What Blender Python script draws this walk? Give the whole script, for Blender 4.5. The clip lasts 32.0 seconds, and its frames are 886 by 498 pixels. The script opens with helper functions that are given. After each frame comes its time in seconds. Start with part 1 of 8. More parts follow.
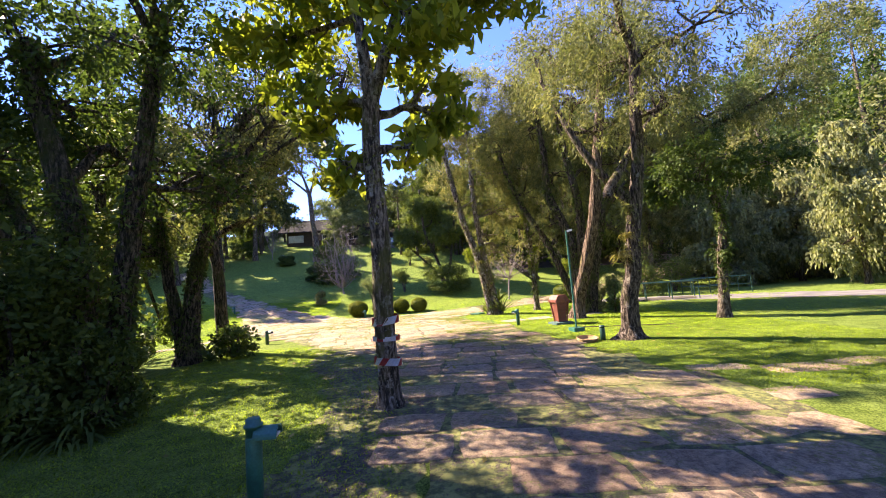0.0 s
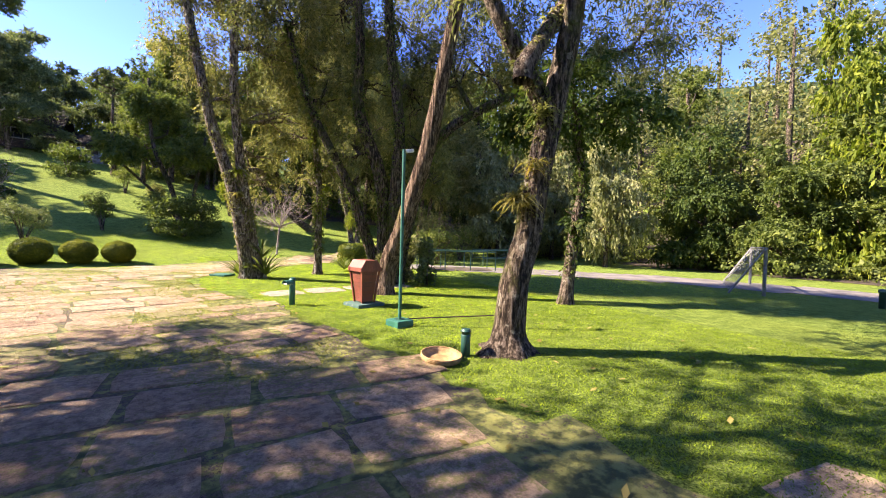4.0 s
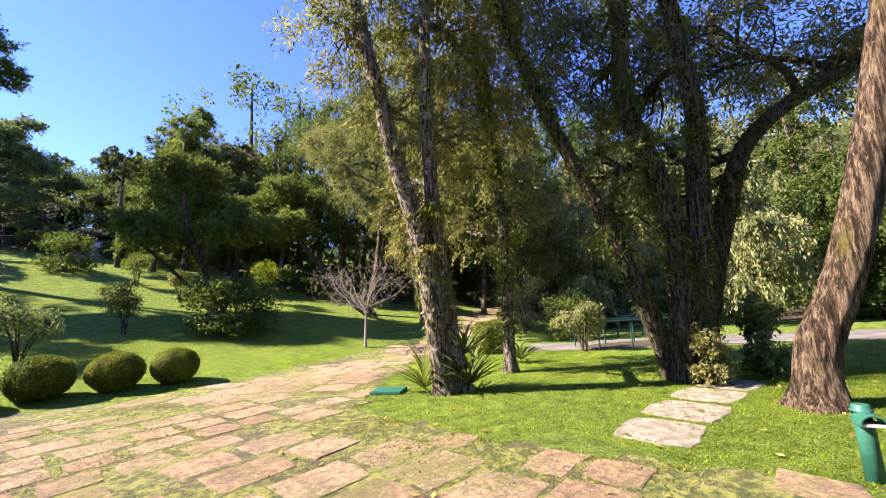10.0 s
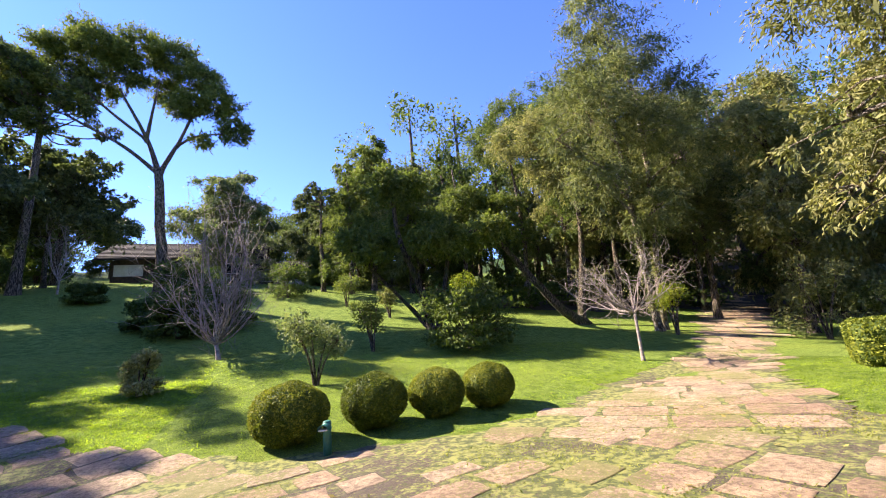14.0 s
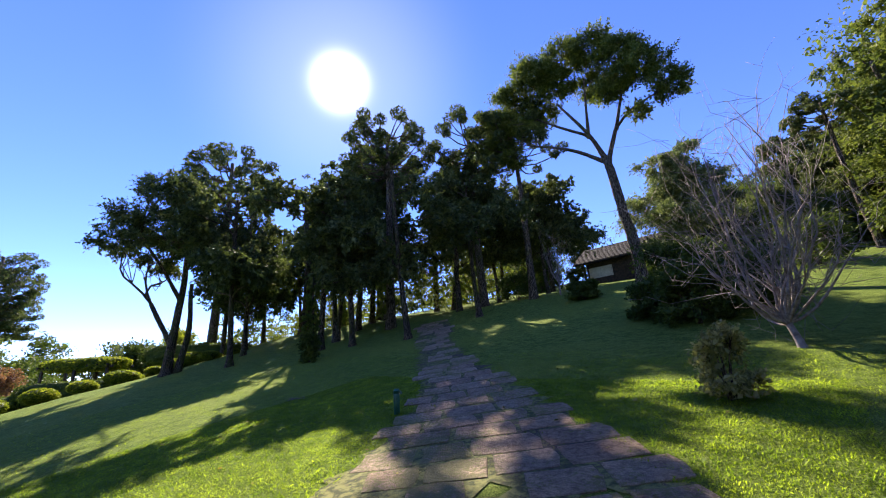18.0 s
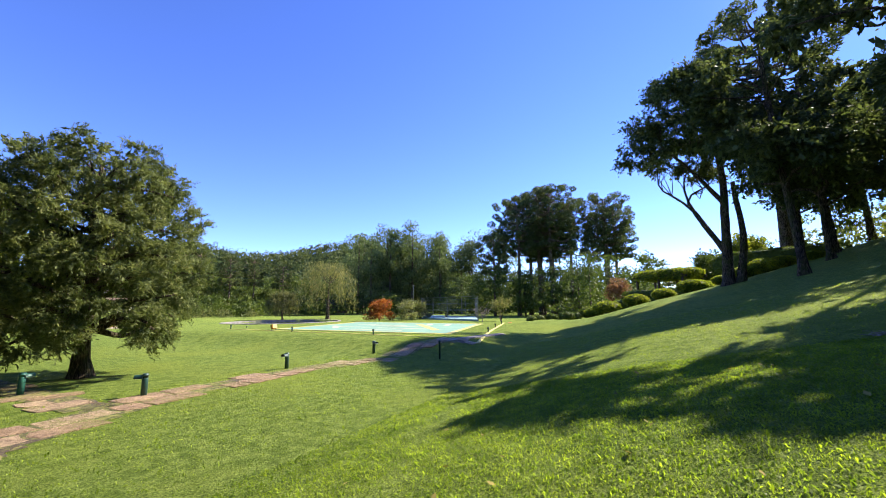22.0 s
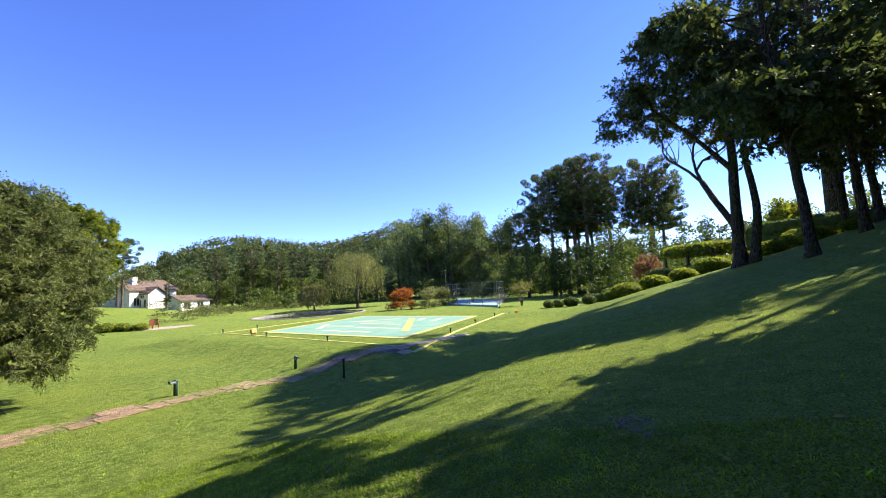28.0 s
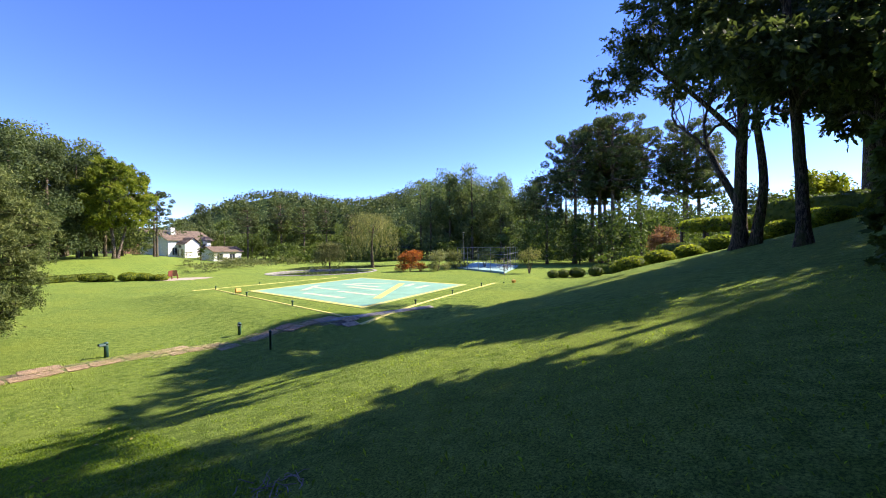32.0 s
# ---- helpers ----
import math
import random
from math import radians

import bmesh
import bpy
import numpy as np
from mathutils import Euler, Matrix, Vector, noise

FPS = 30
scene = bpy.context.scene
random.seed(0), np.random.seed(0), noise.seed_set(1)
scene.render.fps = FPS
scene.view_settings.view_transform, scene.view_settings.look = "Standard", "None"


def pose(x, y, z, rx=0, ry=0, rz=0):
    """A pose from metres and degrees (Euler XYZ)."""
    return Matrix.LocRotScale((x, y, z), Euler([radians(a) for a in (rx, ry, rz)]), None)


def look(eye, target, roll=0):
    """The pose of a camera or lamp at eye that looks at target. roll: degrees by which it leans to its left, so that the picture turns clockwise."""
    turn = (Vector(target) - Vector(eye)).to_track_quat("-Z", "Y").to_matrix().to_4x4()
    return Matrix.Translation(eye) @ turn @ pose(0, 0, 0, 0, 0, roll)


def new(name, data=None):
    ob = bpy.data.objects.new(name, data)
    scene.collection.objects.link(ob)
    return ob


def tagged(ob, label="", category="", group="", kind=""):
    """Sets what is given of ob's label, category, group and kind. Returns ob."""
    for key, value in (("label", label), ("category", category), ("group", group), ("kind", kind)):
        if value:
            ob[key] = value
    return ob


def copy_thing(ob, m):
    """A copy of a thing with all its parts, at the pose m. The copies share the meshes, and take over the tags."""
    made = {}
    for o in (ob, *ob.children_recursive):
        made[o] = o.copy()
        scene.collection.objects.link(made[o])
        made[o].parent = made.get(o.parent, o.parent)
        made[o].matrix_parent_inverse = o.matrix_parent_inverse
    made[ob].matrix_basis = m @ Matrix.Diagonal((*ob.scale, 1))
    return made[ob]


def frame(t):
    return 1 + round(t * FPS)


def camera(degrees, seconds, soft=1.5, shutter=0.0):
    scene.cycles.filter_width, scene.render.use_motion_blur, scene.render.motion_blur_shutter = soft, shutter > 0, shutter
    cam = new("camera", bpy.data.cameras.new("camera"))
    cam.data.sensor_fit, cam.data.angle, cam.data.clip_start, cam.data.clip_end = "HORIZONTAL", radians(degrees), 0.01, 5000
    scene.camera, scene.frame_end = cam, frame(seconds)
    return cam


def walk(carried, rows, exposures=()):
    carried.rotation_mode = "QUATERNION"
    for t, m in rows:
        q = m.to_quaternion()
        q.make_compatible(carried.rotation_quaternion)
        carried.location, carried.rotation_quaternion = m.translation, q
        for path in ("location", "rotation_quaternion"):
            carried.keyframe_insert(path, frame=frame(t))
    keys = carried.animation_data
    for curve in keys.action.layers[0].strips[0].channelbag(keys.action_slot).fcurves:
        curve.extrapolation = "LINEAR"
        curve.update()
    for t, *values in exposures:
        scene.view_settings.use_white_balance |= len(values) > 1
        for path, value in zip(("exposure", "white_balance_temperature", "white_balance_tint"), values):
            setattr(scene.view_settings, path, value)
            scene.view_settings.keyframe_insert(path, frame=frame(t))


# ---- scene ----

# ---------------------------------------------------------------- camera
cam = camera(97.15, 32.0, soft=1.0)
PATH = [
    (0, pose(0.000, 0.000, 1.658, 95.40, 4.51, 0.04)),
    (0.5, pose(0.126, 0.746, 1.642, 95.92, 3.84, -1.05)),
    (1, pose(0.228, 1.518, 1.635, 95.11, 3.52, -2.87)),
    (1.5, pose(0.361, 2.259, 1.628, 93.53, 2.69, -7.03)),
    (2, pose(0.496, 2.960, 1.622, 92.97, 1.27, -13.35)),
    (2.5, pose(0.611, 3.631, 1.611, 91.06, -0.12, -18.73)),
    (3, pose(0.741, 4.300, 1.584, 89.54, -0.77, -23.27)),
    (3.5, pose(0.843, 4.994, 1.562, 88.39, -1.15, -28.55)),
    (5.5, pose(0.507, 7.847, 1.569, 90.58, -3.22, -38.67)),
    (6, pose(0.315, 8.511, 1.540, 91.77, -2.97, -40.05)),
    (6.5, pose(0.100, 9.260, 1.531, 92.86, -3.29, -41.84)),
    (7, pose(-0.172, 9.982, 1.535, 93.81, -3.49, -41.82)),
    (7.5, pose(-0.443, 10.643, 1.540, 95.22, -3.26, -40.78)),
    (8, pose(-0.715, 11.281, 1.506, 96.09, -2.83, -38.41)),
    (8.5, pose(-0.958, 11.891, 1.487, 96.32, -1.79, -36.27)),
    (9, pose(-1.257, 12.442, 1.493, 97.67, -0.23, -35.10)),
    (9.5, pose(-1.635, 12.996, 1.506, 98.71, 1.72, -34.84)),
    (10, pose(-2.010, 13.604, 1.529, 99.24, 3.24, -34.98)),
    (10.5, pose(-2.435, 14.132, 1.568, 99.60, 4.72, -33.14)),
    (11, pose(-2.808, 14.704, 1.601, 101.28, 5.45, -30.94)),
    (11.5, pose(-3.197, 15.261, 1.626, 102.50, 4.48, -28.79)),
    (12, pose(-3.556, 15.868, 1.634, 102.81, 4.54, -24.96)),
    (12.5, pose(-3.941, 16.414, 1.639, 102.77, 5.23, -21.02)),
    (13, pose(-4.347, 16.993, 1.624, 102.37, 5.43, -17.91)),
    (13.5, pose(-4.724, 17.601, 1.614, 102.33, 5.44, -16.83)),
    (15.5, pose(-6.075, 19.914, 1.453, 107.25, 2.75, -12.00)),
    (16, pose(-6.497, 20.511, 1.454, 107.68, 2.68, -4.36)),
    (16.5, pose(-6.898, 21.115, 1.445, 108.48, 3.85, 7.30)),
    (17, pose(-7.332, 21.584, 1.462, 109.44, 4.45, 20.34)),
    (17.5, pose(-7.746, 22.027, 1.482, 109.42, 3.55, 33.32)),
    (18, pose(-8.140, 22.390, 1.503, 108.28, 3.63, 43.82)),
    (18.5, pose(-8.542, 22.764, 1.533, 107.82, 4.80, 55.10)),
    (19, pose(-8.952, 23.135, 1.559, 107.40, 5.35, 66.76)),
    (19.5, pose(-9.395, 23.475, 1.568, 106.28, 4.70, 77.56)),
    (20, pose(-9.815, 23.843, 1.577, 104.14, 2.88, 87.94)),
    (20.5, pose(-10.262, 24.172, 1.577, 101.57, 1.53, 98.45)),
    (21, pose(-10.702, 24.477, 1.588, 99.44, 1.07, 107.74)),
    (21.5, pose(-11.144, 24.802, 1.594, 98.47, 0.90, 114.07)),
    (22, pose(-11.590, 25.166, 1.637, 98.45, 0.38, 117.56)),
    (22.5, pose(-11.997, 25.544, 1.707, 98.40, -0.78, 118.79)),
    (23, pose(-12.363, 25.955, 1.764, 98.02, -1.69, 118.94)),
    (23.5, pose(-12.703, 26.397, 1.844, 98.04, -1.57, 118.49)),
    (24, pose(-13.076, 26.854, 1.951, 98.41, -1.03, 117.71)),
    (24.5, pose(-13.423, 27.283, 2.064, 98.92, -0.82, 117.61)),
    (25, pose(-13.751, 27.740, 2.163, 99.43, -1.09, 117.98)),
    (25.5, pose(-14.127, 28.174, 2.228, 99.87, -1.34, 117.70)),
    (27.5, pose(-15.351, 29.004, 2.622, 97.37, 2.46, 122.68)),
    (28, pose(-15.558, 29.239, 2.683, 95.57, 3.12, 126.04)),
    (28.5, pose(-15.806, 29.425, 2.707, 94.01, 2.75, 128.85)),
    (29, pose(-16.069, 29.642, 2.763, 93.08, 2.17, 131.48)),
    (29.5, pose(-16.381, 29.859, 2.817, 93.10, 1.89, 133.78)),
    (30, pose(-16.741, 30.066, 2.848, 93.48, 1.78, 134.73)),
    (30.5, pose(-17.107, 30.339, 2.914, 92.88, 1.95, 134.77)),
    (31, pose(-17.537, 30.722, 2.989, 91.61, 1.99, 134.08)),
    (31.5, pose(-17.995, 31.113, 3.088, 90.45, 1.62, 132.81)),
    (32, pose(-18.428, 31.515, 3.181, 89.78, 0.77, 130.96)),
]
walk(cam, PATH, [(0, 2.5, 7050, 22), (0.7, 2.6, 7050, 22), (1.5, 2.75, 7050, 22), (2.5, 2.80, 7050, 22), (3.2, 2.60, 7050, 22), (6, 2.3, 6700, 19), (13, 2.2, 6700, 19), (15.5, 2.5, 6650, 17), (16.5, 2.5, 6650, 17), (17, 2.3, 6650, 17), (18, 1.68, 6650, 17), (19, 1.46, 6650, 17), (20, 1.4, 6650, 17), (22, 1.62, 6550, 13.5), (32, 1.62, 6550, 13.5)])

# ---------------------------------------------------------------- tools
def ss(a, b, x):
    u = np.clip((x - a) / (b - a), 0, 1)
    return u * u * (3 - 2 * u)


def ground(x, y):
    """Height of the land: a flat glade, a lawn rising to the north and west, a levelled pad, hills far off."""
    x, y = np.asarray(x, float), np.asarray(y, float)
    y0 = 24 + np.where(x < -10, 0.27 * np.maximum(x + 10, -35), 0.2 * np.minimum(x + 10, 26))
    d = np.maximum(y - y0, 0)
    e = np.minimum(d, 25)
    h = 0.13 * e + 0.0046 * e * e + 0.21 * np.clip(d - 25, 0, 90)
    h = h * (1 - 0.8 * ss(-48, -80, x))
    low = -0.33 * ss(-7, -15, x) * ss(26, 20, y)
    u = np.maximum(np.abs(x + 36.5), np.abs(y - 7.5))
    pad = 0.5 * ss(12.5, 9, u)
    pond = -0.9 * ss(1, 0.7, np.hypot((x + 66) / 15, (y + 37) / 11))
    far = 66 * np.exp(-(((x + 386) / 120) ** 2 + ((y + 262) / 130) ** 2))
    far = far + 58 * np.exp(-(((x + 250) / 105) ** 2 + ((y + 480) / 130) ** 2)) + 18 * np.exp(-(((x + 330) / 160) ** 2 + ((y + 430) / 160) ** 2))
    far = far + 34 * np.exp(-(((x - 110) / 60) ** 2 + ((y - 40) / 90) ** 2)) * ss(25, 70, x)
    rise = 2.6 * ss(-34, -60, y) * ss(-60, -35, x) + 1.7 * np.exp(-(((x + 55) / 16) ** 2 + ((y + 102) / 14) ** 2)) - 0.5 * ss(1.05, 0.8, np.hypot((x + 51.3) / 7.8, (y + 21) / 6.8))
    return 0.03 + h + low + pad + pond + far + rise


def gz(x, y):
    return float(ground(x, y))


def mesh_of(name, verts, quads, smooth=False):
    """A mesh from an array of corners and an array of four-cornered (or three-cornered) faces."""
    verts, quads = np.asarray(verts, np.float32).reshape(-1, 3), np.asarray(quads, np.int32)
    k = quads.shape[1]
    me = bpy.data.meshes.new(name)
    me.vertices.add(len(verts))
    me.vertices.foreach_set("co", verts.ravel())
    me.loops.add(quads.size)
    me.loops.foreach_set("vertex_index", quads.ravel())
    me.polygons.add(len(quads))
    me.polygons.foreach_set("loop_start", np.arange(0, quads.size, k, dtype=np.int32))
    if smooth:
        me.polygons.foreach_set("use_smooth", np.ones(len(quads), bool))
    me.update(calc_edges=True)
    return me


class Shape:
    """Gathers four-cornered faces for one mesh."""

    def __init__(self):
        self.v, self.q, self.n = [], [], 0

    def add(self, verts, quads):
        verts = np.asarray(verts, float).reshape(-1, 3)
        self.v.append(verts)
        self.q.append(np.asarray(quads, int).reshape(-1, 4) + self.n)
        self.n += len(verts)
        return self

    def mesh(self, name, smooth=True):
        return mesh_of(name, np.concatenate(self.v), np.concatenate(self.q), smooth)


def part(name, data, material, parent=None, label=""):
    """One mesh object under a thing; data is a bmesh, a Shape or a mesh."""
    if isinstance(data, bmesh.types.BMesh):
        me = bpy.data.meshes.new(name)
        data.to_mesh(me)
        data.free()
        data = me
    elif isinstance(data, Shape):
        data = data.mesh(name)
    if material and not data.materials:
        data.materials.append(material)
    ob = new(name, data)
    if parent:
        ob.parent = parent
    if label:
        ob["label"] = label
    return ob


def thing(name, at, label, category, group="", kind="", turn=0.0):
    ob = new(name)
    ob.empty_display_size = 0.1
    ob.matrix_basis = pose(*at, 0, 0, turn)
    return tagged(ob, label, category, group, kind)


def box(bm, size, at=(0, 0, 0), rot=(0, 0, 0), bevel=0.0, taper=1.0):
    """A bevelled box; taper widens (or narrows) its top."""
    r = bmesh.ops.create_cube(bm, size=1)
    vs = r["verts"]
    for v in vs:
        k = taper if v.co.z > 0 else 1.0
        v.co = Vector((v.co.x * size[0] * k, v.co.y * size[1] * k, v.co.z * size[2]))
    if bevel:
        es = list({e for v in vs for e in v.link_edges})
        out = bmesh.ops.bevel(bm, geom=es, offset=bevel, segments=2, affect="EDGES", profile=0.6)
        vs = list({v for f in out["faces"] for v in f.verts} | {v for v in vs if v.is_valid})
    bmesh.ops.transform(bm, matrix=pose(*at, *rot), verts=vs)
    return bm


def rod(bm, a, b, r0, r1=None, sides=10):
    a, b = Vector(a), Vector(b)
    m = Matrix.Translation((a + b) / 2) @ (b - a).to_track_quat("Z", "Y").to_matrix().to_4x4()
    bmesh.ops.create_cone(bm, cap_ends=True, segments=sides, radius1=r0, radius2=r0 if r1 is None else r1, depth=(b - a).length, matrix=m)
    return bm


def lathe(bm, profile, sides=16, at=(0, 0, 0)):
    """A turned shape from (radius, height) pairs."""
    rings = []
    for r, z in profile:
        rings.append([bm.verts.new((at[0] + r * math.cos(k * math.tau / sides), at[1] + r * math.sin(k * math.tau / sides), at[2] + z)) for k in range(sides)])
    for a, b in zip(rings, rings[1:]):
        for k in range(sides):
            bm.faces.new((a[k], a[(k + 1) % sides], b[(k + 1) % sides], b[k])).smooth = True
    for ring, flip in ((rings[0], True), (rings[-1], False)):
        bm.faces.new(ring[::-1] if flip else ring)
    return bm


def tube(pts, radii, sides=9, rng=None, rough=0.0, flare=0.0, ridge=0.0):
    """A bent, tapered, knobbly limb as corners and faces."""
    pts, radii = np.asarray(pts, float), np.asarray(radii, float)
    tan = np.gradient(pts, axis=0)
    tan /= np.linalg.norm(tan, axis=1, keepdims=True) + 1e-9
    ref = np.where(np.abs(tan[:, 2:3]) > 0.9, [[1.0, 0, 0]], [[0, 0, 1.0]])
    ref = np.broadcast_to([[0.31, 0.95, 0.05]], tan.shape) if abs(tan[0, 2]) > 0.6 else ref
    a = np.cross(tan, ref)
    a /= np.linalg.norm(a, axis=1, keepdims=True) + 1e-9
    b = np.cross(tan, a)
    ang = np.arange(sides) * math.tau / sides
    ring = a[:, None] * np.cos(ang)[None, :, None] + b[:, None] * np.sin(ang)[None, :, None]
    rr = np.repeat(radii[:, None], sides, 1)
    if rng is not None and rough:
        lump = rng.random((rr.shape[0] + 4, sides)) - 0.5
        lump = sum(lump[k:k + rr.shape[0]] for k in range(5)) / 2.6
        lump = lump + 0.5 * np.roll(lump, 1, 1) + 0.5 * np.roll(lump, -1, 1)
        rr = rr * (1 + rough * (rng.random((1, sides)) - 0.5) * 0.8 + rough * lump)
    if ridge:
        long_ = rng.normal(size=(rr.shape[0] // 9 + 3, sides))
        at_ = np.arange(rr.shape[0]) / 9
        i0 = at_.astype(int)
        ease = ss(0, 1, at_ - i0)[:, None]
        fur = long_[i0] * (1 - ease) + long_[i0 + 1] * ease
        rr = rr * (1 + ridge * fur + ridge * 0.06 * rng.normal(size=rr.shape))
    if flare:
        s_ = np.linspace(0, 1, len(rr)) * np.linalg.norm(np.diff(pts, axis=0), axis=1).sum() / max(radii[0], 0.01)
        toe = 1 + 0.35 * np.sin(ang * 5 + pts[0, 0] * 3)[None] + 0.2 * np.sin(ang * 3 + pts[0, 1] * 2)[None]
        rr = rr * (1 + flare * np.exp(-s_ / 1.1)[:, None] * toe)
    v = pts[:, None] + ring * rr[..., None]
    n = len(pts)
    i = np.arange(n - 1)[:, None] * sides
    k = np.arange(sides)[None]
    k2 = (k + 1) % sides
    q = np.stack([i + k, i + k2, i + sides + k2, i + sides + k], -1).reshape(-1, 4)
    v = np.concatenate([v.reshape(-1, 3), pts[-1:]])
    top = (n - 1) * sides
    cap = np.array([[top + j, top + (j + 1) % sides, top + (j + 2) % sides, len(v) - 1] for j in range(0, sides - 1, 2)])
    return v, np.concatenate([q, cap])


def bent(p0, p1, n, wander, rng, sag=0.0):
    """Points from p0 to p1 that wander a little."""
    p0, p1 = np.asarray(p0, float), np.asarray(p1, float)
    s = np.linspace(0, 1, n)[:, None]
    ln = np.linalg.norm(p1 - p0)
    side = rng.normal(size=3)
    side2 = rng.normal(size=3)
    w = np.sin(s * math.pi) * side + np.sin(s * math.pi * 2.3) * side2 * 0.5
    out = p0 + (p1 - p0) * s + w * wander * ln
    out[:, 2] += sag * ln * np.sin(s[:, 0] * math.pi)
    return out


def smooth_line(pts, n):
    """A smooth run of n points through a few given ones."""
    pts = np.asarray(pts, float)
    if len(pts) == 2:
        return pts[0] + (pts[1] - pts[0]) * np.linspace(0, 1, n)[:, None]
    t = np.linspace(0, len(pts) - 1, n)
    ext = np.vstack([2 * pts[0] - pts[1], pts, 2 * pts[-1] - pts[-2]])
    i = np.clip(t.astype(int), 0, len(pts) - 2)
    u = (t - i)[:, None]
    a, b, c, d = ext[i], ext[i + 1], ext[i + 2], ext[i + 3]
    return 0.5 * (2 * b + (c - a) * u + (2 * a - 5 * b + 4 * c - d) * u**2 + (3 * b - a - 3 * c + d) * u**3)


def leaf_shape(at, size, rng, lean=0.0, slim=0.45, hang=0.0, along=None):
    """Many small pointed leaves at the given places, as corners and faces."""
    n = len(at)
    d = rng.normal(size=(n, 3))
    if along is None:
        d[:, 2] -= hang * 2.2
    else:
        d = d * 0.55 + along
    d /= np.linalg.norm(d, axis=1, keepdims=True)
    up = rng.normal(size=(n, 3)) + [0, 0, lean * 2]
    s = np.cross(d, up)
    s /= np.linalg.norm(s, axis=1, keepdims=True) + 1e-9
    nrm = np.cross(s, d)
    ln = size * np.exp(rng.normal(size=(n, 1)) * 0.3)
    w = ln * slim * 0.5
    b = at - d * ln * 0.5
    v = np.stack([b, at + s * w + nrm * ln * 0.08, at + d * ln * 0.5, at - s * w + nrm * ln * 0.08], 1)
    return v.reshape(-1, 3), np.arange(4 * n).reshape(-1, 4)


def strand_points(clusters, n, rng, clumps=14, droop=0.5, shell=0.45):
    """Leaves strung along short drooping sprays through flattened balls; their places, directions and the sprays' roots."""
    vol = np.array([c[3] * c[4] * c[5] for c in clusters]) ** 0.75
    vol /= vol.sum()
    pts, ways, mids = [], [], []
    for c, w in zip(clusters, vol):
        m = max(3, int(1.15 * clumps * (0.5 + w * len(clusters) * 0.5)))
        d = rng.normal(size=(m, 3))
        d /= np.linalg.norm(d, axis=1, keepdims=True)
        half = np.array(c[3:])
        mid = np.array(c[:3]) + d * (shell + (1 - shell) * rng.random((m, 1))) * half * 0.8
        s = max(2, int(n * w / 13))
        which = rng.integers(0, m, s)
        root = mid[which] + rng.normal(size=(s, 3)) * half * 0.09
        go = d[which] * 0.7 + rng.normal(size=(s, 3)) * 0.7
        go[:, 2] -= droop * 0.4
        go /= np.linalg.norm(go, axis=1, keepdims=True)
        ln = half.mean() * (0.16 + 0.34 * rng.random((s, 1)))
        u = np.linspace(0.05, 1, 13)[None, :, None]
        p = root[:, None] + go[:, None] * ln[:, None] * u
        p[..., 2] -= (droop * 0.75 * ln[:, None] * u ** 2)[..., 0]
        p += rng.normal(size=p.shape) * 0.035 * half.mean()
        t = np.broadcast_to(go[:, None], p.shape).copy()
        t[..., 2] -= (1.5 * droop * u[..., 0])
        pts.append(p.reshape(-1, 3))
        ways.append(t.reshape(-1, 3))
        mids.append(mid)
    return np.concatenate(pts), np.concatenate(ways), mids


def clump_points(clusters, n, rng, clumps=14, tight=0.24, shell=0.55):
    """Places of leaves in clumps through flattened balls (x, y, z, rx, ry, rz), and the clumps' middles."""
    vol = np.array([c[3] * c[4] * c[5] for c in clusters]) ** 0.75
    vol /= vol.sum()
    pts, mids = [], []
    for c, w in zip(clusters, vol):
        m = max(3, int(1.35 * clumps * (0.5 + w * len(clusters) * 0.5)))
        d = rng.normal(size=(m, 3))
        d /= np.linalg.norm(d, axis=1, keepdims=True)
        mid = np.array(c[:3]) + d * (shell + (1 - shell) * rng.random((m, 1))) * np.array(c[3:]) * 0.85
        k = max(8, int(n * w))
        which = rng.integers(0, m, k)
        sz = (0.65 + 0.7 * rng.random(m))[which][:, None]
        u = rng.normal(size=(k, 3))
        u *= (rng.random((k, 1)) ** 0.42) / np.linalg.norm(u, axis=1, keepdims=True)
        u[:, 2] *= 0.75
        pts.append(mid[which] + u * np.array(c[3:]) * tight * 1.75 * sz)
        mids.append(mid)
    return np.concatenate(pts), mids


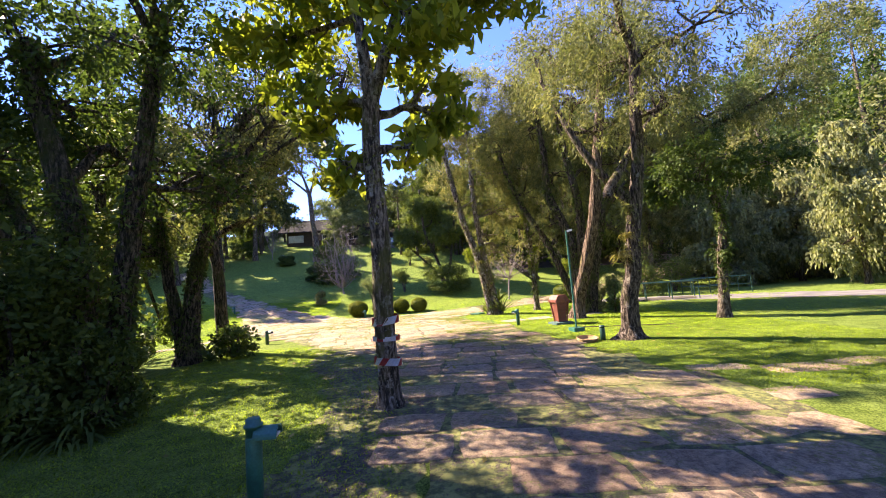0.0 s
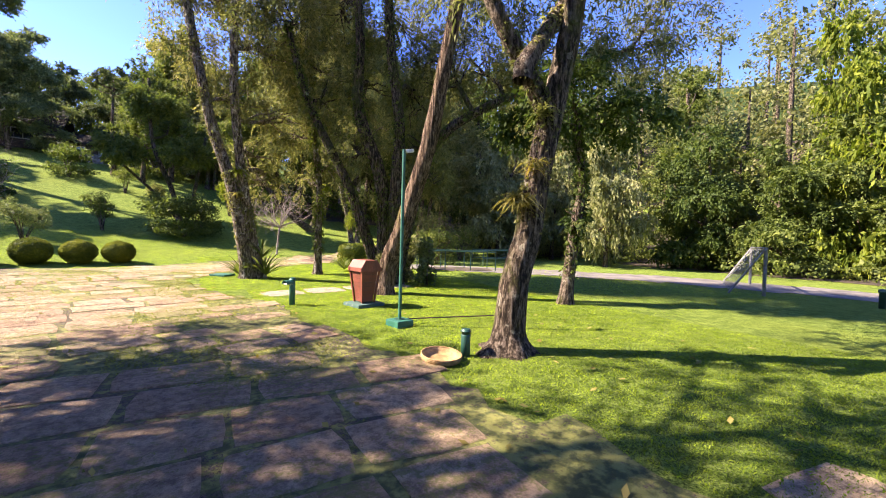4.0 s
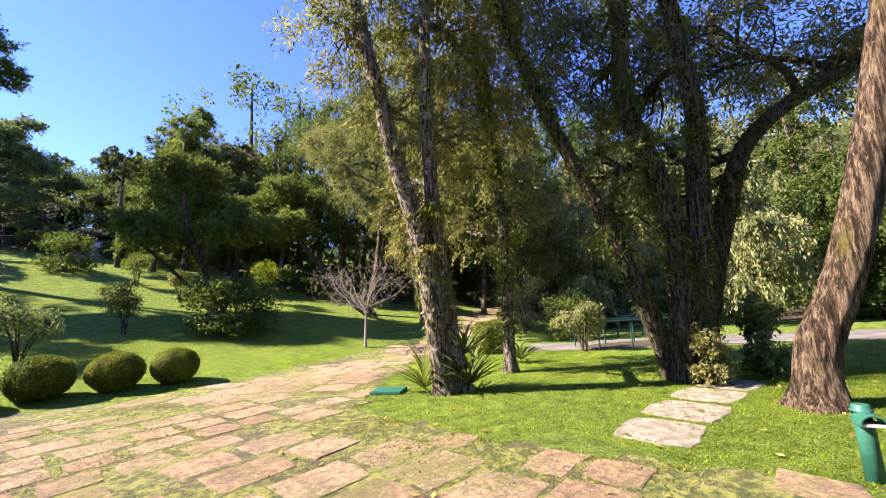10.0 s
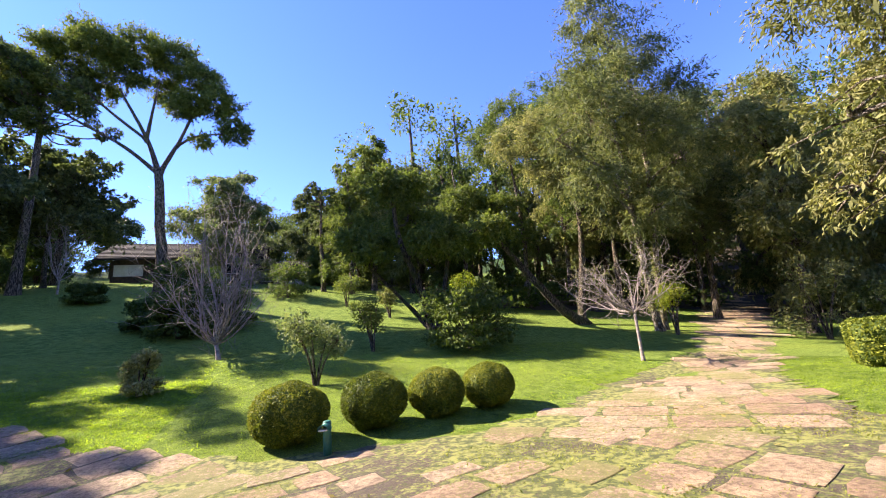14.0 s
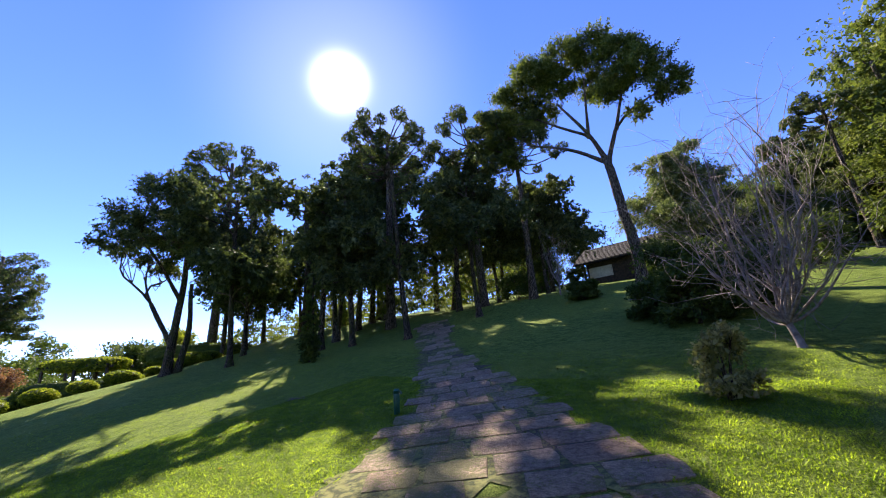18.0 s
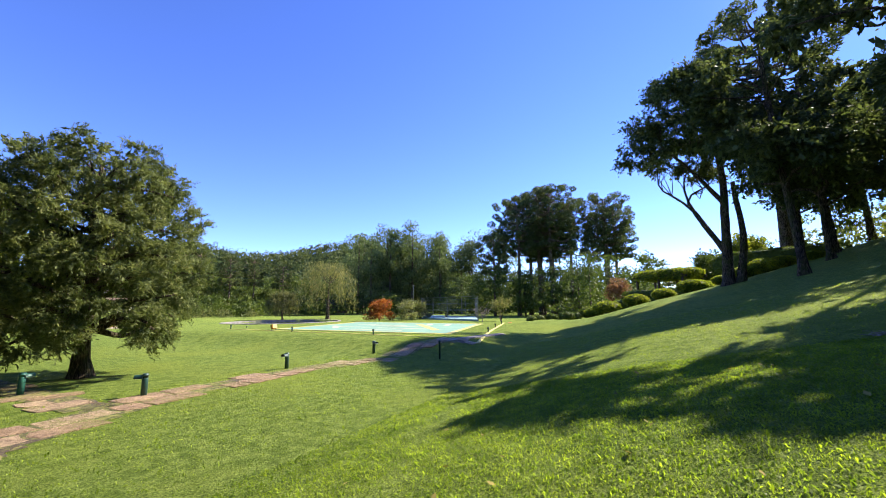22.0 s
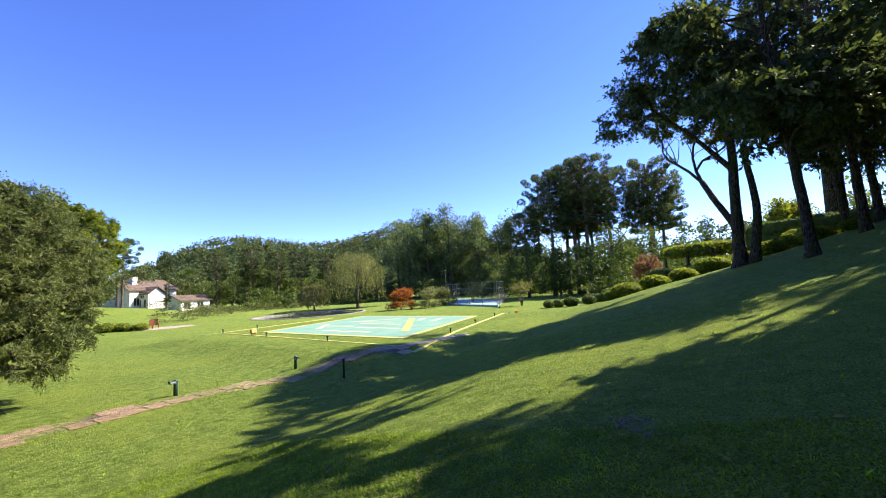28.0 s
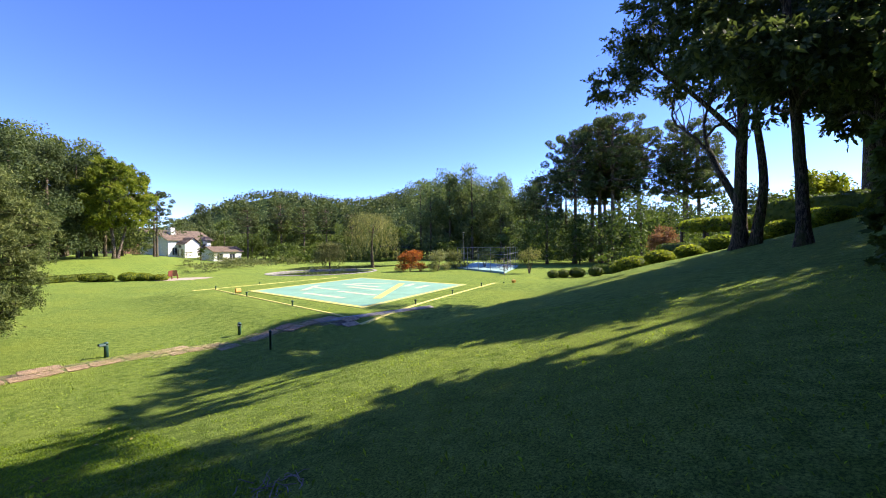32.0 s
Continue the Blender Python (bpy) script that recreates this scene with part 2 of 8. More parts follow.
def tree(name, base, stems, clusters, bark, leaf, label, n=6000, size=0.12, seed=1, slim=0.45, hang=0.0, tight=0.24,
         clumps=14, limb=0.3, shell=0.55, sides=10, rough=0.16, flare=0.5, category="tree", group="", twigs=True, lean=0.3, coat=None, spray=False, ridge=0.0):
    """A tree: bent stems, a limb to each part of the crown with its twigs, and a crown of small leaves.
    stems: (points above the base, radius at foot, radius at top); clusters: balls of foliage about the base."""
    rng = np.random.default_rng(seed)
    top = thing(name, (base[0], base[1], gz(base[0], base[1]) if len(base) < 3 else base[2]), label, category, group)
    ends = []
    for pts, r0, r1 in stems:
        line = smooth_line(pts, (8 + 6 * len(pts)) * (4 if ridge else 1))
        if ridge:
            knots, at_ = rng.normal(size=(len(line) // 28 + 3, 3)), np.arange(len(line)) / 28
            i0 = at_.astype(int)
            ease = ss(0, 1, at_ - i0)[:, None]
            wob = (knots[i0] * (1 - ease) + knots[i0 + 1] * ease) * 0.45
        else:
            wob = rng.normal(size=(len(line) + 7, 3))
            wob = sum(wob[k:k + len(line)] for k in range(7)) / 7
        line += (wob - wob[0]) * r1 * 0.4
        line[0, 2] -= 0.15
        rad = r0 + (r1 - r0) * np.linspace(0, 1, len(line)) ** 0.8
        part("trunk", Shape().add(*tube(line, rad, sides, rng, rough * (0 if ridge else 1), flare if pts[0][2] < 0.6 else 0.0, ridge)), bark, top)
        ends.append((line, rad))
    if not clusters:
        return top
    ways = None
    if spray:
        pts, ways, mids = strand_points(clusters, n, rng, clumps, hang)
    else:
        pts, mids = clump_points(clusters, n, rng, clumps, tight, shell)
    for c, mid in zip(clusters, mids):
        c = np.array(c[:3])
        best = None
        for line, rad in ends:
            k = len(line) // 3
            dist = np.linalg.norm(line[k:] - c, axis=1) + 0.8 * np.maximum(0, line[k:, 2] - c[2])
            j = int(np.argmin(dist)) + k
            if best is None or dist.min() < best[0]:
                best = (dist.min(), line[max(k, j - 2)], rad[max(k, j - 2)])
        sh = Shape()
        r = max(0.02, best[2] * (0.35 + limb))
        way_ = bent(best[1], c, 7, 0.09, rng, 0.06)
        sh.add(*tube(way_, np.linspace(r, r * 0.35, 7), 7, rng, rough))
        if twigs:
            for m in mid[:10]:
                p = way_[rng.integers(2, 7)]
                sh.add(*tube(bent(p, m, 4, 0.1, rng), np.linspace(r * 0.4, r * 0.1, 4), 4))
        part("branch", sh, bark, top)
    part("crown", mesh_of("crown", *leaf_shape(pts, size, rng, lean, slim, hang, ways)), leaf, top)
    if coat:
        # creepers and epiphytes: (material, leaves a metre, leaf size, reach, lowest, highest)
        for line, rad in ends:
            ln = np.linalg.norm(np.diff(line, axis=0), axis=1).sum()
            k = int(coat[1] * ln)
            clump = rng.random(max(3, int(ln * 2.2)))
            s = np.clip(clump[rng.integers(0, len(clump), k)] + rng.normal(size=k) * 0.25 / ln, 0, 0.98) * (len(line) - 1)
            i0 = s.astype(int)
            p = line[i0] + (line[i0 + 1] - line[i0]) * (s - i0)[:, None]
            ok = (p[:, 2] > coat[4]) & (p[:, 2] < coat[5])
            p, r = p[ok], rad[i0][ok]
            out = rng.normal(size=p.shape) * [1, 1, 0.35]
            out /= np.linalg.norm(out, axis=1, keepdims=True)
            p = p + out * (r * 0.95 + coat[3] * rng.random(len(p)) ** 2)[:, None]
            if len(p):
                part("creeper", mesh_of("creeper", *leaf_shape(p, coat[2], rng, 0, 0.5, 0, out - [0, 0, 0.5])), coat[0], top, "leafy creeper on the bark")
    return top

# ---------------------------------------------------------------- sky and sun
SUN = Vector((-0.646, 0.392, 0.655)).normalized()
world = bpy.data.worlds.new("world")
scene.world = world
world.use_nodes = True
wn, wl = world.node_tree.nodes, world.node_tree.links
sky = wn.new("ShaderNodeTexSky")
sky.sky_type = "NISHITA"
sky.sun_disc = False
sky.sun_elevation = radians(41)
sky.sun_rotation = radians(-58.8)
sky.altitude = 2200
sky.air_density, sky.dust_density, sky.ozone_density = 0.8, 0.0, 2.6
back = wn["Background"]
back.inputs["Strength"].default_value = 0.14
deep = wn.new("ShaderNodeHueSaturation")
deep.inputs["Saturation"].default_value = 1.2
deep.inputs["Hue"].default_value = 0.519
wl.new(sky.outputs[0], deep.inputs["Color"])
wl.new(deep.outputs[0], back.inputs["Color"])
# the sun's own disc and the bright air round it
coord = wn.new("ShaderNodeTexCoord")
dot = wn.new("ShaderNodeVectorMath")
dot.operation = "DOT_PRODUCT"
dot.inputs[1].default_value = SUN
wl.new(coord.outputs["Generated"], dot.inputs[0])
ramp = wn.new("ShaderNodeMapRange")
ramp.inputs["From Min"].default_value, ramp.inputs["From Max"].default_value = math.cos(radians(22)), 1.0
wl.new(dot.outputs["Value"], ramp.inputs["Value"])
power = wn.new("ShaderNodeMath")
power.operation = "POWER"
power.inputs[1].default_value = 92.0
wl.new(ramp.outputs[0], power.inputs[0])
wide = wn.new("ShaderNodeMath")
wide.operation = "POWER"
wide.inputs[1].default_value = 2.5
wl.new(ramp.outputs[0], wide.inputs[0])
wide2 = wn.new("ShaderNodeMath")
wide2.operation = "MULTIPLY_ADD"
wide2.inputs[1].default_value = 0.045
wl.new(wide.outputs[0], wide2.inputs[0])
wl.new(power.outputs[0], wide2.inputs[2])
disc = wn.new("ShaderNodeBackground")
disc.inputs["Color"].default_value = (1.0, 0.97, 0.93, 1)
gain = wn.new("ShaderNodeMath")
gain.operation = "MULTIPLY"
gain.inputs[1].default_value = 2.2
wl.new(wide2.outputs[0], gain.inputs[0])
wl.new(gain.outputs[0], disc.inputs["Strength"])
both = wn.new("ShaderNodeAddShader")
wl.new(back.outputs[0], both.inputs[0])
wl.new(disc.outputs[0], both.inputs[1])
wl.new(both.outputs[0], wn["World Output"].inputs["Surface"])

lamp = bpy.data.lights.new("sun", "SUN")
lamp.energy = 4.4
lamp.angle = radians(0.53)
lamp.color = (1.0, 0.91, 0.77)
sun = new("sun", lamp)
sun.matrix_basis = look(SUN * 60, (0, 0, 0))

# ---------------------------------------------------------------- materials
def blank(name):
    m = bpy.data.materials.new(name)
    m.use_nodes = True
    nt = m.node_tree
    return m, nt.nodes, nt.links, nt.nodes["Principled BSDF"]


def noise_of(n, l, scale, detail=5.0, rough=0.6, vec=None, stretch=None):
    g = n.new("ShaderNodeNewGeometry") if vec is None else None
    src = g.outputs["Position"] if vec is None else vec
    if stretch:
        mp = n.new("ShaderNodeVectorMath")
        mp.operation = "MULTIPLY"
        mp.inputs[1].default_value = stretch
        l.new(src, mp.inputs[0])
        src = mp.outputs[0]
    t = n.new("ShaderNodeTexNoise")
    t.inputs["Scale"].default_value, t.inputs["Detail"].default_value, t.inputs["Roughness"].default_value = scale, detail, rough
    l.new(src, t.inputs["Vector"])
    return t.outputs["Fac"]


def ramp_of(n, l, fac, stops):
    r = n.new("ShaderNodeValToRGB")
    el = r.color_ramp.elements
    while len(el) < len(stops):
        el.new(0.5)
    for e, (p, c) in zip(el, stops):
        e.position, e.color = p, (*c, 1)
    l.new(fac, r.inputs[0])
    return r.outputs[0]


def blend(n, l, fac, a, b, mode="MIX"):
    m = n.new("ShaderNodeMix")
    m.data_type, m.blend_type = "RGBA", mode
    for sock, val in ((m.inputs[0], fac), (m.inputs[6], a), (m.inputs[7], b)):
        if isinstance(val, (int, float)):
            sock.default_value = val
        elif isinstance(val, tuple):
            sock.default_value = (*val, 1)
        else:
            l.new(val, sock)
    return m.outputs[2]


def bump_of(n, l, bsdf, height, strength, distance):
    b = n.new("ShaderNodeBump")
    b.inputs["Strength"].default_value, b.inputs["Distance"].default_value = strength, distance
    l.new(height, b.inputs["Height"])
    l.new(b.outputs[0], bsdf.inputs["Normal"])


def surface(name, dark, light, scale=3.0, fine=40.0, rough=0.85, bump=0.4, depth=0.01, metal=0.0, stretch=None, vary=0.0, spots=None):
    """Two-scale mottled colour with grain, stains and fine relief."""
    m, n, l, b = blank(name)
    big = noise_of(n, l, scale, 4, 0.6, None, stretch)
    small = noise_of(n, l, fine, 6, 0.7, None, stretch)
    col = ramp_of(n, l, big, [(0.38, dark), (0.62, light)])
    col = blend(n, l, 0.55, col, ramp_of(n, l, small, [(0.36, (0.45, 0.45, 0.45)), (0.64, (1.0, 1.0, 1.0))]), "MULTIPLY")
    if spots:
        col = blend(n, l, ramp_of(n, l, noise_of(n, l, spots[1], 5), [(spots[2], (0, 0, 0)), (spots[2] + 0.08, (1, 1, 1))]), col, spots[0])
    if vary:
        info = n.new("ShaderNodeObjectInfo")
        col = blend(n, l, 1.0, col, ramp_of(n, l, info.outputs["Random"], [(0, (1 - vary,) * 3), (1, (1 + vary,) * 3)]), "MULTIPLY")
    l.new(col, b.inputs["Base Color"])
    b.inputs["Roughness"].default_value, b.inputs["Metallic"].default_value = rough, metal
    bump_of(n, l, b, small, bump, depth)
    return m


def leafy(name, dark, light, through_=0.35, gloss=0.6, patch=0.35, lit=(1.18, 1.24, 0.7)):
    """Leaves: each one a little different, letting some light through."""
    m, n, l, b = blank(name)
    g = n.new("ShaderNodeNewGeometry")
    col = ramp_of(n, l, g.outputs["Random Per Island"], [(0.0, dark), (1.0, light)])
    big = noise_of(n, l, patch, 3)
    col = blend(n, l, 1.0, col, ramp_of(n, l, big, [(0.3, (0.65, 0.7, 0.6)), (0.7, (1.25, 1.2, 1.15))]), "MULTIPLY")
    tone = noise_of(n, l, patch * 5, 3)
    col = blend(n, l, 1.0, col, ramp_of(n, l, tone, [(0.36, (0.62, 0.7, 0.68)), (0.64, (1.3, 1.26, 1.2))]), "MULTIPLY")
    info = n.new("ShaderNodeObjectInfo")
    col = blend(n, l, 1.0, col, ramp_of(n, l, info.outputs["Random"], [(0, (0.8, 0.85, 0.8)), (1, (1.2, 1.12, 1.05))]), "MULTIPLY")
    l.new(col, b.inputs["Base Color"])
    b.inputs["Roughness"].default_value = gloss
    b.inputs["Specular IOR Level"].default_value = 0.18
    tr = n.new("ShaderNodeBsdfTranslucent")
    l.new(blend(n, l, 1.0, col, lit, "MULTIPLY"), tr.inputs["Color"])
    mx = n.new("ShaderNodeMixShader")
    mx.inputs[0].default_value = through_
    l.new(b.outputs[0], mx.inputs[1])
    l.new(tr.outputs[0], mx.inputs[2])
    l.new(mx.outputs[0], n["Material Output"].inputs["Surface"])
    return m


def lawn():
    m, n, l, b = blank("lawn_grass")
    big, mid, fine = noise_of(n, l, 0.22, 4), noise_of(n, l, 3.5, 8, 0.78), noise_of(n, l, 45, 6, 0.85)
    col = ramp_of(n, l, mid, [(0.41, (0.122, 0.185, 0.037)), (0.59, (0.25, 0.33, 0.085))])
    col = blend(n, l, ramp_of(n, l, big, [(0.45, (0, 0, 0)), (0.75, (1, 1, 1))]), col, (0.25, 0.31, 0.065))
    col = blend(n, l, 0.85, col, ramp_of(n, l, fine, [(0.42, (0.2, 0.25, 0.15)), (0.58, (1.4, 1.35, 1.1))]), "MULTIPLY")
    # bare, dry spots
    dry_ = ramp_of(n, l, noise_of(n, l, 0.8, 7, 0.75), [(0.66, (0, 0, 0)), (0.74, (0.6, 0.6, 0.6))])
    col = blend(n, l, dry_, col, (0.26, 0.21, 0.07))
    # forest floor and woods far from the lawns
    geo = n.new("ShaderNodeNewGeometry")
    sep = n.new("ShaderNodeSeparateXYZ")
    l.new(geo.outputs["Position"], sep.inputs[0])
    high = n.new("ShaderNodeMapRange")
    high.inputs["From Min"].default_value, high.inputs["From Max"].default_value = 11.0, 15.0
    l.new(sep.outputs["Z"], high.inputs["Value"])
    col = blend(n, l, high.outputs[0], col, (0.03, 0.05, 0.015))
    l.new(col, b.inputs["Base Color"])
    b.inputs["Roughness"].default_value = 0.9
    b.inputs["Specular IOR Level"].default_value = 0.04
    bump_of(n, l, b, fine, 1.0, 0.05)
    return m


def green_mask(n, l):
    """Where moss and thin grass creep over soil and stone alike."""
    a = noise_of(n, l, 0.55, 6, 0.65)
    c = noise_of(n, l, 17, 8, 0.8)
    mx = n.new("ShaderNodeMath")
    mx.operation = "MULTIPLY_ADD"
    mx.inputs[1].default_value = 1.1
    l.new(c, mx.inputs[0])
    l.new(a, mx.inputs[2])
    half_ = n.new("ShaderNodeMath")
    half_.operation = "MULTIPLY"
    half_.inputs[1].default_value = 0.5
    l.new(mx.outputs[0], half_.inputs[0])
    return half_.outputs[0]


def bed():
    """Soil, moss and thin grass between paving stones."""
    m, n, l, b = blank("mossy_soil")
    c, fine = noise_of(n, l, 9, 5), noise_of(n, l, 70, 6, 0.75)
    col = ramp_of(n, l, fine, [(0.42, (0.03, 0.022, 0.015)), (0.58, (0.15, 0.105, 0.07))])
    green = ramp_of(n, l, c, [(0.42, (0.07, 0.085, 0.018)), (0.58, (0.27, 0.27, 0.065))])
    col = blend(n, l, ramp_of(n, l, green_mask(n, l), [(0.475, (0, 0, 0)), (0.515, (0.95, 0.95, 0.95))]), col, green)
    l.new(col, b.inputs["Base Color"])
    b.inputs["Roughness"].default_value = 0.95
    bump_of(n, l, b, fine, 1.0, 0.03)
    return m


def paving():
    """Reddish sandstone flags, each of its own shade, with lichen, stains, moss, and pits darkened in the colour."""
    m, n, l, b = blank("sandstone_flag")
    info = n.new("ShaderNodeObjectInfo")
    base = ramp_of(n, l, info.outputs["Random"], [(0, (0.42, 0.295, 0.195)), (0.4, (0.49, 0.36, 0.235)), (0.75, (0.54, 0.42, 0.285)), (1, (0.45, 0.345, 0.235))])
    g = n.new("ShaderNodeNewGeometry")
    isl = ramp_of(n, l, g.outputs["Random Per Island"], [(0, (0.88, 0.84, 0.82)), (1, (1.06, 1.06, 1.04))])
    base = blend(n, l, 1.0, base, isl, "MULTIPLY")
    a, c, fine = noise_of(n, l, 2.6, 8, 0.78), noise_of(n, l, 13, 10, 0.82), noise_of(n, l, 120, 5, 0.7)
    col = blend(n, l, 0.75, base, ramp_of(n, l, c, [(0.43, (0.38, 0.33, 0.3)), (0.57, (1.3, 1.25, 1.15))]), "MULTIPLY")
    col = blend(n, l, 0.5, col, ramp_of(n, l, a, [(0.43, (0.5, 0.44, 0.42)), (0.57, (1.2, 1.16, 1.1))]), "MULTIPLY")
    # the dark of small pits, put into the colour
    col = blend(n, l, ramp_of(n, l, c, [(0.57, (0, 0, 0)), (0.61, (0.6, 0.6, 0.6))]), col, (0.075, 0.058, 0.042))
    green = ramp_of(n, l, fine, [(0.3, (0.12, 0.13, 0.025)), (0.7, (0.27, 0.27, 0.06))])
    col = blend(n, l, ramp_of(n, l, green_mask(n, l), [(0.535, (0, 0, 0)), (0.57, (0.75, 0.75, 0.75))]), col, green)
    l.new(col, b.inputs["Base Color"])
    b.inputs["Roughness"].default_value = 0.9
    hgt = n.new("ShaderNodeMath")
    hgt.operation = "MULTIPLY_ADD"
    hgt.inputs[1].default_value = 0.35
    l.new(fine, hgt.inputs[0])
    l.new(c, hgt.inputs[2])
    bump_of(n, l, b, hgt.outputs[0], 1.0, 0.08)
    return m


def bark_of(name, dark, light, lichen=(0.42, 0.39, 0.3), moss=(0.11, 0.12, 0.025), most=0.6, grain=0.22, spread_=0.6):
    """Furrowed bark with pale lichen blotches and patches of moss."""
    m, n, l, b = blank(name)
    fur = noise_of(n, l, 20, 8, 0.72, None, (1, 1, grain))
    plate = noise_of(n, l, 34, 6, 0.7, None, (1, 1, grain * 2))
    col = ramp_of(n, l, fur, [(0.43, tuple(x * 0.35 for x in dark)), (0.49, dark), (0.57, light)])
    col = blend(n, l, 0.65, col, ramp_of(n, l, plate, [(0.42, (0.4, 0.38, 0.36)), (0.58, (1.25, 1.25, 1.25))]), "MULTIPLY")
    blot = noise_of(n, l, 5.5, 8, 0.72)
    col = blend(n, l, ramp_of(n, l, blot, [(most, (0, 0, 0)), (most + 0.05, (0.75, 0.75, 0.75))]), col, lichen)
    green = noise_of(n, l, 1.6, 7, 0.75, None, (1, 1, 0.6))
    col = blend(n, l, ramp_of(n, l, green, [(spread_ - 0.07, (0, 0, 0)), (spread_ + 0.04, (0.8, 0.8, 0.8))]), col, moss)
    l.new(col, b.inputs["Base Color"])
    b.inputs["Roughness"].default_value = 0.95
    b.inputs["Specular IOR Level"].default_value = 0.2
    h = n.new("ShaderNodeMath")
    h.operation = "MULTIPLY_ADD"
    h.inputs[1].default_value = 0.4
    l.new(plate, h.inputs[0])
    l.new(fur, h.inputs[2])
    bump_of(n, l, b, h.outputs[0], 1.0, 0.16)
    return m


LAWN, BED, FLAG = lawn(), bed(), paving()
BARK = bark_of("grey_brown_bark", (0.10, 0.072, 0.05), (0.29, 0.23, 0.175))
BARK_DARK = bark_of("dark_mossy_bark", (0.07, 0.053, 0.038), (0.22, 0.172, 0.125), (0.2, 0.19, 0.14), (0.07, 0.08, 0.02), 0.62, 0.22, 0.56)
BARK_PALE = bark_of("pale_lichen_bark", (0.15, 0.115, 0.085), (0.40, 0.33, 0.26), (0.55, 0.52, 0.44), (0.13, 0.13, 0.035), 0.55)
BARK_RED = bark_of("stringy_red_brown_bark", (0.13, 0.085, 0.055), (0.32, 0.23, 0.16), (0.38, 0.33, 0.18), (0.16, 0.14, 0.03), 0.63, 0.1, 0.64)
TWIG = surface("bare_grey_twigs", (0.16, 0.125, 0.105), (0.36, 0.3, 0.26), 8, 40, 0.9, 0.3, 0.01)
LEAF_DARK = leafy("dark_evergreen_leaves", (0.055, 0.085, 0.022), (0.115, 0.155, 0.042), 0.38)
LEAF_MID = leafy("green_leaves", (0.085, 0.118, 0.03), (0.172, 0.205, 0.062), 0.42)
LEAF_OLIVE = leafy("olive_feathery_leaves", (0.118, 0.13, 0.055), (0.27, 0.268, 0.13), 0.4, 0.7)
LEAF_LIGHT = leafy("bright_yellow_green_leaves", (0.13, 0.18, 0.02), (0.32, 0.34, 0.055), 0.5)
LEAF_BLUE = leafy("grey_green_leaves", (0.091, 0.122, 0.061), (0.231, 0.274, 0.134), 0.38)
LEAF_PINE = leafy("dark_pine_needles", (0.045, 0.064, 0.032), (0.14, 0.17, 0.075), 0.38, 0.6)
LEAF_CEDAR = leafy("grey_green_fine_needles", (0.072, 0.102, 0.045), (0.165, 0.2, 0.088), 0.38, 0.7)
LEAF_RED = leafy("red_orange_leaves", (0.22, 0.05, 0.02), (0.36, 0.16, 0.04), 0.4)
LEAF_PINK = leafy("dull_reddish_leaves", (0.19, 0.085, 0.06), (0.32, 0.17, 0.12), 0.4)
LEAF_WEEP = leafy("pale_hanging_moss", (0.17, 0.18, 0.09), (0.36, 0.36, 0.2), 0.4, 0.8)
LEAF_HAY = leafy("straw_coloured_epiphyte", (0.22, 0.17, 0.05), (0.46, 0.38, 0.14), 0.4, 0.8)
LEAF_BOX = leafy("clipped_box_leaves", (0.075, 0.10, 0.014), (0.25, 0.27, 0.045), 0.32)
LEAF_FAR = leafy("far_woodland", (0.055, 0.076, 0.034), (0.146, 0.171, 0.073), 0.3, 0.7, 0.05)
MOSS = leafy("moss_and_thin_grass", (0.16, 0.18, 0.04), (0.31, 0.32, 0.085), 0.4, 0.8, 0.6)
BLADE = leafy("grass_blades", (0.115, 0.175, 0.022), (0.26, 0.335, 0.06), 0.68, 0.5, 0.6, (1.6, 1.75, 0.48))
GREEN_PAINT = surface("green_enamel", (0.02, 0.12, 0.085), (0.035, 0.17, 0.12), 6, 60, 0.45, 0.15, 0.003)
GREEN_DARK = surface("dark_green_enamel", (0.012, 0.05, 0.04), (0.02, 0.08, 0.06), 6, 60, 0.45, 0.15, 0.003)
PLINTH = surface("grey_green_painted_concrete", (0.045, 0.11, 0.09), (0.08, 0.155, 0.13), 5, 50, 0.7, 0.4, 0.005, spots=((0.2, 0.2, 0.17), 9, 0.6))
RED_WOOD = surface("red_stained_wood", (0.18, 0.045, 0.026), (0.27, 0.07, 0.04), 5, 60, 0.6, 0.4, 0.004, stretch=(1, 1, 0.2), vary=0.12)
CANE = surface("woven_cane", (0.28, 0.16, 0.06), (0.47, 0.3, 0.125), 10, 90, 0.75, 0.5, 0.006)
WHITE = surface("white_plaster", (0.70, 0.68, 0.64), (0.84, 0.83, 0.8), 2, 40, 0.8, 0.2, 0.004)
RED_TAPE = surface("red_plastic_tape", (0.52, 0.03, 0.03), (0.6, 0.05, 0.045), 12, 60, 0.4, 0.1, 0.002)
WHITE_TAPE = surface("white_plastic_tape", (0.72, 0.71, 0.7), (0.82, 0.82, 0.82), 12, 60, 0.4, 0.1, 0.002)
ROOF_BROWN = surface("weathered_brown_roof_tiles", (0.09, 0.062, 0.045), (0.23, 0.165, 0.12), 2, 20, 0.9, 0.5, 0.02)
ROOF_DARK = surface("dark_weathered_roof", (0.016, 0.013, 0.012), (0.042, 0.033, 0.028), 2, 20, 0.95, 0.5, 0.02)
ROOF_RED = surface("terracotta_tile_roof", (0.16, 0.075, 0.05), (0.27, 0.15, 0.10), 1.2, 14, 0.85, 0.6, 0.03)
WOOD_DARK = surface("dark_wood", (0.03, 0.02, 0.014), (0.09, 0.055, 0.035), 4, 40, 0.7, 0.4, 0.006)
STONE = surface("grey_stone", (0.2, 0.185, 0.165), (0.4, 0.37, 0.33), 3, 40, 0.9, 0.6, 0.015)
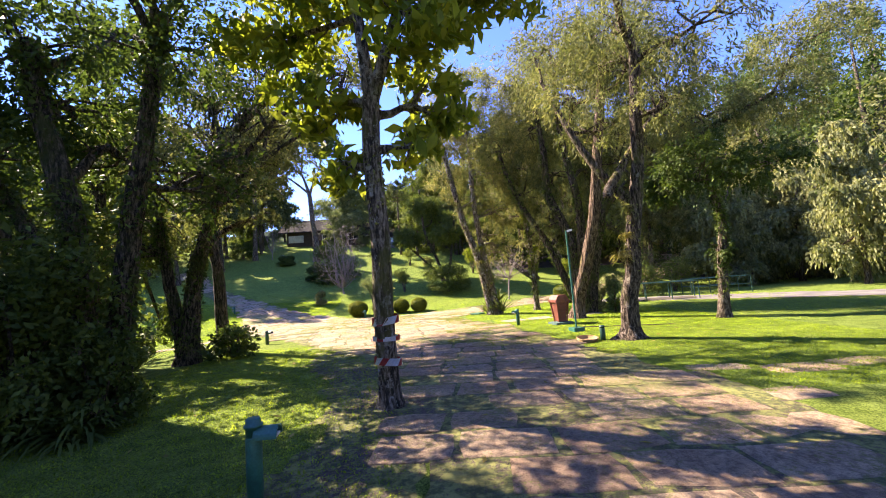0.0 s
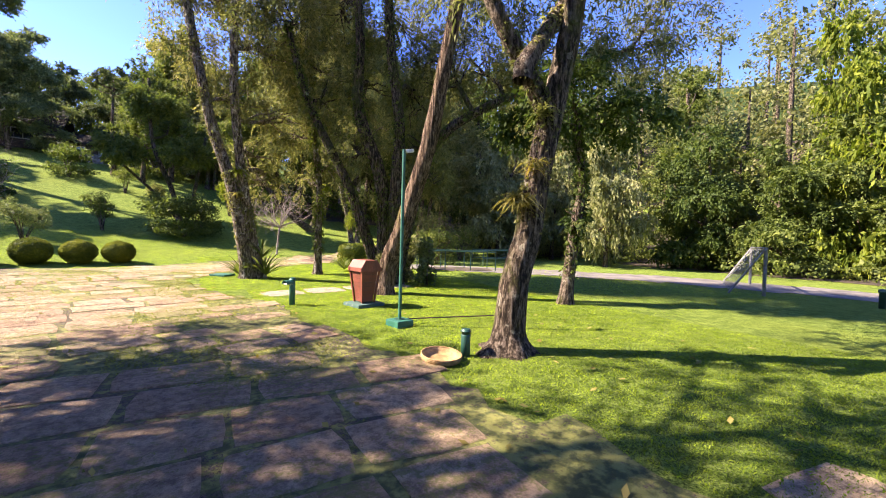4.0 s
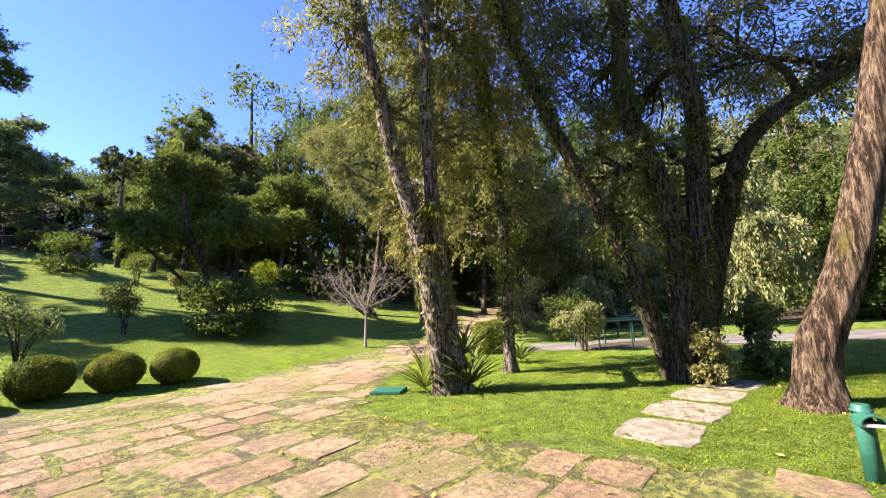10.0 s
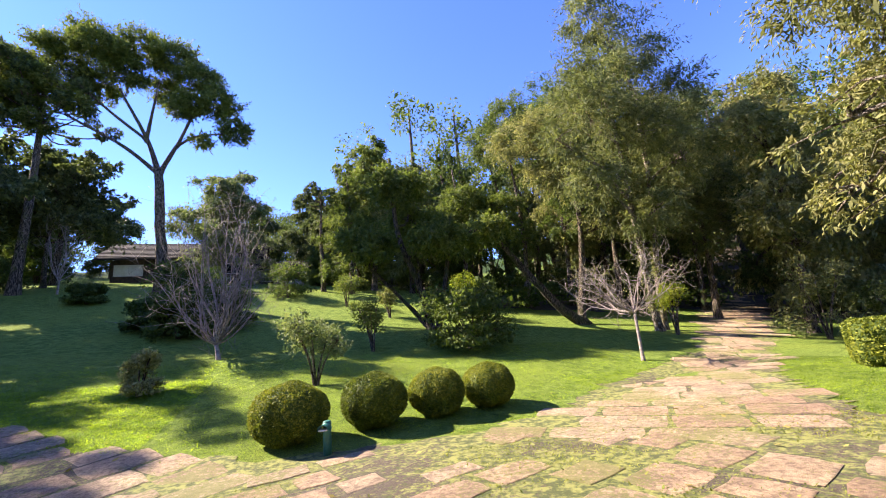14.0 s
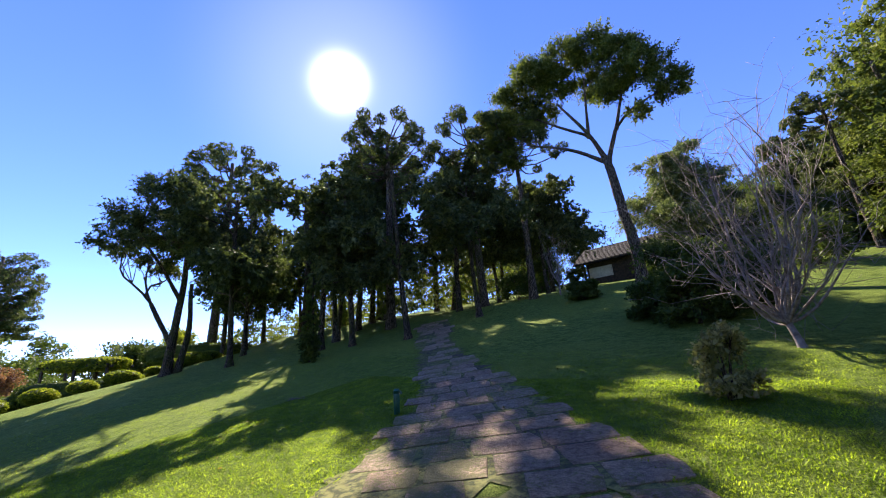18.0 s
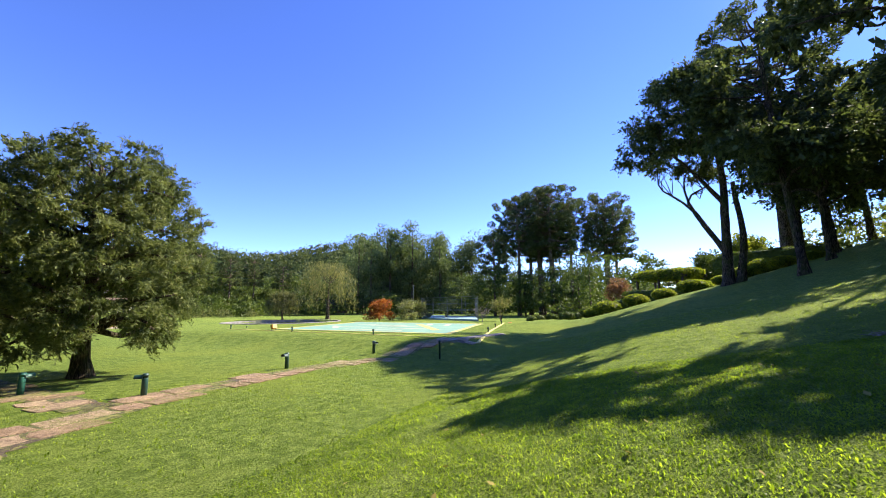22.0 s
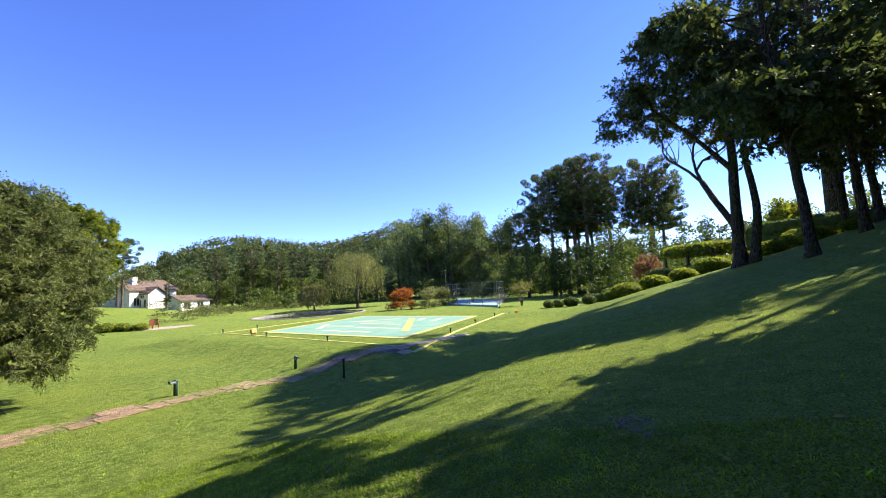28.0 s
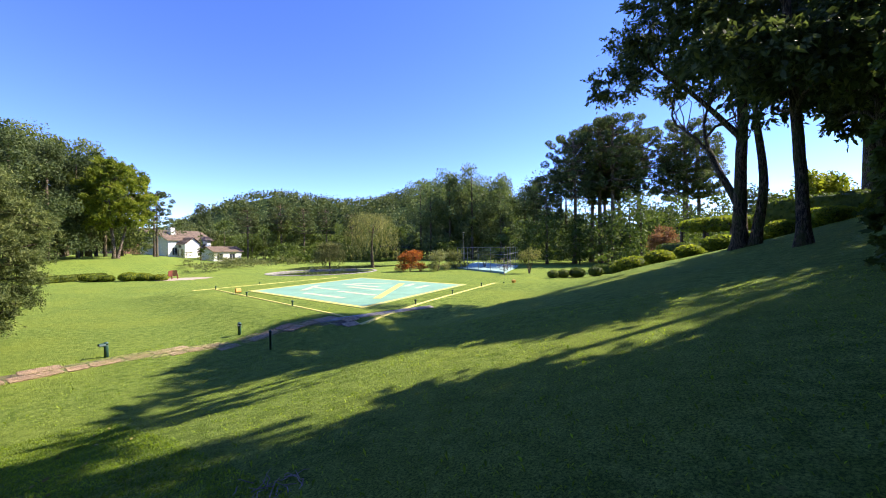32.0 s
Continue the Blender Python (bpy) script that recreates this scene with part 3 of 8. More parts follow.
PALE_SLAB = surface("weathered_pale_slab", (0.24, 0.2, 0.15), (0.44, 0.38, 0.3), 7, 40, 0.92, 1.0, 0.03, spots=((0.13, 0.14, 0.05), 6, 0.6))
SAND = surface("pink_sandy_gravel", (0.36, 0.27, 0.21), (0.5, 0.4, 0.32), 3, 80, 0.95, 0.4, 0.008)
ASPHALT = surface("worn_grey_road", (0.11, 0.1, 0.09), (0.22, 0.195, 0.17), 1.2, 50, 0.92, 0.4, 0.006)
PAD_GREEN = surface("pale_green_court_paint", (0.17, 0.34, 0.23), (0.22, 0.41, 0.28), 0.6, 30, 0.7, 0.1, 0.003)
PAD_WHITE = surface("faded_cream_line_paint", (0.5, 0.48, 0.3), (0.62, 0.6, 0.4), 2, 30, 0.7, 0.1, 0.003)
PAD_YELLOW = surface("yellow_line_paint", (0.58, 0.5, 0.1), (0.7, 0.62, 0.16), 2, 30, 0.7, 0.1, 0.003)
COURT = surface("pale_blue_green_court", (0.26, 0.42, 0.38), (0.34, 0.5, 0.46), 0.5, 20, 0.7, 0.1, 0.003)
ORANGE = surface("orange_plastic", (0.6, 0.26, 0.03), (0.72, 0.36, 0.05), 8, 60, 0.5, 0.1, 0.002)
STEEL = surface("weathered_galvanised_steel", (0.16, 0.16, 0.155), (0.3, 0.3, 0.29), 5, 60, 0.5, 0.15, 0.003, metal=0.6)


def glass_pane():
    m, n, l, b = blank("window_glass")
    b.inputs["Base Color"].default_value = (0.03, 0.035, 0.04, 1)
    b.inputs["Roughness"].default_value = 0.06
    b.inputs["Specular IOR Level"].default_value = 0.9
    return m


def water():
    m, n, l, b = blank("pond_water")
    b.inputs["Base Color"].default_value = (0.02, 0.03, 0.022, 1)
    b.inputs["Roughness"].default_value = 0.05
    bump_of(n, l, b, noise_of(n, l, 1.4, 3), 0.15, 0.02)
    return m


GLASS, WATER = glass_pane(), water()
FOREST_FLOOR = surface("leaf_litter", (0.03, 0.022, 0.014), (0.085, 0.06, 0.036), 1.5, 30, 0.95, 0.6, 0.02)

# ---------------------------------------------------------------- land and paths
def spread(a, b, step, far, grow=1.16):
    """Coordinates close together from a to b, and ever wider out to far."""
    mid = list(np.arange(a, b + 1e-6, step))
    out, s, x = [], step, b
    while x < far:
        s *= grow
        x += s
        out.append(x)
    back_, s, x = [], step, a
    while x > -far:
        s *= grow
        x -= s
        back_.append(x)
    return np.array(back_[::-1] + mid + out)


gx_, gy_ = spread(-60, 32, 0.8, 1900), spread(-12, 66, 0.8, 1900)
mx_, my_ = np.meshgrid(gx_, gy_, indexing="ij")
land = np.stack([mx_, my_, ground(mx_, my_)], -1).reshape(-1, 3)
ny_ = len(gy_)
ij_ = (np.arange(len(gx_) - 1)[:, None] * ny_ + np.arange(ny_ - 1)[None]).ravel()
tagged(part("ground", mesh_of("ground", land, np.stack([ij_, ij_ + ny_, ij_ + ny_ + 1, ij_ + 1], -1), True), LAWN),
       "mown green lawn rolling up to a wooded slope", "lawn", kind="structure")


def inside(poly, x, y):
    x, y = np.asarray(x, float), np.asarray(y, float)
    c = np.zeros(x.shape, bool)
    for (x0, y0), (x1, y1) in zip(poly, poly[1:] + poly[:1]):
        if y0 != y1:
            c ^= ((y0 > y) != (y1 > y)) & (x < (x1 - x0) * (y - y0) / (y1 - y0) + x0)
    return c


def sheet(name, poly, material, lift, label, category, step=0.35, ragged=0.12, seed=3):
    """A thin layer that follows the land inside an outline, with a ragged edge."""
    xs, ys = [p[0] for p in poly], [p[1] for p in poly]
    ax, ay = np.arange(min(xs) - 1, max(xs) + 1, step), np.arange(min(ys) - 1, max(ys) + 1, step)
    X, Y = np.meshgrid(ax, ay, indexing="ij")
    rng = np.random.default_rng(seed)
    jx, jy = X + (rng.random(X.shape) * 2 - 1) * ragged, Y + (rng.random(X.shape) * 2 - 1) * ragged
    n2 = len(ay)
    k = (np.arange(len(ax) - 1)[:, None] * n2 + np.arange(n2 - 1)[None]).ravel()
    cx, cy = (X.ravel()[k] + step / 2), (Y.ravel()[k] + step / 2)
    k = k[inside(poly, cx, cy)]
    q = np.stack([k, k + n2, k + n2 + 1, k + 1], -1)
    used, q2 = np.unique(q, return_inverse=True)
    v = np.stack([jx.ravel(), jy.ravel(), ground(jx, jy).ravel() + lift], -1)[used]
    return tagged(part(name, mesh_of(name, v, q2.reshape(-1, 4), True), material), label, category, kind="structure")


MAIN = [(-0.5, -5), (-0.45, 3), (-0.6, 6.5), (-1.9, 9.5), (-6.0, 15), (-10.5, 20.5), (-13.0, 25.4), (-9.2, 26.6), (-7.8, 25.9), (-6.2, 25.3), (-3.9, 24.9), (-1.4, 25.0), (0.3, 26.3),
        (3.2, 23.4), (1.6, 21.4), (0.6, 19.8), (1.2, 17.0), (2.2, 14.9), (2.6, 12.5), (3.0, 10.2), (3.4, 7.5), (3.9, 5), (4.0, 2), (3.9, -5)]
EAST = [(0.3, 26.3), (3.2, 23.4), (5.1, 25.2), (10.5, 28.9), (16.9, 32.7), (24, 38), (31, 44), (29, 46), (21.8, 41.3), (14, 34.6), (8.0, 29.6), (3.5, 27.6)]
NORTH = [(-13.0, 25.4), (-9.2, 26.6), (-12.0, 29.2), (-14.2, 31.0), (-18, 34), (-20.7, 36.2), (-26, 42), (-28, 41), (-23.3, 36.4), (-20.1, 33.6), (-16.5, 30.2), (-14.8, 28.4), (-13.8, 26.9)]
GARDEN = [(-10.4, 20.4), (-11.2, 20.1), (-13.7, 17.4), (-16.5, 15.9), (-21.4, 15.8), (-26, 16.9), (-28.4, 18.2), (-28.8, 17.3), (-26.2, 15.9), (-21.4, 14.8), (-16.4, 14.9), (-13.0, 16.5), (-9.8, 19.3)]
SIDE = [(-15.9, 15.5), (-15.2, 15.3), (-15.0, 8), (-15.8, 8)]
ROAD = [(8.3, 23.5), (13.0, 18.6), (16.5, 14.2), (17.8, 9.5), (18.6, 0), (20, -25), (23.5, -25), (22.2, 0), (21.4, 10), (19.5, 16), (15.5, 20.5), (10.5, 25.2)]

def flag_mesh_thick(w, d, seed):
    """A broad uneven slab with a worn edge."""
    rng = np.random.default_rng(seed)
    bm = bmesh.new()
    n = 16
    rim = []
    for k in range(n):
        a = k * math.tau / n
        c, s = math.cos(a), math.sin(a)
        q = (abs(c) ** 7 + abs(s) ** 7) ** (-1 / 7)
        rim.append((c * q * w / 2 + rng.normal() * .012, s * q * d / 2 + rng.normal() * .012))
    rings = [[bm.verts.new((x * f, y * f, z)) for x, y in rim] for f, z in ((1, -.05), (1, .014), (.97, .022))]
    for a, b_ in zip(rings, rings[1:]):
        for k in range(n):
            bm.faces.new((a[k], a[(k + 1) % n], b_[(k + 1) % n], b_[k]))
    c = bm.verts.new((0, 0, .024))
    for k in range(n):
        bm.faces.new((rings[2][k], rings[2][(k + 1) % n], c))
    return bm


sheet("bare_soil", [(-1.9, 1), (-.5, 1), (-.6, 6.5), (-1.9, 9.5), (-3.6, 11.5), (-3.4, 9.6), (-2.3, 7.6), (-1.7, 5)], BED, .006, "trodden soil and thin grass beside the paving", "soil", .3, .13, 8)
sheet("pavement", MAIN, BED, 0.015, "mossy soil under the paving stones", "path bed")
sheet("pavement_east", EAST, BED, 0.012, "mossy soil under the sunlit path", "path bed")
sheet("pavement_north", NORTH, BED, 0.012, "mossy soil under the climbing path", "path bed")
sheet("pavement_garden", GARDEN, BED, 0.012, "soil under the garden path", "path bed", 0.25, 0.05)
sheet("pavement_side", SIDE, BED, 0.012, "soil under the path spur", "path bed", 0.25, 0.05)
sheet("road", ROAD, ASPHALT, 0.015, "worn pale grey drive through the grass", "road", 0.5, 0.08)

# ---------------------------------------------------------------- trees beside the path
def rel(base, pts):
    z = gz(*base)
    return [(p[0] - base[0], p[1] - base[1], p[2] - z) for p in pts]


def relc(base, cl):
    z = gz(*base)
    return [(c[0] - base[0], c[1] - base[1], c[2] - z, *c[3:]) for c in cl]


def shades(c, spots):
    """Whether a ball of foliage stands between the sun and one of the sunny spots."""
    for x, y in spots:
        o = Vector((c[0] - x, c[1] - y, c[2] - gz(x, y)))
        off = o - SUN * o.dot(SUN)
        if off.length < 0.62 * max(c[3], c[5]) + 0.35 and o.dot(SUN) > 2:
            return True
    return False


# sunny stretch of the rising path, and the sunny foot of the great tree
CLEAR = [(4, 27), (6, 28.4), (8, 29.4), (10, 30.6), (12, 31.8), (14, 33), (17, 35), (20, 37), (8, 27), (11, 29), (14, 31), (23, 40), (26, 42), (5.9, 17.0), (5.5, 16.5)]


def placed(name, base, stems, clusters, *a, **k):
    """A tree whose stems and crown are given in world places; its crown leaves the rising path in the sun."""
    clusters = [c for c in clusters if not shades(c, CLEAR)]
    return tree(name, base, [(rel(base, p), r0, r1) for p, r0, r1 in stems], relc(base, clusters), *a, **k)


b = (-0.86, 5.68)
placed("tree", b, [([(-0.86, 5.68, 0), (-0.83, 5.41, 2.2), (-0.81, 5.31, 4.4)], .15, .12), ([(-0.81, 5.31, 4.3), (-0.96, 5.16, 6), (-1.26, 5.36, 8)], .10, .04), ([(-0.81, 5.31, 4.3), (-0.21, 5.16, 6), (0.14, 5.36, 8.2)], .10, .04)],
       [(-1.66, 5.66, 6.4, 1.2, 1.2, .9), (-0.06, 5.56, 6, 1.1, 1.2, .8), (-1.06, 6.16, 7.8, 1.5, 1.5, 1.0), (0.84, 5.96, 7.4, 1.3, 1.3, .9), (-0.16, 4.56, 5, .8, .8, .5), (-1.36, 4.16, 8.4, 1.6, 1.6, .9), (-2.46, 6.16, 5.6, .9, .9, .6), (1.04, 4.96, 5.8, .9, .9, .6), (-0.46, 6.16, 5.4, .7, .7, .4), (-1.36, 5.66, 3.5, .5, .5, .4), (-0.31, 5.56, 3.7, .5, .5, .4), (0.04, 5.66, 4.3, .7, .7, .5), (-1.66, 5.76, 4.5, .8, .8, .5)],
       BARK_PALE, LEAF_LIGHT, "slim tree with broad yellow-green leaves wrapped in warning tape", n=12000, size=.2, seed=11, clumps=16, hang=.3, sides=26, ridge=.018, coat=(LEAF_OLIVE, 260, .06, .05, 1.6, 3.6))
b = (-5.4, 6.2)
placed("tree", b, [([(-5.4, 6.2, 0), (-5.7, 6.0, 3.0), (-6.2, 5.8, 6.0)], .26, .12), ([(-5.3, 6.3, 0), (-4.7, 6.0, 3.0), (-4.1, 5.8, 6.3)], .22, .1), ([(-5.6, 6.4, 0), (-6.6, 6.6, 2.4), (-8.0, 6.6, 4.6)], .2, .09)],
       [(-6.5, 6, 6.0, 2.2, 2, 1.3), (-4.2, 6, 6.0, 1.8, 2, 1.2), (-8, 7, 4.6, 1.8, 2, 1.2), (-4.6, 7.6, 4.2, 1.2, 1.3, .9), (-5, 5, 8, 2.5, 2.5, 1.3), (-6.3, 8.5, 7.5, 2.2, 2.2, 1.2), (-3.4, 4.4, 7.2, 1.6, 1.6, .9), (-5.8, 7.4, 4.6, 1.6, 1.6, .9), (-7.2, 5.6, 3.4, 1.2, 1.2, .8), (-6.6, 6.9, 5.4, 1.5, 1.4, .9)],
       BARK_DARK, LEAF_DARK, "dark many-stemmed tree with mossy leaning trunks", n=25000, size=.1, seed=12, clumps=22, hang=.3, spray=True, coat=(LEAF_DARK, 400, .09, .12, .2, 6))
# the high eastern crown balls are added above the view to shade the paving
b = (-7.4, 11.3)
placed("tree", b, [([(-7.4, 11.3, 0), (-6.9, 11.1, 2.8), (-6.0, 10.9, 5)], .28, .13), ([(-7.5, 11.4, 0), (-7.8, 11.0, 3), (-7.9, 10.8, 5)], .2, .1)],
       [(-6, 11, 6, 2, 2, 1.2), (-8, 11, 6, 2, 2, 1.2), (-7, 12, 8, 2.4, 2.4, 1.3), (-5.2, 10.4, 4.8, 1.2, 1.2, .7), (-9, 12.5, 4.2, 1.6, 1.6, .9), (-8.4, 11, 3.4, 1.1, 1.1, .7), (-4.4, 12, 9.2, 1.7, 1.5, .8), (-2.9, 12.7, 9.6, 1.5, 1.4, .7), (-5.8, 12.6, 8.8, 1.7, 1.5, .8), (-4.0, 10.6, 8.6, 1.5, 1.3, .7), (-2.4, 11.2, 8.4, 1.5, 1.3, .7), (-3.2, 13.6, 9.4, 1.5, 1.3, .7)],
       BARK_DARK, LEAF_OLIVE, "olive-leaved leaning tree beside the lawn", n=17000, size=.1, seed=13, clumps=20, hang=.3, spray=True, coat=(LEAF_DARK, 300, .09, .1, .3, 6))
# the later crown balls are added for the shade they throw on the paving
b = (-7.45, 13.4)
placed("tree", b, [([(-7.45, 13.4, 0), (-7.6, 13.2, 2.9), (-7.9, 13.1, 6)], .24, .12)],
       [(-8, 12.9, 6.6, 2.2, 2.2, 1.3), (-6.7, 13.5, 5.4, 1.6, 1.6, .9), (-9, 13.9, 5.2, 1.6, 1.6, .9), (-6.4, 14.3, 7.6, 1.9, 1.9, 1.1), (-8.4, 14.5, 8.6, 2.2, 2.2, 1.2), (-6, 13.5, 4.4, 1.0, 1.0, .6), (-5.9, 14.5, 8.2, 1.8, 1.6, .8), (-4.9, 13.2, 7.2, 1.6, 1.2, .7), (-6.4, 15.3, 8.8, 1.8, 1.6, .8), (-5.6, 13.7, 6.8, 1.4, 1.2, .7), (-7.2, 12.5, 8.8, 1.9, 1.6, .8), (-6.9, 16.6, 8.2, 1.8, 1.6, .8), (-5.9, 15.3, 7.2, 1.6, 1.2, .7), (-7.4, 17.4, 8.8, 1.8, 1.6, .8), (-6.6, 15.8, 6.8, 1.4, 1.2, .7)],
       BARK_DARK, LEAF_OLIVE, "olive-leaved upright tree at the lawn's edge", n=24000, size=.11, seed=14, hang=.3, spray=True)
b = (4.47, 9.7)
placed("tree", b, [([(4.47, 9.7, 0), (4.49, 9.67, .45), (4.54, 9.6, 1.17), (4.62, 9.5, 2.0), (4.73, 9.37, 3.03), (4.83, 9.25, 3.9), (4.95, 9.1, 5.2), (5.0, 9.0, 7)], .235, .12), ([(4.74, 9.36, 3.2), (3.7, 9.7, 5.0), (3.1, 10.2, 7.0)], .13, .05), ([(4.1, 9.2, 3.6), (5.0, 9.4, 4.8), (6.0, 9.6, 6.0)], .12, .05)],
       [(4.7, 8.8, 8.0, 2.2, 2.2, 1.2), (3.1, 10.4, 7.8, 2, 2, 1.1), (6.2, 9.8, 6.4, 1.6, 1.6, .8), (6.0, 7.6, 6.8, 1.8, 1.8, 1.0), (3.8, 7.4, 8.6, 2, 2, 1.0), (5.6, 10.6, 7.4, 1.8, 1.8, .9), (5.4, 8.6, 5.4, 1.2, 1.2, .6), (3.4, 8.8, 5.8, 1.1, 1.1, .6), (4.6, 10.6, 5.6, 1.2, 1.2, .6)],
       BARK, LEAF_OLIVE, "lichened tree trunk with tufts of epiphytes above a cane basket", n=22000, size=.1, slim=.26, seed=15, clumps=20, hang=.6, rough=.2, flare=1.0, sides=40, ridge=.02, spray=True, coat=(LEAF_OLIVE, 380, .06, .05, 1.7, 4.6))
b = (5.06, 15.24)
placed("tree", b, [([(5.06, 15.24, 0), (5.14, 15.1, .9), (5.42, 14.68, 2.2), (5.76, 14.18, 4.0), (5.88, 13.78, 5.9), (6.3, 13.2, 9)], .27, .15)],
       [(6.4, 13, 10, 2.6, 2.6, 1.4), (4.6, 13.6, 9.4, 2, 2, 1.1), (8, 13.4, 8.6, 2.2, 2.2, 1.2), (6.4, 11.6, 8.8, 2, 2, 1.1)],
       BARK_RED, LEAF_OLIVE, "tall leaning tree with stringy red-brown bark", n=24000, size=.11, slim=.26, seed=16, clumps=20, hang=.6, rough=.14, sides=36, ridge=.045, spray=True)
b = (2.53, 19.95)
placed("tree", b, [([(2.4, 19.95, 0), (1.95, 19.8, 2.7), (1.25, 19.8, 5.0), (.8, 19.9, 7.5), (.2, 20.2, 11)], .22, .1), ([(2.72, 19.9, 0), (2.16, 19.65, 3.0), (1.85, 19.3, 5.7), (1.8, 19.1, 7.7), (1.8, 19, 11)], .17, .09)],
       [(.4, 20.5, 9.4, 2, 2, 1.4), (2.2, 19, 9.6, 2, 2, 1.4), (.8, 20.6, 7.2, 1.5, 1.5, 1.1), (2.9, 19.6, 7.2, 1.5, 1.5, 1.1), (1.2, 20, 12, 2.4, 2.4, 1.4), (3.4, 20.4, 5.4, 1.1, 1.1, .9), (1.9, 20.6, 5.8, 1.2, 1.2, 1.0), (1.6, 21, 9.2, 1.8, 1.8, 1.4), (2.6, 21.4, 4.2, 1.1, 1.1, .9), (3.6, 21.2, 8.6, 1.6, 1.6, 1.3), (3.2, 21.8, 3.4, .9, .9, .8)],
       BARK_PALE, LEAF_OLIVE, "twin-stemmed pale-barked tree with fine hanging foliage", n=52000, size=.105, slim=.28, seed=17, clumps=22, hang=.45, spray=True, sides=20, ridge=.02, coat=(LEAF_OLIVE, 200, .08, .1, 1.0, 9))
b = (4.81, 20.67)
placed("tree", b, [([(4.81, 20.67, 0), (4.73, 20.4, 3.3), (4.4, 20.3, 5.5), (4.1, 20.3, 9)], .15, .07)],
       [(4.1, 20.3, 9.4, 2, 2, 1.5), (4.8, 20.8, 6.4, 1.5, 1.5, 1.2), (3.7, 21, 5, 1.2, 1.2, 1.0), (5.5, 20.4, 4, .9, .9, .9), (4.4, 21.4, 7.6, 1.7, 1.7, 1.3), (5.8, 21, 7.8, 1.6, 1.6, 1.3), (4.6, 21.6, 3.6, 1.0, 1.0, 1.0), (5.9, 21.6, 5.6, 1.2, 1.2, 1.1), (4.8, 20.6, 10.6, 1.8, 1.8, 1.3)],
       BARK_PALE, LEAF_OLIVE, "slender pale tree hung with fine olive foliage", n=42000, size=.105, slim=.28, seed=18, clumps=20, hang=.5, spray=True, sides=18, ridge=.02, coat=(LEAF_MID, 520, .1, .16, .8, 8))
b = (6.1, 17.2)
placed("tree", b, [([(6.0, 17.2, 0), (5.75, 17, 3), (5.0, 17.2, 5.3), (4.9, 17, 7.5), (4.6, 17, 10)], .27, .1), ([(6.2, 17.1, 0), (6.1, 16.6, 3.2), (6.0, 16.4, 4.9), (5.6, 16.4, 7.6), (5.6, 16.4, 10.5)], .26, .1), ([(6.3, 17.2, 0), (6.7, 16.4, 3.2), (7.3, 15.7, 4.8), (9.8, 13.8, 6.4), (11.5, 12.5, 7.2)], .24, .07), ([(6.0, 17.4, 0), (5.0, 17.8, 3), (3.8, 18.2, 5.5), (3.2, 18.6, 8)], .2, .08)],
       [(4.6, 17, 10.4, 2.2, 2.2, 1.4), (5.8, 16.2, 11, 2.2, 2.2, 1.4), (9.8, 13.8, 7.3, 2.2, 2.2, 1.1), (11.6, 12.6, 7.2, 2, 2, 1.1), (7.6, 16, 7.0, 2, 2, 1.2), (3.4, 18.4, 8, 1.9, 1.9, 1.3), (6.9, 18.4, 8.4, 2.4, 2.4, 1.4), (5.2, 17.6, 4.2, 1.0, 1.0, .8), (7.4, 17.6, 4.8, 1.4, 1.4, 1.1), (8.6, 15.2, 9.4, 2.2, 2.2, 1.2), (5.6, 18, 6.4, 1.5, 1.5, 1.1), (7.9, 18.4, 6.2, 1.7, 1.7, 1.2), (4.4, 18.6, 5.8, 1.2, 1.2, 1.0), (10.2, 15.4, 6.6, 1.8, 1.8, 1.0), (7.0, 14.6, 10.6, 2.4, 2.4, 1.2), (6.6, 18.4, 3.2, 1.1, 1.1, .9), (8.6, 18.6, 4.0, 1.3, 1.3, 1.0), (5.0, 18.6, 8.6, 1.7, 1.7, 1.3), (9.2, 17.2, 7.8, 1.9, 1.9, 1.2), (12.6, 12.0, 8.8, 2.2, 2.2, 1.1), (3.4, 17.0, 10.4, 1.8, 1.8, 1.1), (8.0, 17.8, 10.4, 2.0, 2.0, 1.3)],
       BARK_DARK, LEAF_OLIVE, "great many-stemmed tree with dark arching limbs", n=115000, size=.11, slim=.28, seed=19, clumps=24, hang=.45, spray=True, sides=24, ridge=.02, coat=(LEAF_MID, 260, .09, .09, .4, 9))
b = (8.49, 12.1)
placed("tree", b, [([(8.49, 12.1, 0), (8.6, 12, 1.9), (8.66, 11.9, 3.0), (8.5, 12, 4.4)], .16, .09)],
       [(8.4, 12, 5, 1.5, 1.5, 1.0), (7.6, 12.7, 4.4, 1.0, 1.0, .7), (9.5, 11.2, 4.6, 1.2, 1.2, .8), (8.6, 12, 2.2, .4, .4, .7)],
       BARK, LEAF_DARK, "small tree with an epiphyte-covered trunk", n=12000, size=.1, seed=20, hang=.45, spray=True, sides=18, ridge=.02, coat=(LEAF_DARK, 420, .08, .1, .6, 4))
b = (10.9, 34.2)
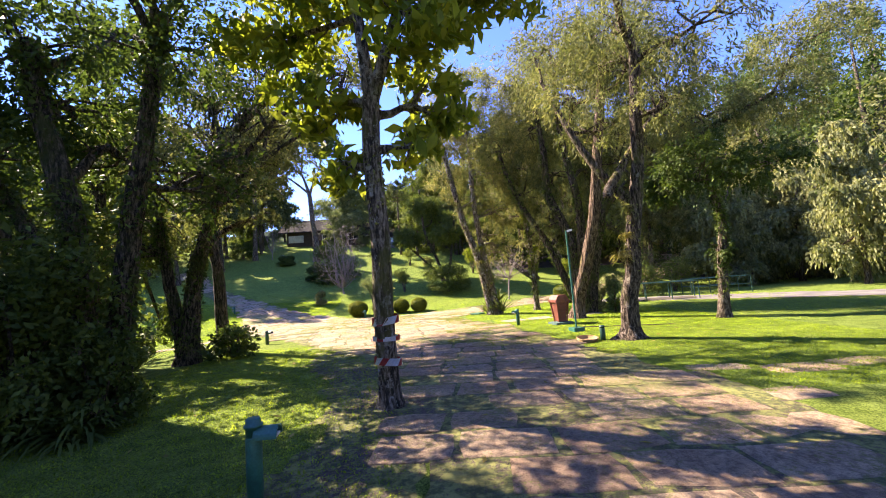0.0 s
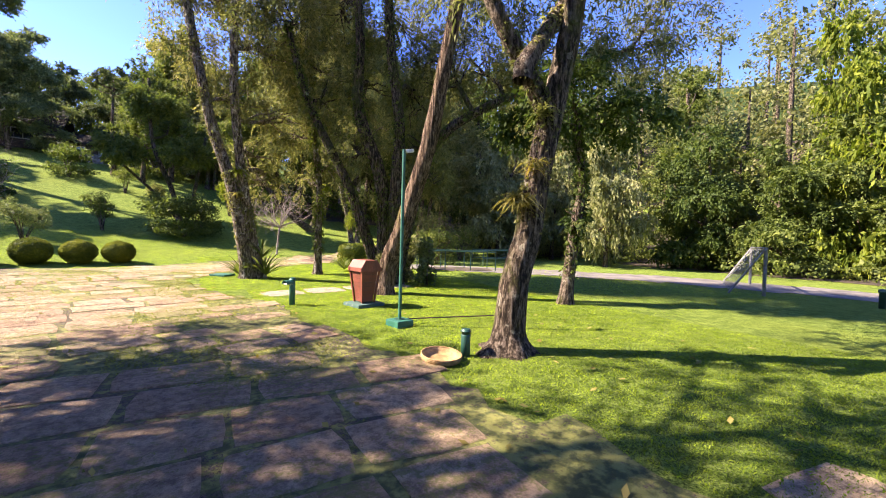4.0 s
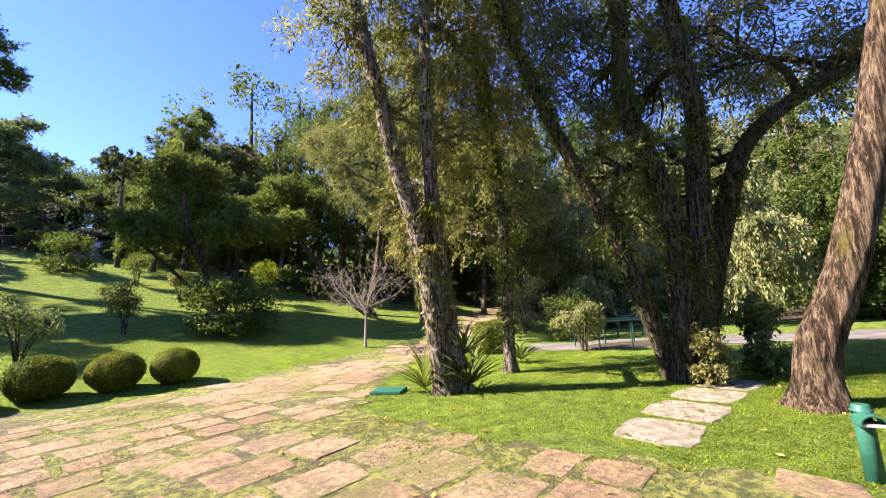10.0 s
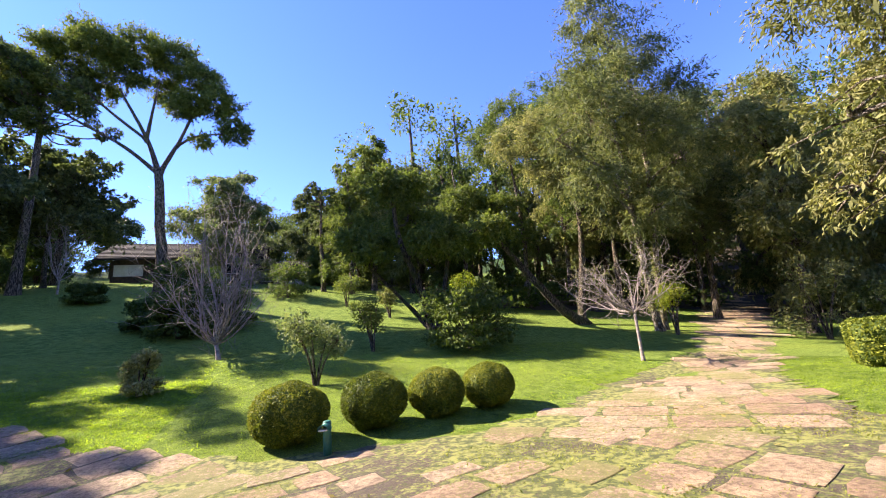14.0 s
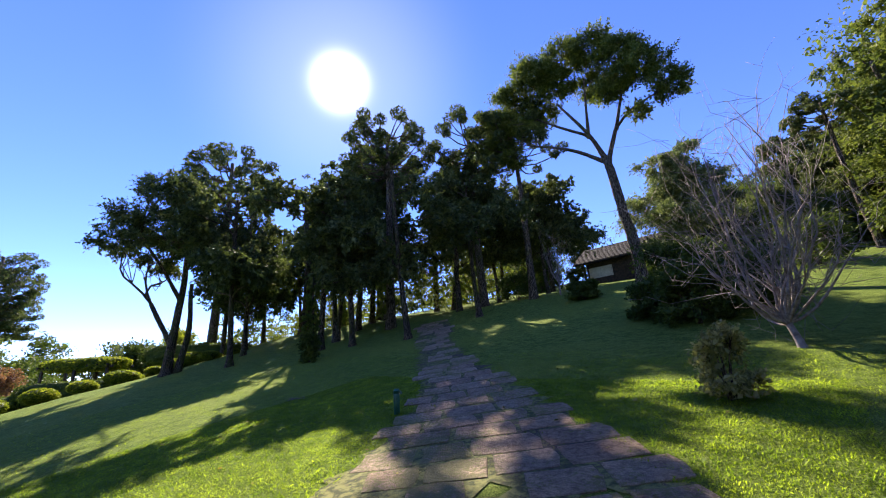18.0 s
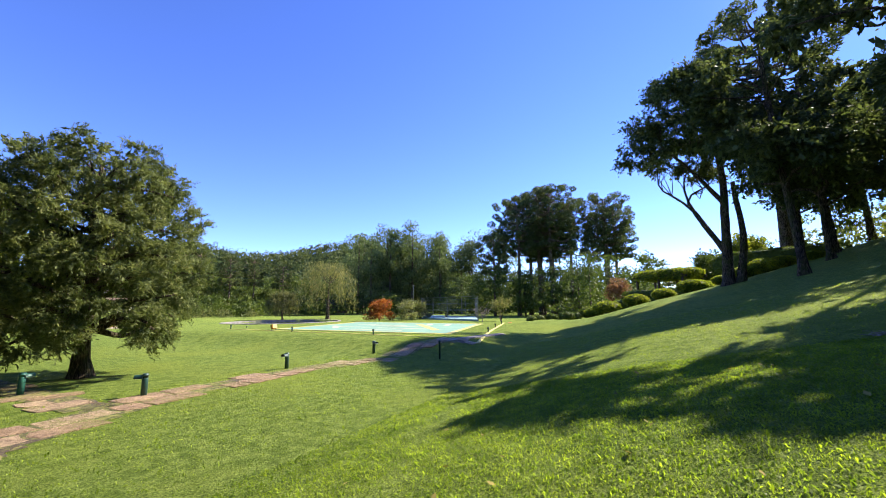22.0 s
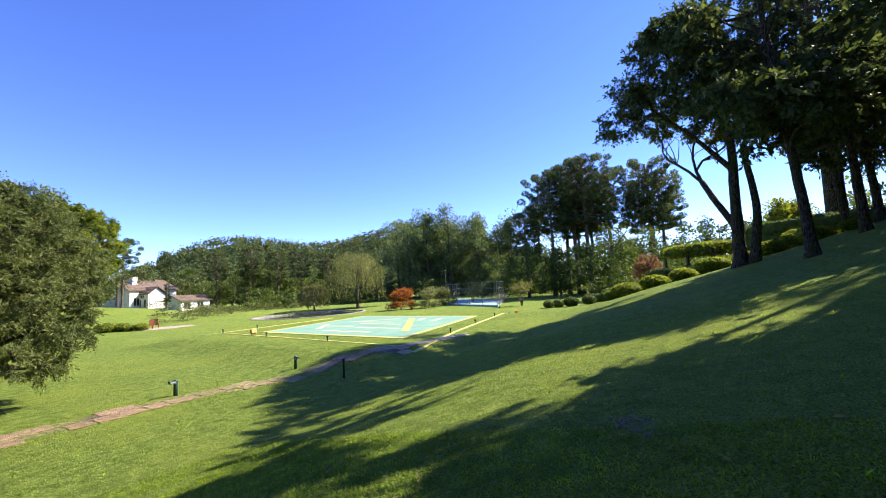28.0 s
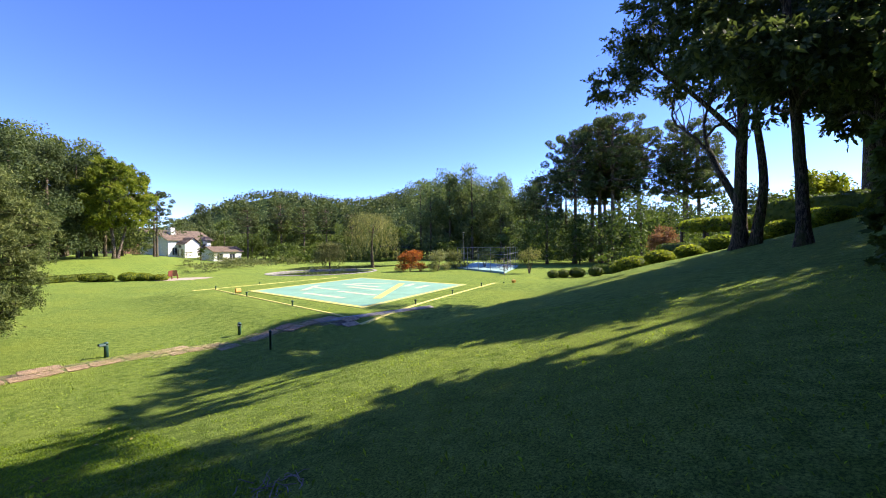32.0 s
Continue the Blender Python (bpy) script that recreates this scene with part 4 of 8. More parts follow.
placed("tree", b, [([(10.9, 34.2, .9), (10.2, 33.6, 3.4), (8.8, 32.2, 7), (7.6, 31.0, 11)], .2, .09), ([(11.4, 34.4, .9), (11.2, 33.8, 4), (10.6, 32.6, 8), (10, 31.8, 12)], .19, .09)],
       [(7.2, 30.8, 12.4, 2.6, 2.6, 1.5), (5.4, 30.2, 10.2, 2.0, 2.0, 1.3), (9.4, 31.2, 10.4, 2.4, 2.4, 1.4), (9.6, 31.8, 14.6, 2.8, 2.8, 1.6), (7, 31.6, 8.0, 2.0, 2.0, 1.2), (12, 31.8, 9.2, 2.2, 2.2, 1.4), (12.4, 32, 12.6, 2.6, 2.6, 1.5), (5.6, 30.6, 7.2, 1.5, 1.5, .9), (9.6, 31.6, 6.4, 1.8, 1.8, 1.0), (7.8, 31.4, 16.4, 2.2, 2.2, 1.4), (4.2, 30.2, 8.6, 1.2, 1.2, .8)],
       BARK_PALE, LEAF_OLIVE, "tall leaning pale-trunked tree draped in feathery foliage", n=80000, size=.15, slim=.26, seed=21, clumps=24, hang=.45, spray=True, coat=(LEAF_OLIVE, 300, .12, .16, 1.0, 12))


def tuft(at, size, n, label, seed, material=LEAF_HAY, slim=.05):
    """A tuft of strap-like leaves that arch out of a bark fork."""
    rng = np.random.default_rng(seed)
    t = thing("epiphyte" if at[2] > .5 else "strap_leaf_plant", at, label, "plant")
    sh = Shape()
    for _ in range(n):
        a, up = rng.random() * math.tau, .2 + 1.0 * rng.random()
        ln = size * (.5 + .6 * rng.random())
        u = np.linspace(0, 1, 5)[:, None]
        p = np.array([math.cos(a), math.sin(a), 0]) * u * ln * math.cos(up) + np.array([0, 0, 1.0]) * (u * math.sin(up) - u ** 2 * .75) * ln + rng.normal(size=3) * size * .1
        side = np.array([-math.sin(a), math.cos(a), 0]) * size * slim * (1 - u * .9)
        v = np.stack([p - side, p + side], 1).reshape(-1, 3)
        q = np.arange(4)[:, None] * 2 + np.array([[0, 1, 3, 2]])
        sh.add(v, q)
    part("leaves", sh, material, t)
    return t


tuft((4.36, 9.45, 2.05), .42, 130, "straw-coloured epiphyte tuft on a lichened trunk", 1)
tuft((4.48, 9.3, 2.5), .3, 80, "dry spiky epiphyte on a lichened trunk", 2)
tuft((4.84, 9.62, 2.3), .3, 70, "dry spiky epiphyte on a lichened trunk", 3)
tuft((4.58, 9.3, 3.2), .3, 70, "green epiphyte tuft on a lichened trunk", 4, LEAF_OLIVE)
tuft((2.0, 19.5, 3.4), .45, 60, "green strap-leaved epiphyte on a slender trunk", 5, LEAF_LIGHT, .08)
tuft((2.0, 19.5, 2.7), .4, 60, "reddish dry epiphyte hanging on a slender trunk", 6, LEAF_HAY, .06)
tuft((5.0, 20.3, 3.2), .4, 50, "large-leaved epiphyte on a slender trunk", 7, LEAF_LIGHT, .12)
tuft((8.5, 11.85, 1.9), .4, 80, "spiky epiphyte on a small trunk", 8, LEAF_OLIVE)

# ---------------------------------------------------------------- trees and shrubs on the rising lawn
def bare_tree(base, height, width, stems, label, seed, leaf=None, trunk=0.5, r=0.07, upright=0.5):
    """A leafless tree: a short trunk that splits into many fine upright twigs."""
    rng = np.random.default_rng(seed)
    top = thing("bare_tree", (*base, gz(*base)), label, "tree")
    lean = rng.normal(size=2) * 0.04
    fork = np.array([lean[0] * height, lean[1] * height, trunk])
    part("trunk", Shape().add(*tube(smooth_line([(0, 0, -.1), fork * 0.5, fork], 7), np.linspace(r, r * 0.8, 7), 8, rng, 0.15, 0.4)), TWIG, top)
    tips = []
    for k in range(stems):
        a = k * 2.4 + rng.random()
        out = width * (0.25 + 0.75 * rng.random())
        end = fork + [math.cos(a) * out, math.sin(a) * out, (height - trunk) * (1 - (out / width) * upright) * (0.75 + 0.25 * rng.random())]
        sh = Shape()
        line = bent(fork, end, 8, 0.05, rng, -0.08)
        rr = r * 0.45
        sh.add(*tube(line, np.linspace(rr, 0.007, 8), 5, rng, 0.1))
        for _ in range(9):
            i = rng.integers(2, 8)
            tip = line[i] + (end - fork) / np.linalg.norm(end - fork) * height * 0.16 * rng.random() + rng.normal(size=3) * height * 0.075
            sh.add(*tube(bent(line[i], tip, 4, 0.08, rng), np.linspace(0.010, 0.004, 4), 3))
            for _ in range(2):
                tip2 = tip + rng.normal(size=3) * height * 0.05 + [0, 0, height * 0.03]
                sh.add(*tube(bent(tip, tip2, 3, 0.05, rng), np.linspace(0.005, 0.003, 3), 3))
                tips.append(tip2)
        part("branch", sh, TWIG, top)
    if leaf:
        pts = np.array(tips)[rng.integers(0, len(tips), leaf[1])] + rng.normal(size=(leaf[1], 3)) * 0.06
        part("crown", mesh_of("crown", *leaf_shape(pts, leaf[2], rng)), leaf[0], top, "few remaining leaves")
    return top


bare_tree((-8.5, 33.6), 7.4, 1.8, 30, "leafless grey shrub tree with many upright twigs", 31, None, 0.5, .08, .75)
bare_tree((4.75, 28.95), 4.0, 2.3, 20, "leafless spreading sapling with pale twigs", 32, (LEAF_WEEP, 700, .05), 1.55, .06, .6)
bare_tree((-20.5, 47.5), 5.0, 1.4, 12, "thin leafless tree in the shade", 33, None, 0.8, .06, .5)


def shrub(base, height, width, material, label, seed, n=2500, size=.07, bark=BARK, stems=6, bare=.25, name="shrub", slim=.5, group=""):
    """A bush of several stems from one foot."""
    rng = np.random.default_rng(seed)
    st, cl = [], []
    for k in range(stems):
        a = k * math.tau / stems + rng.random()
        o = width * 0.55 * (0.4 + 0.6 * rng.random())
        e = (math.cos(a) * o, math.sin(a) * o, height * (0.55 + 0.25 * rng.random()))
        st.append(([(math.cos(a) * .04, math.sin(a) * .04, 0), (e[0] * .4, e[1] * .4, e[2] * .5), e], .028 * height ** .5, .012))
        cl.append((e[0], e[1], max(height * bare + .1, e[2]), width * .42, width * .42, height * .3 * (1 - bare * .5)))
        if bare < .15:
            o2 = width * (.5 + .2 * rng.random())
            cl.append((math.cos(a + .4) * o2, math.sin(a + .4) * o2, height * .22, width * .36, width * .36, height * .22))
    return tree(name, base, st, cl, bark, material, label, n=int(n * (1.7 if bare < .15 else 1.3)), size=size, seed=seed, clumps=10, sides=6, twigs=True, category="shrub", tight=.32, flare=.2, slim=slim, group=group)


shrub((-5.3, 29.55), 2.0, 1.15, LEAF_BLUE, "rounded grey-green shrub with an open stem on the lawn", 41, 3600, .075)
shrub((-9.35, 29.85), 1.05, .5, LEAF_WEEP, "small pale-leaved bush in the grass", 42, 1900, .08, bare=.1)
shrub((-3.3, 33.5), 2.0, 1.0, LEAF_MID, "young round-headed tree on the lawn", 43, 2200, .08)
shrub((0.4, 33.0), 2.4, 2.3, LEAF_DARK, "broad dark glossy rhododendron bush", 44, 6500, .12, bare=.02, stems=8)
shrub((10.6, 32.9), 2.5, .9, LEAF_LIGHT, "small yellow-green tree beside the path", 45, 2600, .08, bare=.45)
shrub((-1.4, 41.0), 1.8, .9, LEAF_OLIVE, "olive-leaved young tree on the slope", 46, 1600, .09)
shrub((3.2, 40.5), 2.8, 1.1, LEAF_LIGHT, "yellow-green shrub on the slope", 47, 2200, .1)
shrub((-3.6, 44.5), 2.2, 1.1, LEAF_MID, "round shrub on the upper lawn", 48, 1500, .1)
shrub((-11.8, 41.5), 3.0, 2.2, LEAF_DARK, "large dark bush in the shade", 49, 4500, .14, bare=.02)
shrub((-7.4, 47.5), 2.4, 1.8, LEAF_DARK, "dark bush below the stone wall", 52, 3000, .14, bare=.02)
shrub((-24.5, 48.5), 2.4, 1.9, LEAF_DARK, "dark round bush beside the path", 53, 3000, .14, bare=.02)
shrub((-13.2, 49.5), 2.0, 1.6, LEAF_MID, "sunlit bush in front of the house", 54, 2400, .12, bare=.02)
tuft((-4.9, 5.3, gz(-4.9, 5.3)), 1.0, 170, "clump of dark strap-leaved plants at a tree's foot", 55, LEAF_DARK, .035)
tuft((-5.7, 5.5, gz(-5.7, 5.5)), .95, 150, "clump of dark strap-leaved plants at a tree's foot", 56, LEAF_DARK, .035)
shrub((-7.4, 5.4), 2.4, 1.5, LEAF_DARK, "dense dark shrub crowding mossy trunks", 66, 6000, .09, BARK_DARK, 8, .02)
shrub((-9.0, 8.4), 2.2, 1.8, LEAF_DARK, "dark shrub between leaning trunks", 67, 5000, .1, BARK_DARK, 8, .02)
shrub((-5.9, 5.5), 2.7, 1.3, LEAF_DARK, "tall dark shrub in deep shade", 56, 9000, .09, BARK_DARK, 8, .02)
shrub((-5.0, 5.7), 1.5, .75, LEAF_DARK, "low dark undergrowth at a tree's foot", 57, 3000, .08, BARK_DARK, 7, .02)
shrub((-6.4, 11.9), 1.0, .8, LEAF_DARK, "low tuft of dark undergrowth", 58, 1800, .09, BARK_DARK, 7, .02)
shrub((9.2, 21.7), 1.7, 1.0, LEAF_WEEP, "small round-headed pale shrub in a bed", 59, 2200, .08, bare=.5)
shrub((5.75, 16.7), 1.0, .4, LEAF_OLIVE, "olive creeper at the foot of a great tree", 60, 1300, .07, bare=.02)
shrub((6.75, 17.2), 1.1, .4, LEAF_WEEP, "pale creeper at a tree's foot", 61, 900, .08, bare=.02)
shrub((7.0, 16.3), 1.5, .36, LEAF_BLUE, "grey-green leafy shrub behind a trunk", 62, 1500, .09, bare=.05)
shrub((12.5, 24.6), 2.2, 1.4, LEAF_MID, "green shrub by the drive", 63, 2600, .1, bare=.1)
shrub((14.6, 29.4), 3.4, 1.9, LEAF_OLIVE, "tall olive bush beside the rising path", 64, 2600, .09, bare=.05)
shrub((16.2, 27.6), 2.4, 1.6, LEAF_MID, "leafy green shrub by the drive", 65, 2400, .1, bare=.02)

b = (.2, 37.5)
placed("tree", b, [([(.1, 37.5, 2), (-.4, 37.3, 4.2), (-1.4, 37, 7.2), (-1.6, 36.8, 11)], .2, .08), ([(.4, 37.5, 2), (.9, 37.2, 4.2), (1.5, 36.9, 7.8)], .17, .08), ([(.2, 37.7, 2), (-1.4, 38, 4), (-3.8, 37.4, 6.4)], .14, .06)],
       [(-1.7, 36.8, 11.8, 1.4, 1.4, 1.3), (-1.4, 36.8, 9.4, 1.8, 1.8, 1.1), (1.4, 36.8, 9.6, 1.9, 1.9, 1.3), (-3.2, 37.4, 6.6, 1.4, 1.4, .8), (3.2, 36.9, 7.2, 1.8, 1.8, 1.0), (.2, 36.2, 6.6, 1.7, 1.7, .9), (0, 39, 8.2, 2, 2, 1.1), (-2.6, 36.6, 6.2, 1.4, 1.4, .7)],
       BARK_DARK, LEAF_MID, "tall tree with a dark domed crown on the lawn", n=48000, size=.13, seed=71, clumps=24, hang=.2, spray=True, slim=.6)
b = (8.7, 37.3)
placed("tree", b, [([(8.8, 37.3, 1.7), (7.4, 37.1, 2.6), (5.4, 36.9, 4.8), (3.2, 36.8, 7.4)], .32, .12), ([(8.7, 37.3, 1.7), (9.4, 37.4, 4.6), (9.6, 37, 8.5), (9, 36.6, 13)], .26, .1)],
       [(3.2, 36.8, 8.4, 2.2, 2.2, 1.2), (4.2, 36.6, 11.2, 2.2, 2.2, 1.4), (6.4, 36.6, 12.6, 2.4, 2.4, 1.5), (9.4, 36.4, 14.2, 2.6, 2.6, 1.6), (12.2, 36.2, 12, 2.6, 2.6, 1.5), (10.8, 36.4, 7.4, 2, 2, 1.1), (5.4, 36, 6.8, 1.8, 1.8, .9), (14.4, 36.0, 9.4, 2.4, 2.4, 1.3), (8, 36, 10, 2.2, 2.2, 1.2), (13.6, 36.2, 14.6, 2.4, 2.4, 1.5)],
       BARK_DARK, LEAF_OLIVE, "old tree with a low bent trunk and deep crown", n=66000, size=.16, slim=.28, seed=72, clumps=24, hang=.35, spray=True)
for k, (bx, by, h, w, mat, lab) in enumerate(((14.0, 40.1, 17, 3.4, LEAF_MID, "tall feathery tree at the forest edge"), (17.9, 36.6, 15, 3.0, LEAF_OLIVE, "slim tree with hanging olive foliage"),
                                              (13.0, 44.0, 19, 3.8, LEAF_MID, "high-crowned tree deep in the forest"), (9.0, 43.5, 16, 3.6, LEAF_MID, "tall olive tree deep in the forest"), (20.5, 39.5, 16, 3.2, LEAF_OLIVE, "drooping tree at the forest edge"),
                                              (5.0, 45.5, 13, 3.2, LEAF_MID, "leafy tree behind the upper lawn"), (16.4, 31.0, 13, 3.0, LEAF_OLIVE, "feathery tree beside the rising path"))):
    z = gz(bx, by)
    placed("tree", (bx, by), [([(bx, by, z), (bx + .3, by - .2, z + h * .35), (bx - .2, by - .5, z + h * .8)], .22, .08)],
           [(bx, by - .5, z + h * .92, w * .7, w * .7, h * .1), (bx - w * .45, by - .7, z + h * .76, w * .75, w * .75, h * .11), (bx + w * .5, by - .4, z + h * .7, w * .75, w * .75, h * .11),
            (bx, by - 1.2, z + h * .56, w * .8, w * .75, h * .1), (bx + .4 * w, by - .9, z + h * .43, w * .6, w * .6, h * .09), (bx - .5 * w, by - .6, z + h * .45, w * .6, w * .6, h * .09), (bx, by - .5, z + h * .33, w * .5, w * .5, h * .07)],
           BARK, mat, lab, n=36000, size=.19, slim=.28, seed=80 + k, clumps=22, hang=.4, spray=True)
# the umbrella tree below the house
b = (-14.8, 46.6)
placed("tree", b, [([(-14.8, 46.6, 5.7), (-14.9, 46.4, 9.8), (-15.2, 46.2, 14)], .36, .27), ([(-15.2, 46.2, 13.9), (-17.27, 46, 15.74), (-20.5, 46, 17.74)], .17, .07), ([(-15.2, 46.2, 13.9), (-16.05, 46, 16.57), (-17.7, 46, 19.89)], .19, .07), ([(-15.1, 46.2, 14.1), (-14.14, 46, 16.08), (-13.28, 46, 18.57)], .18, .07),
                   ([(-15.98, 46, 16.24), (-18.21, 45.8, 18.23), (-20.5, 45.8, 20.56)], .12, .05), ([(-14.21, 46, 15.91), (-13.05, 45.8, 16.57), (-11.32, 45.8, 16.91)], .11, .05), ([(-15.95, 46, 16.57), (-15.7, 46, 18.73), (-15.5, 46, 20.73)], .12, .05)],
       [(-23.3, 46, 18.73, 1.7, 1.9, .9), (-22.7, 46, 20.56, 1.9, 2, .9), (-21.1, 46, 22.05, 2.0, 2.1, .9), (-19.1, 46, 23.05, 2.0, 2.4, .9), (-16.7, 46, 23.21, 1.9, 2.3, .8), (-14.5, 45.8, 22.38, 1.9, 2.1, .9), (-12.9, 46, 21.06, 1.8, 2.0, .9), (-11.8, 46, 19.23, 1.7, 1.8, .9), (-10.79, 46, 17.24, 1.4, 1.7, .8), (-12.74, 45.6, 16.08, 1.0, 1.1, .4),
        (-20.08, 45.8, 18.57, 1.4, 1.6, .6), (-21.76, 46, 17.07, 1.3, 1.5, .6), (-17.3, 45.6, 20.89, 1.6, 1.7, .8), (-14.1, 46.6, 19.06, 1.4, 1.5, .7), (-19.7, 47.2, 20.89, 1.7, 1.8, .8), (-15.5, 48, 21.22, 1.8, 2, .8), (-18.3, 44.4, 21.89, 1.8, 1.6, .8), (-13.05, 44.6, 18.4, 1.3, 1.3, .6), (-21.3, 44.8, 19.56, 1.5, 1.4, .7)],
       BARK, LEAF_MID, "great flat-topped umbrella tree with forked pale limbs", n=150000, size=.12, seed=91, clumps=48, limb=.08, spray=True, hang=.0, slim=.55)


def araucaria(base, height, spread, seed, label, tiers=3, whorl=9, group="", slim=1.0):
    """An umbrella pine: a straight bare trunk and rising whorls of arms, each with a round tuft of needles."""
    rng = np.random.default_rng(seed)
    top = thing("araucaria", (*base, gz(*base)), label, "tree", group)
    part("trunk", Shape().add(*tube(smooth_line([(0, 0, -.2), (.05 * height * rng.normal() * .3, 0, height * .5), (0, 0, height)], 12), np.linspace(.021 * height * slim, .008 * height, 12), 9, rng, .15, .3)), BARK, top)
    tufts = []
    for t in range(tiers):
        z = height * (.985 - (.07 if tiers < 5 else .058) * t + rng.normal() * .008)
        reach = spread * (.55 + .45 * min(1, t / 1.5)) * (1 if t < 4 else .85)
        for k in range(whorl - (1 if t else 2)):
            a = k * math.tau / whorl + t * .5 + rng.random() * .4
            ln = reach * (.75 + .35 * rng.random())
            end = np.array([math.cos(a) * ln, math.sin(a) * ln, z + ln * (.3 - .07 * t)])
            sh = Shape()
            line = bent((0, 0, z - .02 * height), end, 6, .03, rng, -.16)
            sh.add(*tube(line, np.linspace(.0045 * height, .0022 * height, 6), 5))
            part("branch", sh, BARK, top)
            tufts.append((end[0], end[1], end[2] + .012 * height, (.019 * height + .085 * spread) * (.8 + .4 * rng.random())))
            if rng.random() < .25:
                p = line[4]
                tufts.append((p[0], p[1], p[2] + .008 * height, .013 * height + .06 * spread))
    pts = []
    for x, y, z, r in tufts:
        d = rng.normal(size=(240, 3))
        d /= np.linalg.norm(d, axis=1, keepdims=True)
        pts.append(np.array([x, y, z]) + d * r * (.45 + .55 * rng.random((240, 1)) ** .5) * [1, 1, .72])
    part("crown", mesh_of("crown", *leaf_shape(np.concatenate(pts), .012 * height + .06, rng, .3, .3)), LEAF_PINE, top)
    return top


araucaria((-5.0, 49.8), 8.3, 1.9, 101, "slender young araucaria pine on the lawn", 3, 8)
araucaria((-22.3, 47.0), 14.5, 3.6, 102, "araucaria pine with candelabra arms above the path", 4, 10)

# dark hedge and bushes in the shade below the umbrella tree
for k, (x, y, h, w) in enumerate(((-12.4, 38.8, 1.5, 1.3), (-10.9, 37.4, 2.0, 1.5), (-17.6, 44.6, 1.1, 1.0), (-9.6, 39.2, 2.2, 1.6))):
    shrub((x, y), h, w, LEAF_DARK, "dense dark bush in the shade below the house", 110 + k, 4200, .14, BARK_DARK, 8, .0)
for k, (x, y, h, w, m_, lab) in enumerate(((-5.0, 57, 3.6, 2.0, LEAF_MID, "green bushy tree above the slope"), (-16.5, 58.5, 1.6, 1.8, LEAF_DARK, "dark shrub below the house windows"), (-29.0, 60.5, 4.4, 2.4, LEAF_DARK, "dark tree at the corner of the house"))):
    shrub((x, y), h, w, m_, lab, 130 + k, 6000, .2, BARK_DARK, 8, .02)

# ---------------------------------------------------------------- woods
def wood_tree(name, base, h, w, mat, bark, label, seed, n=20000, size=.2, hang=.5, bare=.1, group="woodland trees"):
    """A tall forest tree, leafy over most of its height."""
    rng = np.random.default_rng(seed)
    st = [([(0, 0, 0), (rng.normal() * .3, rng.normal() * .3, h * .45), (rng.normal() * .5, rng.normal() * .5, h * .88)], .018 * h, .006 * h)]
    cl = []
    for k in range(9):
        s = k / 8
        z = h * (bare + (1 - bare) * s * .93)
        rad = w * (1 - .55 * abs(s - .45) * 1.6) * .62
        a = k * 2.4
        o = w * .42 * (1 - s * .6)
        cl.append((math.cos(a) * o, math.sin(a) * o, z, rad, rad, h * .095))
    return tree(name, base, st, cl, bark, mat, label, n=n, size=size, seed=seed, clumps=16, hang=max(hang, .25), spray=True, group=group, twigs=False)


WOODS = [wood_tree("tree", (26, 30), 15, 4.2, LEAF_OLIVE, BARK, "tall olive-green forest tree", 201),
         wood_tree("tree", (30, 20), 14, 4.3, LEAF_MID, BARK, "dense green forest tree", 202, hang=.1),
         wood_tree("tree", (24, 36), 16, 4.0, LEAF_DARK, BARK_DARK, "dark evergreen forest tree", 203),
         wood_tree("tree", (22.5, 28.5), 8, 3.4, LEAF_WEEP, BARK, "small tree veiled in pale hanging moss", 204, 20000, .18, 1.5, .12),
         wood_tree("tree", (31, 12), 9, 4.0, LEAF_MID, BARK, "broad tree overgrown with green creepers", 205, 20000, .18, .5, .02),
         wood_tree("tree", (34, 5), 7, 4.2, LEAF_LIGHT, BARK, "tree smothered in yellow-green creeper", 206, 20000, .18, .5, .0)]


def plant(templates, spots, seed, low=.8, high=1.2):
    rng = np.random.default_rng(seed)
    for x, y in spots:
        src = templates[rng.integers(0, len(templates))]
        s = low + (high - low) * rng.random()
        copy_thing(src, pose(x, y, gz(x, y) - .05, 0, 0, rng.random() * 360) @ Matrix.Diagonal((s, s, s * (.92 + .16 * rng.random()), 1)))


def scatter(x0, x1, y0, y1, gap, seed, keep=None, tries=900):
    rng = np.random.default_rng(seed)
    out = []
    for _ in range(tries):
        x, y = x0 + (x1 - x0) * rng.random(), y0 + (y1 - y0) * rng.random()
        if (keep is None or keep(x, y)) and all((x - a) ** 2 + (y - c) ** 2 > gap * gap for a, c in out):
            out.append((x, y))
    return out


